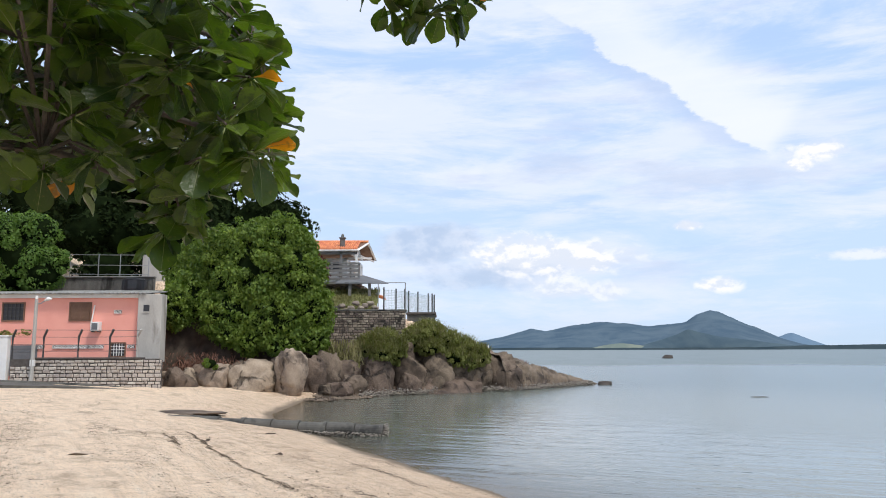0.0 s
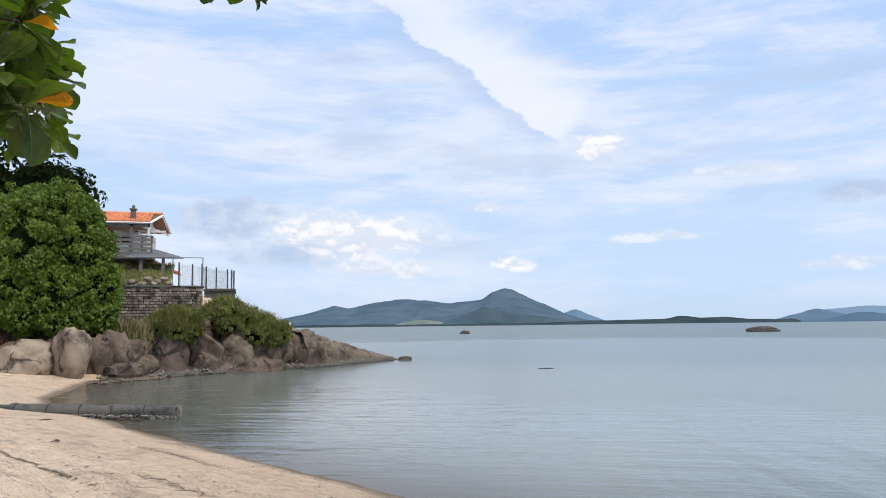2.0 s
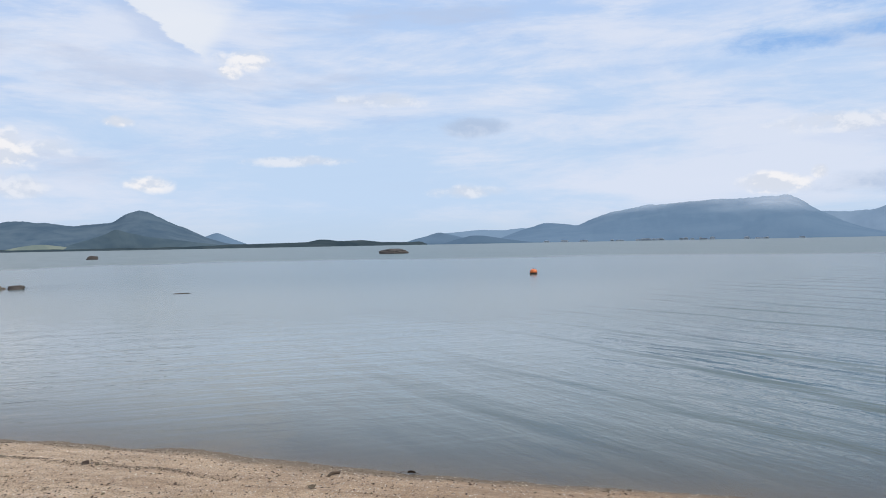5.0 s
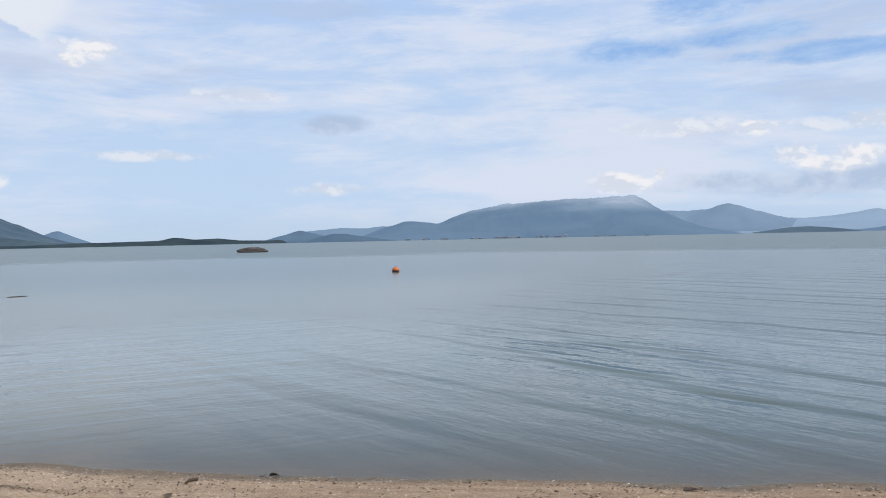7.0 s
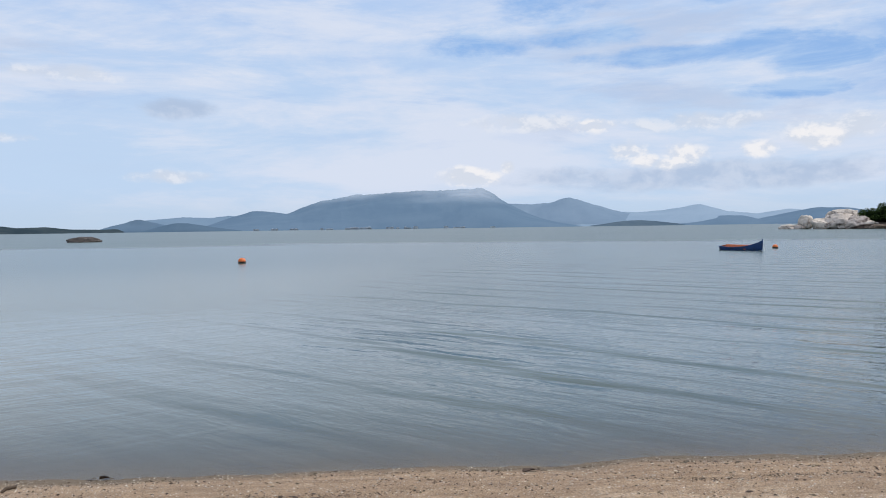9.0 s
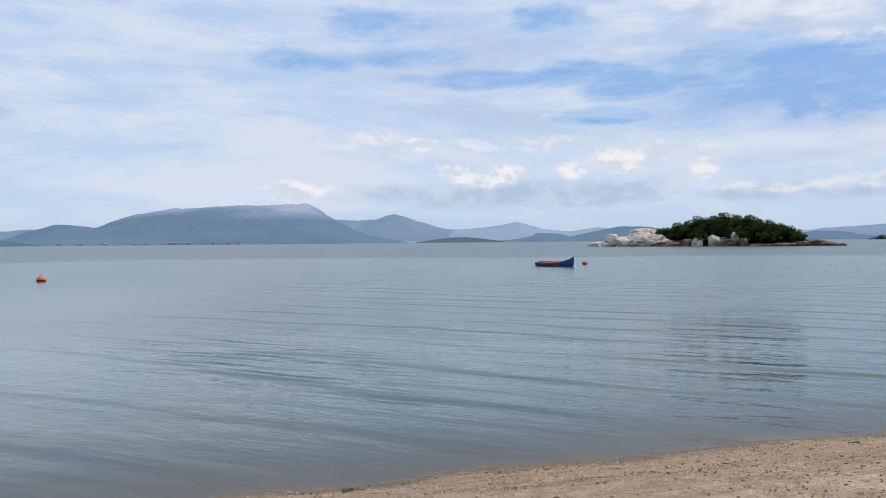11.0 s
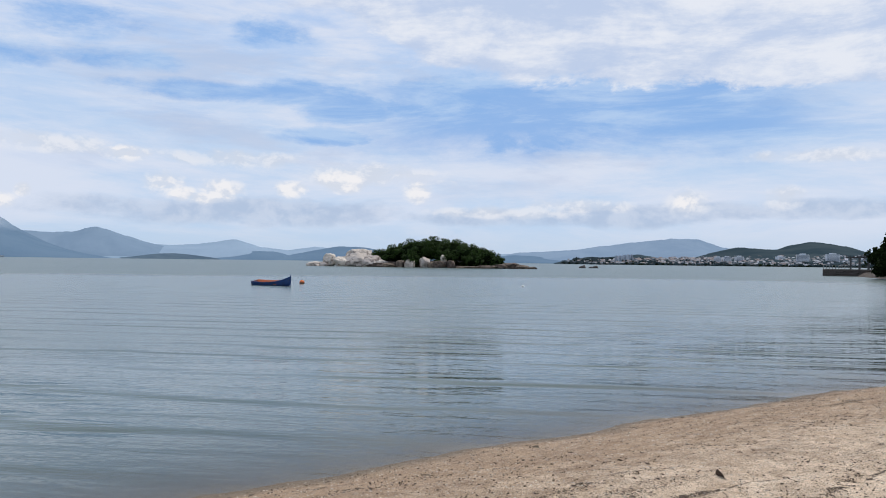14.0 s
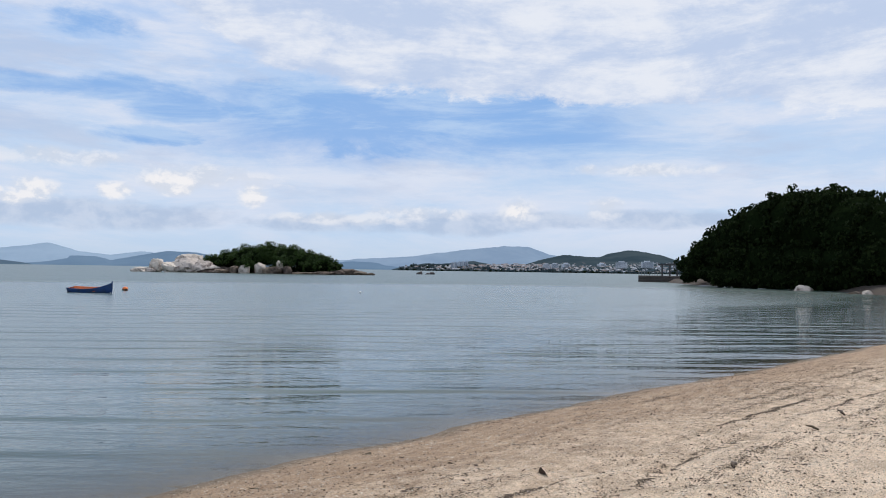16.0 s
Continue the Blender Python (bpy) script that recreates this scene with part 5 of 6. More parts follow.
for (a, b) in zip(FENCE, FENCE[1:]):
    bm = bmesh.new()
    a, b = Vector((*a, 4.65)), Vector((*b, 4.65))
    n = max(3, int((b - a).length / 0.10))
    for k in range(n + 1):
        p = a.lerp(b, k / n)
        tube(bm, [p, p + Vector((0, 0, 1.36))], 0.007, 3)
    for k in range(14):
        o = Vector((0, 0, 0.02 + k * 0.10))
        tube(bm, [a + o, b + o], 0.007, 3)
    part("netting", bm, NET, fence, "pale green wire netting")

# ---- house on the headland ----
chalet = thing("hillside_house", "white timber house with an orange tiled roof on the headland", "house")
part("wall", boxed(-9.6, -6.4, 51.2, 55.0, 6.3, 8.5), WHITE, chalet, "white rendered wall")
part("wall", boxed(-6.4, -5.75, 52.4, 55.0, 6.3, 8.4), WHITE, chalet, "white rendered wall")
roof = tagged(new("roof", None), "orange clay tile roof")
roof.parent = chalet
# gable roof: the ridge runs along the slope, the open gable end is cut slanting
RX0 = -9.9
EAVE = [(50.0, 8.93, -5.62), (52.5, 9.74, -5.14), (56.0, 8.98, -4.93)]
bm = bmesh.new()
for (ya, za, xa), (yb, zb, xb) in zip(EAVE, EAVE[1:]):
    q = [bm.verts.new(p) for p in ((RX0, ya, za - 0.10), (xa, ya, za - 0.10), (xb, yb, zb - 0.10), (RX0, yb, zb - 0.10), (RX0, ya, za - 0.02), (xa, ya, za - 0.02), (xb, yb, zb - 0.02), (RX0, yb, zb - 0.02))]
    for f in ((3, 2, 1, 0), (4, 5, 6, 7), (0, 1, 5, 4), (1, 2, 6, 5), (2, 3, 7, 6), (3, 0, 4, 7)):
        bm.faces.new([q[i] for i in f])
part("deck", bm, BROWN, roof, "brown boarded soffit")
tile = bar([(0, 0, 0), (0, 0.42, 0.148)], [0.075, 0.062], 8)
tile_me = bpy.data.meshes.new("tile")
tile.to_mesh(tile_me)
tile.free()
tile_me.materials.append(ORANGE_TILE)
for i in range(29):
    for j in range(7):
        t = new("tile", tile_me)
        t.parent = roof
        t.location = (RX0 + 0.08 + i * 0.148, 49.98 + j * 0.35, 8.93 + j * 0.124)
part("ridge_cap", bar([(RX0, 52.5, 9.78), (-5.1, 52.5, 9.78)], 0.10, 8), ORANGE_TILE, roof)
for (ya, za, xa), (yb, zb, xb) in zip(EAVE, EAVE[1:]):
    part("barge_board", bar([(xa + 0.02, ya, za - 0.08), (xb + 0.02, yb, zb - 0.08)], 0.085, 4), WHITE, roof, "white gable board")
part("eaves_board", bar([(RX0, 49.98, 8.86), (-5.6, 49.98, 8.86)], 0.06, 4), WHITE, roof, "white eaves board")
bm = bmesh.new()
q = [bm.verts.new(p) for p in ((-6.2, 50.9, 8.75), (-5.85, 52.5, 9.5), (-5.7, 55.0, 8.75), (-6.3, 50.9, 8.75), (-5.95, 52.5, 9.5), (-5.8, 55.0, 8.75))]
for f in ((0, 1, 2), (5, 4, 3), (0, 3, 4, 1), (1, 4, 5, 2), (2, 5, 3, 0)):
    bm.faces.new([q[i] for i in f])
part("gable_wall", bm, WHITE, chalet, "white boarded gable")
part("rafter", bar([(-5.75, 50.3, 8.70), (-5.0, 55.6, 8.75)], 0.06, 4), WHITE, roof)
part("tie_beam", boxed(-6.6, -4.75, 51.2, 51.32, 8.42, 8.54), WHITE, chalet)
for x in (-6.65, -5.65):
    part("post", boxed(x - 0.07, x + 0.07, 50.1, 50.24, 6.6, 8.9), TIMBER if x < -6 else WHITE, chalet)
for k in range(4):
    part("window", boxed(-9.2 + k * 0.62, -8.72 + k * 0.62, 51.14, 51.22, 7.75, 8.2), DARK, chalet)
part("beam", boxed(-9.8, -5.6, 50.1, 50.24, 8.62, 8.80), TIMBER, chalet)
chim = part("chimney", boxed(-6.80, -6.50, 50.6, 50.9, 8.9, 9.75), STAINED, chalet, "dark chimney stack")
part("cap", boxed(-6.86, -6.44, 50.54, 50.96, 9.75, 9.82), STAINED, chim)
part("cowl", bar([(-6.65, 50.75, 9.82), (-6.65, 50.75, 9.98), (-6.65, 50.75, 10.08)], [0.10, 0.10, 0.02], 8), STAINED, chim)
balcony = tagged(new("balcony", None), "grey weathered timber balcony")
balcony.parent = chalet
part("floor", boxed(-8.2, -5.35, 49.5, 51.2, 6.62, 6.76), TIMBER, balcony)
for k in range(4):
    part("rail_board", boxed(-8.2, -5.35, 49.46, 49.5, 6.86 + k * 0.27, 7.03 + k * 0.27), TIMBER, balcony)
part("hand_rail", boxed(-8.25, -5.3, 49.42, 49.54, 7.92, 7.99), TIMBER, balcony)
for x in (-8.15, -7.4, -6.65, -5.95, -5.4):
    part("baluster", boxed(x - 0.05, x + 0.05, 49.5, 49.58, 6.6, 7.95), TIMBER, balcony)
awning = tagged(new("awning", None), "thin grey sloping canopy")
awning.parent = chalet
bm = bmesh.new()
q = [bm.verts.new(p) for p in ((-6.8, 48.6, 6.62), (-3.45, 48.6, 6.62), (-5.2, 50.6, 7.28), (-6.2, 50.6, 7.28))]
q2 = [bm.verts.new(v.co - Vector((0, 0, 0.07))) for v in q]
for f in ((0, 1, 2, 3),):
    bm.faces.new([q[i] for i in f])
    bm.faces.new([q2[i] for i in reversed(f)])
for i in range(4):
    bm.faces.new((q[i], q2[i], q2[(i + 1) % 4], q[(i + 1) % 4]))
part("sheet", bm, SLATE, awning)
for x in (-4.65, -5.9):
    part("post", boxed(x - 0.09, x + 0.09, 48.75, 48.93, 4.7, 6.6), TIMBER, awning)
part("brace", bar([(-4.65, 48.8, 5.5), (-4.1, 48.8, 6.0)], 0.04, 4), TIMBER, awning)
bm = bmesh.new()
q = [bm.verts.new(p) for p in ((-5.4, 50.0, 6.35), (-3.9, 50.0, 5.9), (-3.9, 53.0, 5.9), (-5.4, 53.0, 6.35), (-5.4, 50.0, 6.25), (-3.9, 50.0, 5.8), (-3.9, 53.0, 5.8), (-5.4, 53.0, 6.25))]
for f in ((0, 1, 2, 3), (7, 6, 5, 4), (0, 4, 5, 1), (1, 5, 6, 2), (2, 6, 7, 3), (3, 7, 4, 0)):
    bm.faces.new([q[i] for i in f])
part("lower_roof", bm, ORANGE_TILE, chalet, "low orange tiled porch roof")
part("terrace_wall", boxed(-9.6, -5.2, 50.8, 54, 4.4, 6.6), STAINED, chalet)

# grassy bank between wall and house
verts, faces = [], []
for i in range(36):
    for j in range(14):
        x, t = -8.6 + i * 0.13, j / 13
        verts.append((x, 46.8 + 3.0 * t, 4.55 + 1.75 * t ** 0.8 + 0.1 * noise.noise(Vector((x, t * 3, 1)))))
for i in range(35):
    for j in range(13):
        q = i * 14 + j
        faces.append((q, q + 14, q + 15, q + 1))
tagged(mesh_object("grass_bank", verts, faces, surface("turf", (0.10, 0.12, 0.04), (0.20, 0.20, 0.07), 3, 60, 0.95, 0.6, 0.05), smooth=True), "dry green grass bank", "bank", kind="structure")


def blades(name, spots, height, material, parent, seed, lean=0.4, width=0.02):
    r = np.random.default_rng(seed)
    n = len(spots)
    a = r.uniform(0, 6.3, n)
    side = np.stack([np.cos(a), np.sin(a), np.zeros(n)], 1) * width
    h = height * r.uniform(0.5, 1.2, n)[:, None]
    bend = r.normal(0, lean, (n, 2))
    mid = spots + np.concatenate([bend * h * 0.35, h * 0.6], 1)
    tip = spots + np.concatenate([bend * h, h * (0.9 - 0.3 * np.abs(bend).max(1, keepdims=True))], 1)
    v = np.stack([spots - side, spots + side, mid + side * 0.7, mid - side * 0.7, tip], 1).reshape(-1, 3)
    i = np.arange(n)[:, None] * 5
    f = (i + np.array([0, 1, 2])).tolist() + (i + np.array([0, 2, 3])).tolist() + (i + np.array([3, 2, 4])).tolist()
    return mesh_object(name, v.tolist(), f, material, parent)


gs = g.uniform(0, 1, (2600, 2))
tagged(blades("bank_grass", np.stack([-8.6 + gs[:, 0] * 4.5, 46.8 + gs[:, 1] * 3.0, 4.55 + 1.75 * gs[:, 1] ** 0.8], 1), 0.22, DRYGRASS, None, 3), "tufts of dry grass on the bank", "grass", kind="stuff")

# ---- scrub on the headland ----
for lobes, n, seed, label in (
        ([(-4.1, 42.8, 2.4, 0.7, 0.7, 0.7), (-3.3, 43.0, 2.8, 0.9, 0.9, 0.65), (-2.6, 43.2, 2.3, 0.6, 0.7, 0.7), (-3.3, 42.2, 2.2, 0.8, 0.5, 0.5)], 9000, 31, "bright green scrub hanging over the boulders"),
        ([(-1.6, 44.9, 3.0, 0.8, 0.9, 0.7), (-0.9, 45.0, 3.3, 1.0, 1.0, 0.75), (0.1, 45.2, 2.8, 1.0, 1.0, 0.75), (1.1, 45.6, 2.4, 0.9, 0.9, 0.75), (2.0, 46.0, 2.0, 0.8, 0.8, 0.7), (0.6, 44.8, 2.0, 0.9, 0.7, 0.6), (1.5, 45.3, 1.7, 0.7, 0.6, 0.5), (-0.7, 44.4, 2.5, 0.8, 0.6, 0.5)], 18000, 32, "olive green scrub and grass crowning the rocks")):
    ob = thing("scrub", label, "bush", "headland scrub")
    leaf_cloud("leaves", lobes, int(n * 2.6), 0.065, SCRUB, ob, seed, 110, 0.20, core=0.70, droop=1.3)
    r2 = np.random.default_rng(seed)
    c = np.array(lobes)[r2.integers(0, len(lobes), 5200)]
    d = r2.normal(size=(5200, 3))
    d[:, 2] = np.abs(d[:, 2])
    d /= np.linalg.norm(d, axis=1)[:, None]
    tagged(blades("grass", c[:, :3] + d * c[:, 3:] * r2.uniform(0.8, 1.0, (5200, 1)), 0.46, SCRUB, ob, seed, 0.9, 0.011), kind="stuff")
    tagged(blades("dry_grass", (c[:, :3] + d * c[:, 3:])[:1500], 0.46, DRYGRASS, ob, seed + 5, 0.7), kind="stuff")
dead = g.uniform(0, 1, (1300, 2))
tagged(blades("dry_scrub", np.stack([2.4 + dead[:, 0] * 3.0, 47.6 + dead[:, 0] * 2.6 + dead[:, 1] * 0.9, 1.95 - dead[:, 0] * 0.65 + 0.1 * dead[:, 1]], 1), 0.40, surface("dead_stems", (0.22, 0.14, 0.12), (0.36, 0.26, 0.22), 4, 40, 0.9, 0.0), None, 12, 0.7), "dead pinkish scrub on the spur", "scrub", kind="stuff")
vines = np.clip(g.normal(0.5, 0.22, (1500, 2)), 0, 1)
tagged(blades("dry_vines", np.stack([-14.6 + vines[:, 0] * 4.4, 39.7 + 0.8 * vines[:, 1] + g.normal(0, 0.15, 1500), 0.8 + vines[:, 1] * 1.5], 1), -0.3, surface("red_stems", (0.14, 0.06, 0.04), (0.28, 0.15, 0.10), 4, 40, 0.9, 0.0), None, 13, 0.8), "tangle of dry reddish vines on the bank", "vines", kind="stuff")
tuft = thing("shrub", "small green shrub growing between boulders", "bush")
leaf_cloud("leaves", [(-11.55, 38.75, 1.75, 0.36, 0.3, 0.28)], 420, 0.15, CREEPER, tuft, 5, 14, 0.4)
tails = g.uniform(0, 1, (700, 2))
tagged(blades("hanging_grass", np.stack([-6.6 + tails[:, 0] * 2.2, 41.6 + 0.5 * tails[:, 1], 1.4 + tails[:, 1] * 1.6], 1), -0.8, DRYGRASS, None, 15, 0.4), "hanks of dry hanging grass on the slope", "grass", kind="stuff")

# ---- creeper-covered tree ----
creeper = thing("creeper_tree", "large tree wholly covered in green creeper above the boulders", "tree")
leaf_cloud("crown", [(-10.6, 42.6, 6.4, 3.4, 2.2, 3.4), (-9.3, 42.6, 8.2, 1.7, 1.6, 1.9), (-12.0, 42.8, 7.4, 2.0, 1.8, 1.9), (-13.6, 42.6, 5.3, 1.5, 1.5, 1.9), (-8.1, 42.2, 6.4, 1.7, 1.6, 2.4), (-7.1, 42.0, 4.3, 1.3, 1.3, 1.7), (-9.0, 41.2, 4.0, 2.0, 1.2, 1.9), (-11.4, 41.4, 4.2, 1.8, 1.2, 1.5), (-7.7, 41.2, 3.0, 0.9, 0.8, 1.0), (-10.2, 40.8, 2.9, 0.8, 0.6, 0.9), (-14.6, 43.4, 6.4, 1.0, 1.2, 1.3), (-8.0, 42.8, 8.0, 1.0, 1.2, 1.3), (-13.2, 43.4, 7.6, 1.6, 1.5, 1.5), (-15.0, 44.0, 6.9, 1.0, 1.0, 1.1), (-14.3, 41.2, 4.7, 0.9, 0.9, 1.3), (-8.4, 40.7, 2.7, 1.2, 0.6, 0.7), (-6.8, 41.4, 3.0, 0.8, 0.7, 0.9), (-11.2, 41.0, 3.3, 1.2, 0.7, 0.8)],
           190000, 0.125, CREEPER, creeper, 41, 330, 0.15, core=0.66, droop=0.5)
part("trunk", bar([(-10.5, 42.6, 0.6), (-10.4, 42.6, 3.5), (-10.6, 42.7, 7)], [0.5, 0.4, 0.15], 8), BARK, creeper)
red = thing("red_shrub", "dark red-leaved shrub beside the balcony", "bush")
leaf_cloud("leaves", [(-7.95, 48.6, 7.75, 0.45, 0.4, 0.75), (-7.6, 48.6, 7.2, 0.4, 0.4, 0.5)], 700, 0.20, REDLEAF, red, 6, 16, 0.4)
part("stem", bar([(-7.9, 48.7, 5.8), (-7.9, 48.6, 7.8)], [0.06, 0.03], 6), BARK, red)

# ---- trees behind the houses ----
for lobes, n, sz, mt, seed, label, trunk in (
        ([(-25.0, 43.0, 8.6, 2.6, 2.2, 1.5), (-23.0, 42.4, 7.4, 1.9, 1.8, 1.5), (-21.9, 42.0, 6.5, 1.2, 1.2, 1.0), (-24.6, 42.3, 6.4, 2.0, 1.6, 1.2), (-22.6, 42.6, 9.0, 1.3, 1.4, 1.0), (-21.4, 42.2, 7.2, 1.0, 1.0, 0.9)], 26000, 0.15, PINNATE, 51, "feathery light green tree above the pink house", (-24.6, 43.2)),
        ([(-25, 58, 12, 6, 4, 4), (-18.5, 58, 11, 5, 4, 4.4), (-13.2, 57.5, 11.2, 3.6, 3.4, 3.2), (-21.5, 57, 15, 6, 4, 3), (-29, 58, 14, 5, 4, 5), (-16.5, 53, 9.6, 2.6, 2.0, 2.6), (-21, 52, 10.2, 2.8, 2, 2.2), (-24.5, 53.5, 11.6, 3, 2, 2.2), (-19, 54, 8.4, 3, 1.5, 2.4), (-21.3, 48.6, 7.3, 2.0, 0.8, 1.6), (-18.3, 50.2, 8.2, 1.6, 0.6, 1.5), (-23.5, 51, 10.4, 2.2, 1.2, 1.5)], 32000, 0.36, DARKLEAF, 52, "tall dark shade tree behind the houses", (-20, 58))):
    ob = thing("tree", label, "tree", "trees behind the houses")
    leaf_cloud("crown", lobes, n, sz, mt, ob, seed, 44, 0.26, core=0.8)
    tx, ty = trunk
    part("trunk", bar([(tx, ty, 1.0), (tx + 0.2, ty, 5), (tx, ty, 9)], [0.45, 0.35, 0.15], 8), BARK, ob)

# ---- pink house ----
pink = thing("pink_house", "salmon pink beach house with a corrugated roof", "house")
part("wall", boxed(-24.5, -14.92, 38.0, 43.0, 0.8, 5.08), PINK, pink, "salmon painted wall with faint stains")
annex = part("annex", boxed(-14.91, -13.75, 37.75, 38.5, 1.85, 5.15, 0.03), RENDERED, pink, "bare grey rendered stair tower")
part("opening", boxed(-14.62, -14.34, 37.72, 37.78, 4.30, 4.62), DARK, annex)
part("lintel", boxed(-14.66, -14.30, 37.70, 37.76, 4.24, 4.30), RENDERED, annex)
bm = bmesh.new()
N = 150
rows_ = []
for y, zz in ((37.6, 5.20), (43.4, 5.75)):
    rows_.append([bm.verts.new((-24.7 + 10.2 * k / N, y, zz + 0.035 * math.sin(k * math.pi / 1.5))) for k in range(N + 1)])
for k in range(N):
    bm.faces.new((rows_[0][k], rows_[0][k + 1], rows_[1][k + 1], rows_[1][k]))
sheet_roof = part("roof", bm, CONCRETE, pink, "grey corrugated fibre-cement roof")
thick = sheet_roof.modifiers.new("thick", "SOLIDIFY")
thick.thickness = 0.03
part("fascia", boxed(-24.6, -14.9, 37.86, 37.97, 4.98, 5.16), WHITE, pink, "white eaves board")


def window(parent, x0, x1, z0, z1, y, kind):
    wdw = tagged(new("window", None), "dark barred window" if kind == "bars" else "closed brown louvred shutters" if kind == "shutter" else "white grille window")
    wdw.parent = parent
    f = 0.06
    for nm, b in (("frame", (x0 - f, x1 + f, z1, z1 + f)), ("frame", (x0 - f, x1 + f, z0 - f, z0)), ("frame", (x0 - f, x0, z0, z1)), ("frame", (x1, x1 + f, z0, z1))):
        part(nm, boxed(b[0], b[1], y - 0.05, y + 0.02, b[2], b[3]), BROWN, wdw)
    part("pane", boxed(x0, x1, y - 0.012, y - 0.004, z0, z1), BROWN if kind == "shutter" else DARK, wdw)
    if kind == "shutter":
        for k in range(12):
            a = z0 + 0.03 + (z1 - z0 - 0.06) * k / 12
            part("slat", boxed(x0 + 0.04, x1 - 0.04, y - 0.04, y - 0.012, a, a + 0.05), BROWN, wdw)
        part("stile", boxed((x0 + x1) / 2 - 0.03, (x0 + x1) / 2 + 0.03, y - 0.045, y - 0.012, z0, z1), BROWN, wdw)
    else:
        for k in range(1, 5):
            a = x0 + (x1 - x0) * k / 5
            part("bar", bar([(a, y - 0.03, z0), (a, y - 0.03, z1)], 0.018, 5), IRON if kind == "bars" else WHITE, wdw)
        for k in (1, 2, 3):
            a = z0 + (z1 - z0) * k / 4
            part("bar", bar([(x0, y - 0.035, a), (x1, y - 0.035, a)], 0.014, 5), IRON if kind == "bars" else WHITE, wdw)


window(pink, -21.6, -20.6, 3.90, 4.72, 38.0, "bars")
window(pink, -18.3, -17.32, 3.90, 4.72, 38.0, "shutter")
window(pink, -16.2, -15.55, 2.15, 2.75, 38.0, "grille")
bm = boxed(-21.4, -19.8, 37.93, 37.99, 1.2, 2.68)
door = part("garage_shutter", bm, SLATE, pink, "grey roller shutter")
for k in range(9):
    part("slat", boxed(-21.38, -19.82, 37.905, 37.93, 1.22 + k * 0.16, 1.36 + k * 0.16), SLATE, door)


def vent_block(parent, x, zz, s):
    """A pierced white block: frame, a cross and four dark holes."""
    bm = bmesh.new()
    for k in (-1, 1):
        tube(bm, [(x - k * s * 0.42, 37.975, zz - s * 0.42), (x + k * s * 0.42, 37.975, zz + s * 0.42)], s * 0.10, 4)
    box(bm, x - s / 2, x + s / 2, 37.95, 37.99, zz + s * 0.42, zz + s / 2)
    box(bm, x - s / 2, x + s / 2, 37.95, 37.99, zz - s / 2, zz - s * 0.42)
    box(bm, x - s / 2, x - s * 0.42, 37.95, 37.99, zz - s / 2, zz + s / 2)
    v = part("vent_block", bm, WHITE, parent, "white pierced vent block")
    part("hole", boxed(x - s / 2, x + s / 2, 37.985, 37.998, zz - s / 2, zz + s / 2), STAINED, v)


for k in range(14):
    vent_block(pink, -18.98 + k * 0.178, 2.60, 0.17)
for x in (-16.06, -15.87):
    vent_block(pink, x, 4.30, 0.17)
for x in (-15.33, -15.15):
    vent_block(pink, x, 2.61, 0.17)
for x in (-19.75, -19.55):
    vent_block(pink, x, 2.60, 0.17)
ac = thing("air_conditioner", "white outdoor air conditioner on the pink wall", "air conditioner")
part("case", boxed(-17.12, -16.72, 37.62, 37.985, 3.36, 3.80, 0.02), WHITE, ac)
part("grille", boxed(-17.06, -16.78, 37.605, 37.62, 3.42, 3.74), SLATE, ac)
for x in (-17.08, -16.78):
    part("bracket", boxed(x, x + 0.03, 37.62, 37.985, 3.30, 3.36), IRON, ac)
part("pipe", bar([(-17.2, 37.95, 3.5), (-17.25, 37.93, 3.62), (-17.1, 37.95, 4.62)], 0.03, 6), WHITE, ac)

# stone garden wall in front of the house
garden = thing("garden_wall", "low grey stone wall with dark mortar below the house", "wall")
part("core", boxed(-20.0, -13.75, 36.04, 37.9, 0.3, 2.02), MORTAR, garden)
part("core", boxed(-13.75, -13.02, 36.04, 36.2, 0.3, 1.98), MORTAR, garden)
part("coping", boxed(-19.0, -14.0, 35.97, 36.65, 2.02, 2.10, 0.02), MORTAR, garden, "black-stained coping")
r = random.Random(14)
for (a, zz, wd, h) in stone_courses(-20.0, -13.0, 2.02, 0.30, 0.17, 0.27, 15):
    if a < -18.9 and zz > 1.62:
        continue
    v, f = stone_shape(wd - r.uniform(0.015, 0.05), h - r.uniform(0.015, 0.045), r.uniform(0.03, 0.06), r)
    ob = mesh_object("stone", [(p[0], p[1], p[2]) for p in v], f, WALL_STONE, garden)
    ob.location = (a + wd / 2, 36.03, zz + h / 2 + r.uniform(-0.012, 0.012))
wire = thing("wire_fence", "bent dark fence posts with strands of wire on the wall", "fence")
POSTS = [(-20.05, 1.9), (-18.6, 2.08), (-16.98, 2.1), (-15.52, 2.1), (-14.24, 2.1)]
for i, (x, zb) in enumerate(POSTS):
    part("post", bar([(x, 36.2, zb - 0.05), (x, 36.2, 3.05), (x + 0.19, 36.1, 3.38)], 0.055, 6), IRON if i < 4 else RENDERED, wire)
for z0, z1, dx in ((3.05, 3.05, 0.0), (3.38, 3.34, 0.19), (2.7, 2.7, 0.0), (2.4, 2.4, 0)):
    part("strand", bar([(POSTS[0][0] + dx, 36.16, z0), (POSTS[2][0] + dx, 36.16, z0 - 0.02), (POSTS[4][0] + dx, 36.16, z1)], 0.009, 4), IRON, wire)
gate = thing("gate_post", "white painted gate post beside the stone wall", "post")
part("post", boxed(-20.5, -20.12, 35.9, 36.2, 0.6, 3.05, 0.02), WHITE, gate)
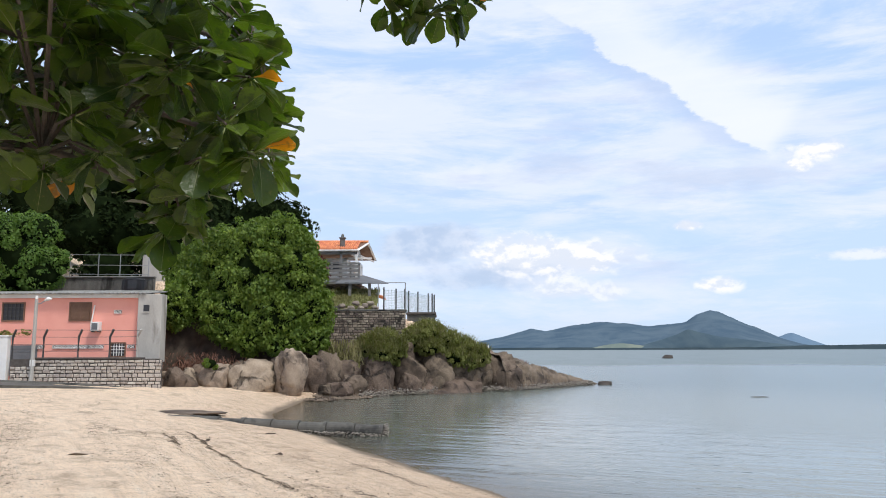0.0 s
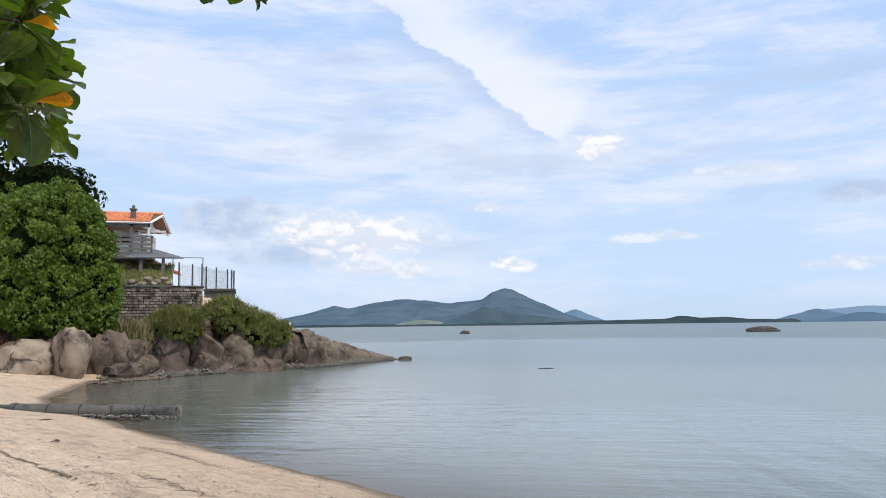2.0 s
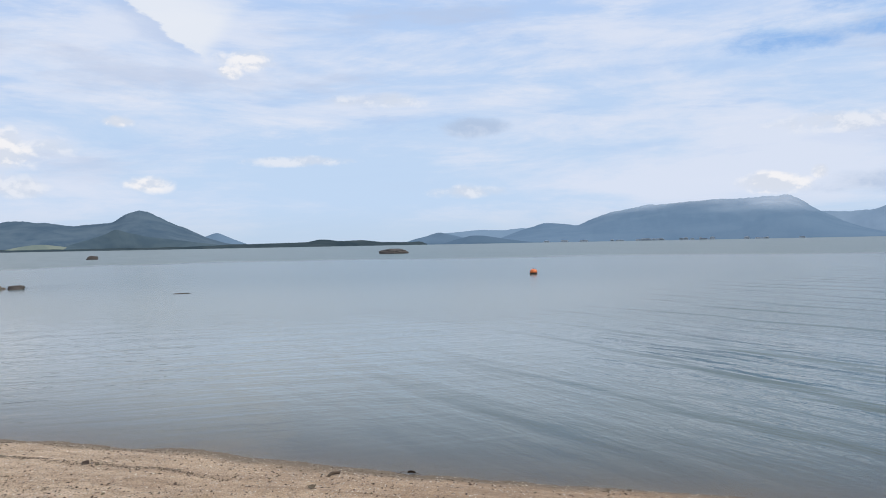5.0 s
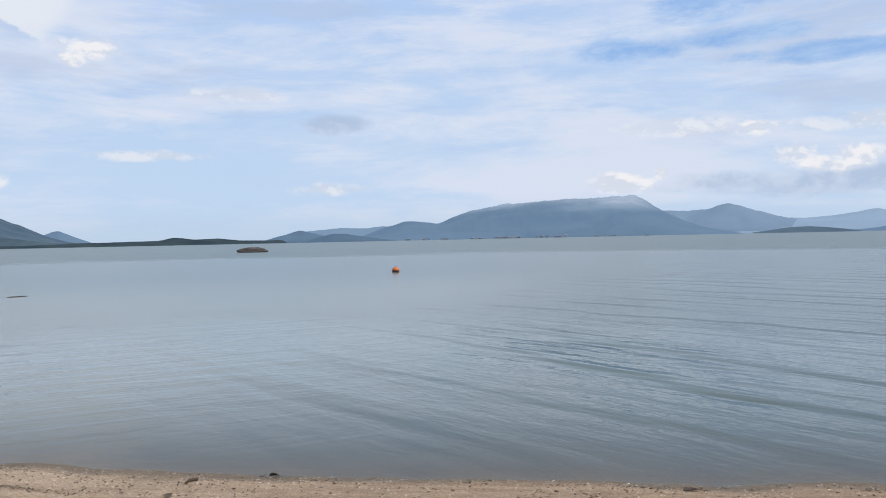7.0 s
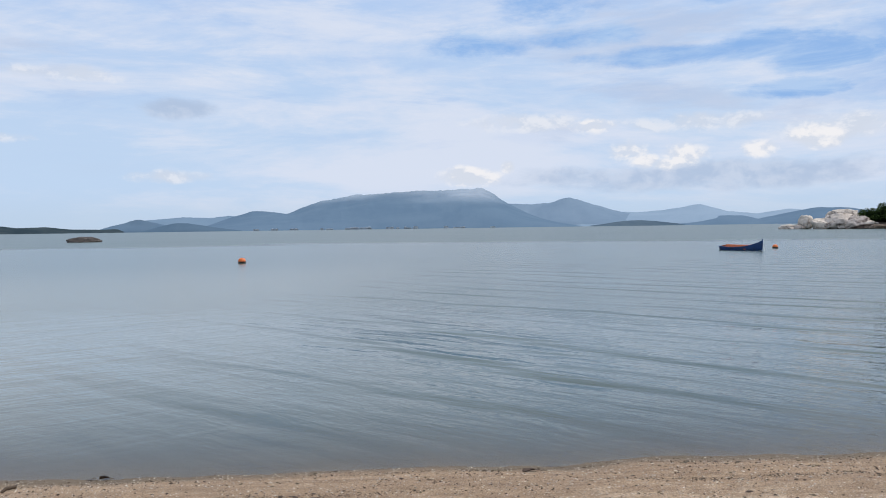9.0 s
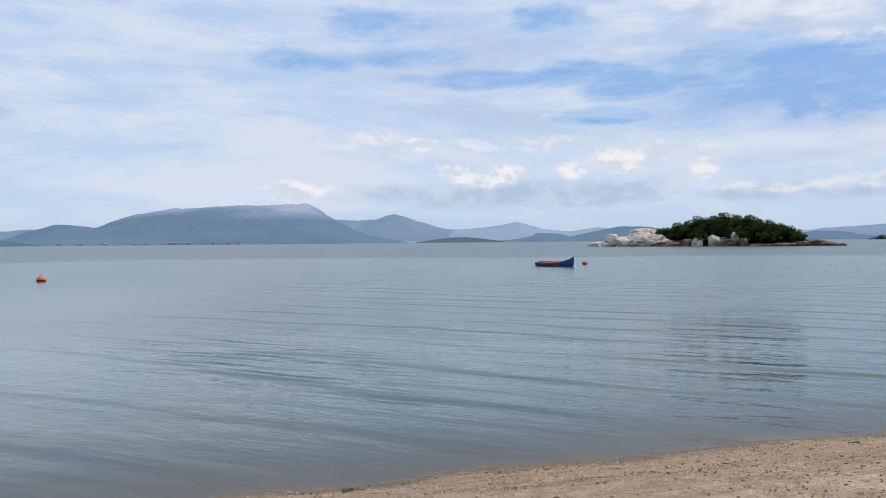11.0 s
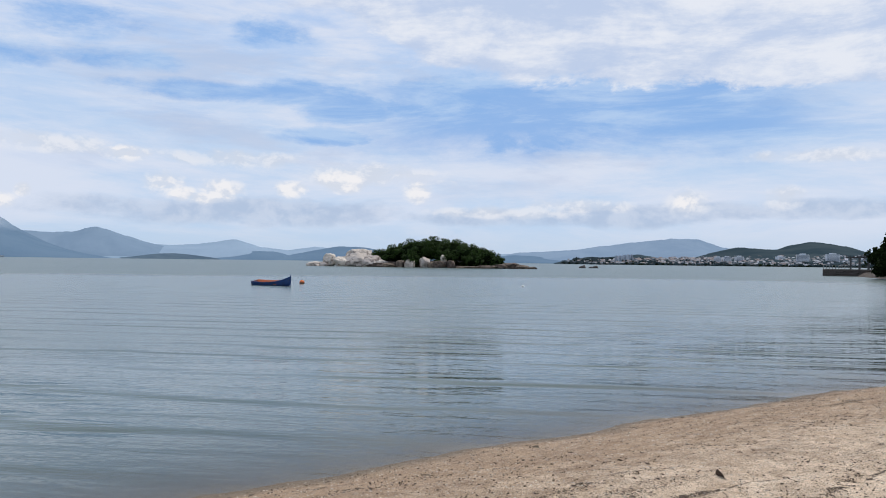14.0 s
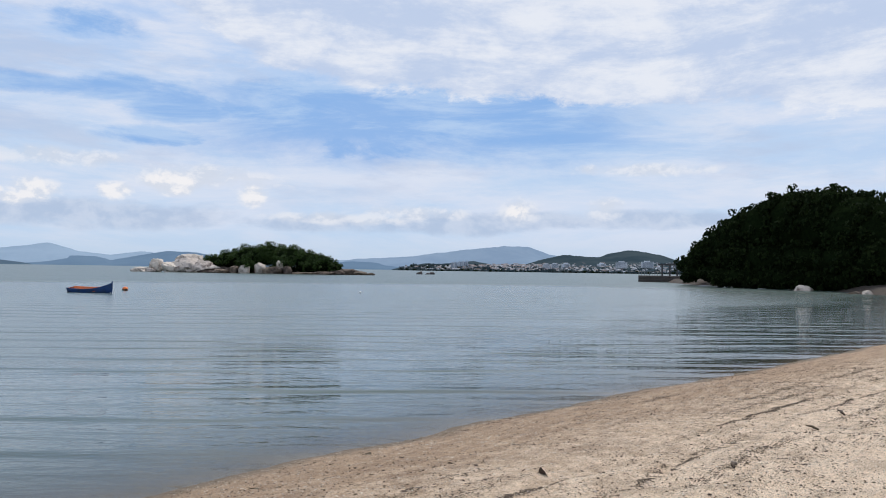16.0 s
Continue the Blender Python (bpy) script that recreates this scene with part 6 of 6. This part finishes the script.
part("cap", boxed(-20.54, -20.08, 35.86, 36.24, 3.05, 3.12, 0.02), WHITE, gate)
lamp = thing("street_lamp", "slim concrete pole with a small street lamp arm", "street lamp")
part("pole", bar([(-18.92, 35.9, 0.7), (-18.9, 35.9, 4.8)], [0.10, 0.075], 8), RENDERED, lamp)
part("arm", bar([(-18.9, 35.9, 4.55), (-18.65, 35.85, 4.6), (-18.42, 35.8, 4.75)], 0.025, 6), STEEL, lamp)
part("head", bar([(-18.46, 35.8, 4.72), (-18.3, 35.78, 4.80), (-18.14, 35.76, 4.80)], [0.05, 0.09, 0.04], 8), WHITE, lamp, "pale lamp head")
part("fitting", bar([(-18.9, 35.9, 4.8), (-18.9, 35.9, 4.95)], 0.06, 8), WHITE, lamp)
part("base", boxed(-19.0, -18.82, 35.82, 36.0, 1.7, 2.0), WHITE, lamp)
vine = thing("garden_vine", "yellow-green vine trailing over the fence", "vine")
leaf_cloud("leaves", [(-20.4, 36.2, 3.15, 0.5, 0.25, 0.16), (-19.7, 36.2, 3.25, 0.5, 0.2, 0.10), (-20.9, 36.3, 3.05, 0.4, 0.3, 0.2)], 420, 0.12, SCRUB, vine, 9, 14, 0.5, core=0)

# terrace above the pink house
terrace = thing("terrace_wall", "black-stained concrete terrace wall behind the pink house", "wall")
part("core", boxed(-26, -17.2, 45.7, 46.05, 4.4, 6.72), STAINED, terrace)
part("coping", boxed(-26, -17.15, 45.6, 46.1, 6.72, 6.80, 0.02), CONCRETE, terrace)
tf = thing("terrace_fence", "thin steel mesh fence on the terrace", "fence")
for x in (-22.3, -20.6, -19.3, -17.6):
    part("post", bar([(x, 45.9, 6.8), (x, 45.9, 8.15)], 0.03, 6), STEEL, tf)
for zz in (8.12, 7.5, 6.95):
    part("rail", bar([(-22.3, 45.9, zz), (-17.6, 45.9, zz - 0.04)], 0.018, 5), STEEL, tf)
part("shed", boxed(-18.6, -17.3, 47.5, 49.5, 6.5, 8.3), RENDERED, thing("shed", "grey rendered shed behind the terrace", "shed"))
tank = thing("water_tank", "black plastic water tank on the terrace edge", "tank")
part("body", bar([(-18.1, 45.2, 5.5), (-18.1, 45.2, 6.0), (-18.1, 45.2, 6.5)], [0.65, 0.72, 0.7], 18), DARK, tank, smooth=False)
part("lid", bar([(-18.1, 45.2, 6.5), (-18.1, 45.2, 6.6)], [0.74, 0.4], 18), DARK, tank)
old = thing("old_house", "old house with a grey tiled hip roof among trees", "house", at=(-2.4, 0, 0))
part("wall", boxed(-27, -22.6, 47.5, 52, 6.0, 7.9), WHITE, old)
bm = bmesh.new()
q = [bm.verts.new(p) for p in ((-27.5, 47.0, 7.75), (-22.0, 47.0, 7.75), (-22.0, 52.5, 7.75), (-27.5, 52.5, 7.75), (-25.5, 49.7, 9.7), (-24.0, 49.7, 9.7))]
for f in ((0, 1, 5, 4), (1, 2, 5), (2, 3, 4, 5), (3, 0, 4), (3, 2, 1, 0)):
    bm.faces.new([q[i] for i in f])
part("roof", bm, GREY_TILE, old, "grey lichened tile roof")
for k in range(18):
    x = -27.4 + k * 0.3
    top = min(1.0, (x + 27.5) / 2.0, (-22.0 - x) / 2.0)
    part("tile_row", bar([(x, 47.0, 7.80), (x, 47.0 + 2.7 * top, 7.80 + 1.95 * top)], 0.07, 6), GREY_TILE, old)

# ---- slipway and storm drain ----
slip = thing("slipway", "grey concrete slipway running down onto the sand", "ramp")
bm = bmesh.new()
q = [bm.verts.new(p) for p in ((-26, 30.5, 1.32), (-15.5, 33.6, 0.86), (-12.2, 34.8, 0.60), (-12.6, 35.5, 0.60), (-16, 35.6, 0.92), (-26, 35.6, 1.36))]
bm.faces.new(q)
ex = bmesh.ops.extrude_face_region(bm, geom=bm.faces[:])
for v in [k for k in ex["geom"] if isinstance(k, bmesh.types.BMVert)]:
    v.co.z -= 0.5
part("slab", bm, DRAIN, slip)
pipe = thing("drain_pipe", "row of weathered concrete drain pipes across the sand", "pipe")
PA, PB = Vector((-8.3, 23.75, 0.30)), Vector((-1.65, 22.35, 0.10))
for k in range(8):
    a, b = PA.lerp(PB, k / 8), PA.lerp(PB, (k + 0.975) / 8)
    dz = 0.02 * math.sin(k * 2.3)
    seg_ = part("segment", bar([a + Vector((0, 0, dz)), a.lerp(b, 0.9) + Vector((0, 0, dz)), a.lerp(b, 0.9), b], [0.19, 0.19, 0.215, 0.215], 18), DRAIN, pipe)
sp = g.uniform(0, 1, (700, 2))
spots = np.array([list(PA.lerp(PB, 0.6 + 0.4 * t)) for t in sp[:, 0]]) + np.stack([g.normal(0, 0.06, 700), -0.19 + g.normal(0, 0.05, 700), -0.14 + g.uniform(-0.04, 0.10, 700)], 1)
tagged(grit("barnacle_crust", spots, g.uniform(0.015, 0.05, 700), SHELLS, pipe, 6), kind="stuff")
spots = np.array([list(PA.lerp(PB, 1.0)) for t in range(160)]) + np.stack([g.normal(0.02, 0.04, 160), g.normal(-0.05, 0.12, 160), g.normal(-0.02, 0.12, 160)], 1)
tagged(grit("barnacle_crust", spots, g.uniform(0.015, 0.05, 160), SHELLS, pipe, 7), kind="stuff")

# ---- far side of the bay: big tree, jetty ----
# dark earth strip over the pale sand, the tree's shade put into colour
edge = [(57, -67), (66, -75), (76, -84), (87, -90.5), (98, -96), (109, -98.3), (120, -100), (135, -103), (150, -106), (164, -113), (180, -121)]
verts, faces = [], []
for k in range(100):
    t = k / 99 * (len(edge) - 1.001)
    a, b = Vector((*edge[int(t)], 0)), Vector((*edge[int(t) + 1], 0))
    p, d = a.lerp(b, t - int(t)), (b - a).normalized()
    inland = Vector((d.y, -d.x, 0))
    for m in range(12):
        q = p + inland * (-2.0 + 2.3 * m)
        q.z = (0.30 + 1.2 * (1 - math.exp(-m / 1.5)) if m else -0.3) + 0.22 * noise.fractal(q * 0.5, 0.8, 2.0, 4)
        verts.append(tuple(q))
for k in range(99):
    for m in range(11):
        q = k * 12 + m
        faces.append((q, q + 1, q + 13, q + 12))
tagged(mesh_object("muddy_bank", verts, faces, EARTH, smooth=True), "dark bank with the great tree's shade in its colour", "bank", kind="structure")
boulder("boulder", (*on_bearing(132.35, 131), -0.1), (1.35, 1.0, 0.95), 801, PALE_ROCK, "pale rounded boulder at the water's edge", turn=40)
boulder("boulder", (*on_bearing(136.1, 118), 0.0), (0.8, 0.6, 0.5), 802, PALE_ROCK, "low pale boulder at the water's edge", turn=80)
boulder("boulder", (*on_bearing(135.4, 119), 0.0), (1.0, 0.6, 0.4), 803, ROCK, "low brown boulder at the water's edge", turn=10)
great = thing("great_tree", "huge dark spreading tree at the water's edge", "tree")
GT = []
for deg, dist, zz, rr, rz in ((125.3, 176, 4.2, 4.0, 2.6), (126.4, 168, 6.4, 4.4, 3.4), (127.6, 160, 8.0, 5.0, 4.8), (128.8, 154, 9.0, 5.8, 6.0), (130.4, 150, 10.0, 6.6, 6.8), (132.2, 146, 10.6, 6.8, 7.2), (134.0, 142, 10.6, 6.8, 7.0), (135.8, 138, 9.4, 6.8, 6.6), (137.6, 134, 8.4, 6.6, 6.4), (140, 130, 8, 7, 7), (143, 128, 8, 8, 7),
                              (128.6, 150, 4.8, 5.4, 4.0), (130.6, 146, 4.6, 5.8, 4.2), (132.8, 141, 4.5, 5.8, 4.2), (135.2, 136, 4.4, 5.8, 4.0), (137.6, 130, 4.2, 5.8, 3.8)):
    GT.append((*on_bearing(deg, dist), zz, rr, rr, rz))
for k in range(12):
    GT.append((*on_bearing(127.2 + k * 1.0, 148 - k * 1.9), 1.8, 3.0, 2.4, 2.0))
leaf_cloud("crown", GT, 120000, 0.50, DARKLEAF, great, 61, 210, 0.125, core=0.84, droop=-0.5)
for deg, dist in ((131, 150), (134, 144), (129, 158)):
    x, y = on_bearing(deg, dist)
    part("trunk", bar([(x, y, 0), (x + 0.5, y, 4), (x, y + 0.4, 9)], [0.7, 0.55, 0.2], 8), BARK, great)
shrubs = thing("shrub", "olive shrubs beside the jetty", "bush")
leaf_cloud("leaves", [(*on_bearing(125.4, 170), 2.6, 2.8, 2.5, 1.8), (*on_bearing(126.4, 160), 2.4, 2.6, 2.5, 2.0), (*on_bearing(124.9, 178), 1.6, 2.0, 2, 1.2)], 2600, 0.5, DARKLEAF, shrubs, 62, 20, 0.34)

jetty = thing("jetty", "old stone jetty with a dark timber pergola", "jetty", at=(*on_bearing(123.35, 222), 0), turn=-123)
part("quay", boxed(-7, 12, -2.2, 3, -0.6, 1.75, 0.1), MORTAR, jetty, "dark stone quay")
r = random.Random(3)
for (a, zz, wd, h) in stone_courses(-7, 12, 1.7, 0.0, 0.42, 0.9, 21):
    v, f = stone_shape(wd - 0.06, h - 0.06, 0.08, r)
    ob = mesh_object("stone", v, f, BAY_ROCK, jetty)
    ob.location = (a + wd / 2, -2.23, zz + h / 2)
for k in range(4):
    part("pergola_post", boxed(-0.9 + k * 2.0, -0.45 + k * 2.0, -1.6, -1.2, 1.75, 4.6), IRON, jetty)
    part("pergola_post", boxed(-0.9 + k * 2.0, -0.45 + k * 2.0, 1.6, 2.0, 1.75, 4.6), IRON, jetty)
for y in (-1.5, 1.7):
    part("pergola_beam", boxed(-1.8, 6.6, y, y + 0.25, 4.6, 4.95), IRON, jetty)
for k in range(11):
    part("pergola_slat", boxed(-1.7 + k * 0.8, -1.45 + k * 0.8, -2.0, 2.4, 4.95, 5.2), IRON, jetty)
for k in range(9):
    part("baluster", boxed(-6.9 + k * 0.7, -6.75 + k * 0.7, -2.1, -1.95, 1.75, 2.75), CONCRETE, jetty)
part("hand_rail", boxed(-7, -1.0, -2.15, -1.9, 2.7, 2.85), CONCRETE, jetty)


# ---- sea-almond tree over the beach ----
def almond_leaf(seed):
    """A broad leaf, widest near its blunt tip, folded along the midrib and curling down."""
    r = random.Random(seed)
    prof = [(0.0, 0.008), (0.12, 0.012), (0.22, 0.055), (0.40, 0.17), (0.60, 0.27), (0.78, 0.30), (0.90, 0.235), (0.97, 0.12), (1.0, 0.02)]
    fold, curl, wave = r.uniform(0.15, 0.45), r.uniform(0.1, 0.4), r.uniform(0, 6)
    v, f = [], []
    for i, (u, hw) in enumerate(prof):
        zc = -curl * u * u * 0.5
        rib = min(0.5, 0.007 * (1.2 - u) / max(hw, 0.008))
        for k in (-1, -0.55, -rib, rib, 0.55, 1):
            v.append((u, k * hw, zc + abs(k) * hw * fold + 0.032 * math.sin(wave + u * 11 + k * 2) * abs(k)))
    for i in range(len(prof) - 1):
        for k in range(5):
            q = i * 6 + k
            f.append((q, q + 1, q + 7, q + 6))
    return v, f


LEAVES = [almond_leaf(k) for k in range(5)]
leaf_meshes = []
for v, f in LEAVES:
    me = bpy.data.meshes.new("leaf")
    me.from_pydata(v, [], f)
    me.materials.append(ALMOND)
    me.materials.append(VEIN)
    me.shade_smooth()
    me.polygons.foreach_set("material_index", [1 if k % 5 == 2 else 0 for k in range(len(f))])
    leaf_meshes.append(me)
almond = thing("almond_tree", "sea-almond tree with big glossy leaves hanging over the beach", "tree")
TR = Vector((-6.3, 2.6, ground_at(-6.3, 2.6)))
part("trunk", bar([TR - Vector((0, 0, 0.2)), TR + Vector((0.1, 0.1, 1.5)), TR + Vector((0.3, 0.5, 3.0)), TR + Vector((0.5, 0.8, 4.4)), TR + Vector((0.6, 1.0, 6.0))], [0.30, 0.24, 0.20, 0.15, 0.08], 12), BARK, almond, smooth=True)
rnd = random.Random(71)


def spot_at(deg, el, dist):
    """A place by bearing to the left, height angle and distance from where one stands on the beach."""
    a, e = radians(deg), radians(el)
    return Vector((-math.sin(a) * math.cos(e) * dist, math.cos(a) * math.cos(e) * dist, 2.4 + math.sin(e) * dist))


limbs = []
for (deg, el, dist, split) in ((13, 14.5, 5.2, 3.2), (14, 21, 5.6, 4.0), (20, 11, 4.6, 3.0), (21, 18, 4.6, 3.6), (28, 13, 4.4, 3.0), (28, 22, 5.0, 4.0), (34, 17, 4.6, 3.4), (2, 27.5, 4.8, 5.0), (20, 33, 5.2, 4.8), (35, 35, 5, 5), (10, 42, 4.8, 5.6), (50, 30, 5, 5), (30, 50, 4.6, 6)):
    tip = spot_at(deg, el, dist)
    a = TR + Vector((0.3, 0.5, split - 0.2))
    mid = a.lerp(tip, 0.5) + Vector((0, 0, 0.30))
    pts = [a, a.lerp(mid, 0.5) + Vector((0, 0, 0.12)), mid, mid.lerp(tip, 0.55) + Vector((0, 0, 0.12)), tip]
    limbs.append(pts)
    part("limb", bar(pts, [0.085, 0.065, 0.045, 0.028, 0.012], 8), BARK, almond, smooth=True)


def inside_mass(deg, el):
    """The outline of the hanging foliage."""
    if el < 24.5:
        right = 12.7 if el > 16 else 11.3 if el > 11.2 else 11.3 + (11.2 - el) * 3.0
        low = 10.6 if deg < 17 else 9.0 if deg < 19.5 else 10.6 if deg < 24 else 10.3
        return deg > right and el > low and deg < 40
    return deg > 15.5 + (el - 24.5) * 0.2


rosettes = []
tries = 0
while len(rosettes) < 330 and tries < 20000:
    tries += 1
    deg, el, dist = rnd.uniform(10.5, 40), rnd.uniform(7, 27), rnd.uniform(3.7, 7.6)
    if inside_mass(deg, el) and inside_mass(deg - 1.2, el - 1.2):
        rosettes.append(spot_at(deg, el, dist))
for deg, el, dist in ((12.4, 12.6, 5.0), (13.0, 14.0, 4.9), (13.6, 17, 5.4), (13.0, 18.3, 5.6), (14.2, 20.5, 5.9), (13.6, 22.6, 6.4), (16.5, 24.5, 5.8), (20.0, 8.4, 4.3), (19.0, 9.6, 4.4), (18.0, 11.0, 4.5), (4.3, 25.3, 4.7), (3.0, 24.6, 4.8), (1.4, 24.2, 4.7), (0.0, 24.9, 4.8), (-1.6, 25.6, 4.8), (-4.2, 26.4, 5.0), (2.2, 26, 4.6), (-3, 27, 4.9), (0.8, 26.4, 4.5), (5.2, 26.6, 4.6), (3.4, 27.4, 4.5), (-0.6, 27.2, 4.6)):
    rosettes.append(spot_at(deg, el, dist))
# unseen foliage overhead, added to shade the hanging mass below
for k in range(430):
    deg, el, dist = rnd.uniform(14, 85), rnd.uniform(27.5, 78), rnd.uniform(2.8, 6.0)
    rosettes.append(spot_at(deg, el, dist))
allpts = [p for l in limbs for p in l]
placed = []
twigs = bmesh.new()
for c in rosettes:
    near = min(allpts, key=lambda p: (p - c).length)
    if (near - c).length < 2.6:
        tube(twigs, [near, near.lerp(c, 0.5) + Vector((0, 0, 0.06)), c], [0.012, 0.009, 0.006], 4)
    axis = Vector((rnd.gauss(0, 0.35), rnd.gauss(0, 0.35), 1)).normalized()
    q = axis.to_track_quat("Z", "X")
    for k in range(rnd.randint(7, 11)):
        a = k * 2.4 + rnd.uniform(-0.3, 0.3)
        droop = rnd.uniform(-0.9, 0.5)
        d = q @ Vector((math.cos(a) * math.cos(droop), math.sin(a) * math.cos(droop), math.sin(droop)))
        m = d.to_track_quat("X", "Z").to_matrix().to_4x4()
        m = Matrix.Translation(c + d * 0.02) @ m @ Matrix.Rotation(rnd.uniform(-0.6, 0.6), 4, "X") @ Matrix.Scale(rnd.choice([rnd.uniform(0.13, 0.20), rnd.uniform(0.17, 0.28)]), 4)
        placed.append((m, rnd.randrange(5)))
tagged(part("twigwork", twigs, BARK, almond), kind="stuff")
close = [i for i, (m, k) in enumerate(placed) if m.translation.z < 4.6 and m.translation.x > -3.2][:290]
for i in close:
    m, k = placed[i]
    ob = new("leaf", leaf_meshes[k])
    ob.parent = almond
    ob.matrix_basis = m
chosen = set(close)
verts, faces = [], []
for i, (m, k) in enumerate(placed):
    if i in chosen:
        continue
    v, f = LEAVES[k]
    n0 = len(verts)
    verts += [tuple(m @ Vector(p)) for p in v]
    faces += [tuple(q + n0 for q in t) for t in f]
rest = tagged(mesh_object("leaves", verts, faces, ALMOND, almond, smooth=True), kind="stuff")
rest.data.materials.append(VEIN)
rest.data.polygons.foreach_set("material_index", [1 if k % 5 == 2 else 0 for k in range(len(faces))])

# ---- wrack, grit and litter on the sand ----
g = np.random.default_rng(91)


def strewn(n, x0, x1, y0, y1, keep):
    p = g.uniform([x0, y0], [x1, y1], (n, 2))
    s = shore_distance(p[:, 0], p[:, 1])
    p = p[g.uniform(0, 1, n) < keep(p[:, 0], p[:, 1], s)]
    return np.concatenate([p, ground_height(p[:, 0], p[:, 1])[:, None] + 0.004], 1)


def along_shore(n, mid, spread, y0=-15.0, y1=30.0):
    """Spots in a strand that keeps its distance from the water's edge."""
    seg = [(a, b) for a, b in zip(SHORE, SHORE[1:]) if y0 < b[1] and a[1] < y1 + 6]
    length = np.array([math.hypot(b[0] - a[0], b[1] - a[1]) for a, b in seg])
    k = g.choice(len(seg), n, p=length / length.sum())
    a, b = np.array([q[0] for q in seg], float)[k], np.array([q[1] for q in seg], float)[k]
    p = a + (b - a) * g.uniform(0, 1, n)[:, None]
    d = (b - a) / np.linalg.norm(b - a, axis=1)[:, None]
    inland = np.stack([d[:, 1], -d[:, 0]], 1)
    off = mid + g.normal(0, spread, n) + 0.12 * ripple(p[:, 0], p[:, 1], 0.35, 3.0) + 0.05 * ripple(p[:, 0], p[:, 1], 2.7, 2.0)
    keep = g.uniform(0, 1, n) < np.clip(0.5 + 0.9 * ripple(p[:, 0], p[:, 1], 0.8, mid), 0.06, 1)
    p = (p + inland * off[:, None])[keep]
    return np.concatenate([p, ground_height(p[:, 0], p[:, 1])[:, None] + 0.004], 1)


p = np.concatenate([along_shore(n, mid, sp_, -15, top) for n, mid, sp_, top in ((5000, 0.40, 0.06, 12), (7000, 2.4, 0.25, 12), (42000, 3.75, 0.035, 16), (42000, 4.35, 0.040, 16), (12000, 4.0, 0.3, 16), (13000, 1.35, 0.05, 12), (15000, 2.9, 0.06, 14), (16000, 3.35, 0.10, 14), (16000, 4.85, 0.06, 16), (12000, 5.3, 0.12, 16), (18000, 5.75, 0.14, 26), (34000, 7.4, 0.28, 26), (9000, 9.5, 0.8, 30), (34000, 12.4, 0.5, 30), (9000, 12.6, 1.6, 30))] + [strewn(260000, -16, 17, -14, 32, lambda x, y, s: np.where(s > 0.3, 0.12, 0.0))])
tagged(grit("wrack", p, g.uniform(0.003, 0.012, len(p)) * np.where(g.uniform(0, 1, len(p)) < 0.03, 2.4, 1.0), WRACK, None, 21, 0.35), "strands of dark dry wrack and leaf litter", "wrack", kind="stuff")
p = strewn(110000, 1, 15, -11, 12, lambda x, y, s: np.where((s > 0.05) & (s < 6), 0.75, 0.0))
tagged(grit("shell_grit", p, g.uniform(0.003, 0.010, len(p)), SHELLGRIT, None, 22, 0.5), "fine shell grit on the damp sand", "grit", kind="stuff")
p = strewn(110000, 1, 17, -16, 13, lambda x, y, s: np.where((s > 0.1) & (s < 7), 0.46 * (0.4 + 0.6 * (ripple(x, y, 1.9, 2.0) > 0)), 0.0))
tagged(grit("pebbles", p, g.uniform(0.004, 0.016, len(p)), WRACK, None, 23, 0.6), "scattered dark pebbles on the sand", "pebbles", kind="stuff")
tufts = strewn(2500, -16, -7, 14, 31, lambda x, y, s: np.where(s > 9, np.clip(ripple(x, y, 0.9, 2.0) - 0.55, 0, 1), 0))
tagged(blades("beach_grass", tufts, 0.14, DRYGRASS, None, 31, 0.7, 0.012), "thin tufts of dry grass on the upper beach", "grass", kind="stuff")
DEADLEAF = surface("dead_leaf", (0.045, 0.03, 0.02), (0.13, 0.085, 0.05), 6, 60, 0.8, 0.2, 0.004, each=0.5)
for i, (x, y, s, tilt) in enumerate([(6.68, -3.36, 0.16, 60), (7.94, -0.92, 0.14, 10), (6.84, 2.47, 0.17, 8), (5.0, 6.25, 0.13, 20), (3.61, 5.82, 0.12, 15), (10.1, -5.16, 0.11, 40), (7.85, -2.87, 0.10, 25), (5.04, 6.04, 0.14, 30), (7.7, 1.3, 0.15, 20), (9.4, -2.2, 0.11, 15), (-5.1, 16.9, 0.2, 20), (-3.2, 15.0, 0.16, 25), (-2.1, 13.1, 0.14, 15), (0.6, 9.6, 0.13, 20), (1.6, 8.4, 0.15, 20), (2.4, 8.2, 0.13, 30)]):
    v, f = LEAVES[i % 5]
    ob = mesh_object("fallen_leaf", v, f, DEADLEAF, None, smooth=True)
    ob.matrix_basis = pose(x, y, ground_at(x, y) + 0.012, tilt, -8, i * 67) @ Matrix.Scale(s, 4)
    tagged(ob, "curled dead brown leaf on the sand", "leaf", "fallen leaves")
for i, (x, y, L, turn) in enumerate([(8.3, -8.3, 0.34, -35), (7.5, -7.1, 0.22, -15), (4.2, 6.3, 0.2, 15), (-4.4, 20.1, 0.3, 30), (-6.0, 13.0, 0.3, 10), (6.2, -5.0, 0.2, -40)]):
    zz = ground_at(x, y)
    ob = part("driftwood", bar([(-L / 2, 0, 0.02), (-L / 6, 0.02, 0.03), (L / 5, -0.01, 0.025), (L / 2, 0.03, 0.02)], [0.010, 0.017, 0.015, 0.007], 7), DEADLEAF, None, smooth=True)
    ob.matrix_basis = pose(x, y, zz, 0, 0, turn)
    tagged(ob, "short weathered stick on the sand", "driftwood", "driftwood")
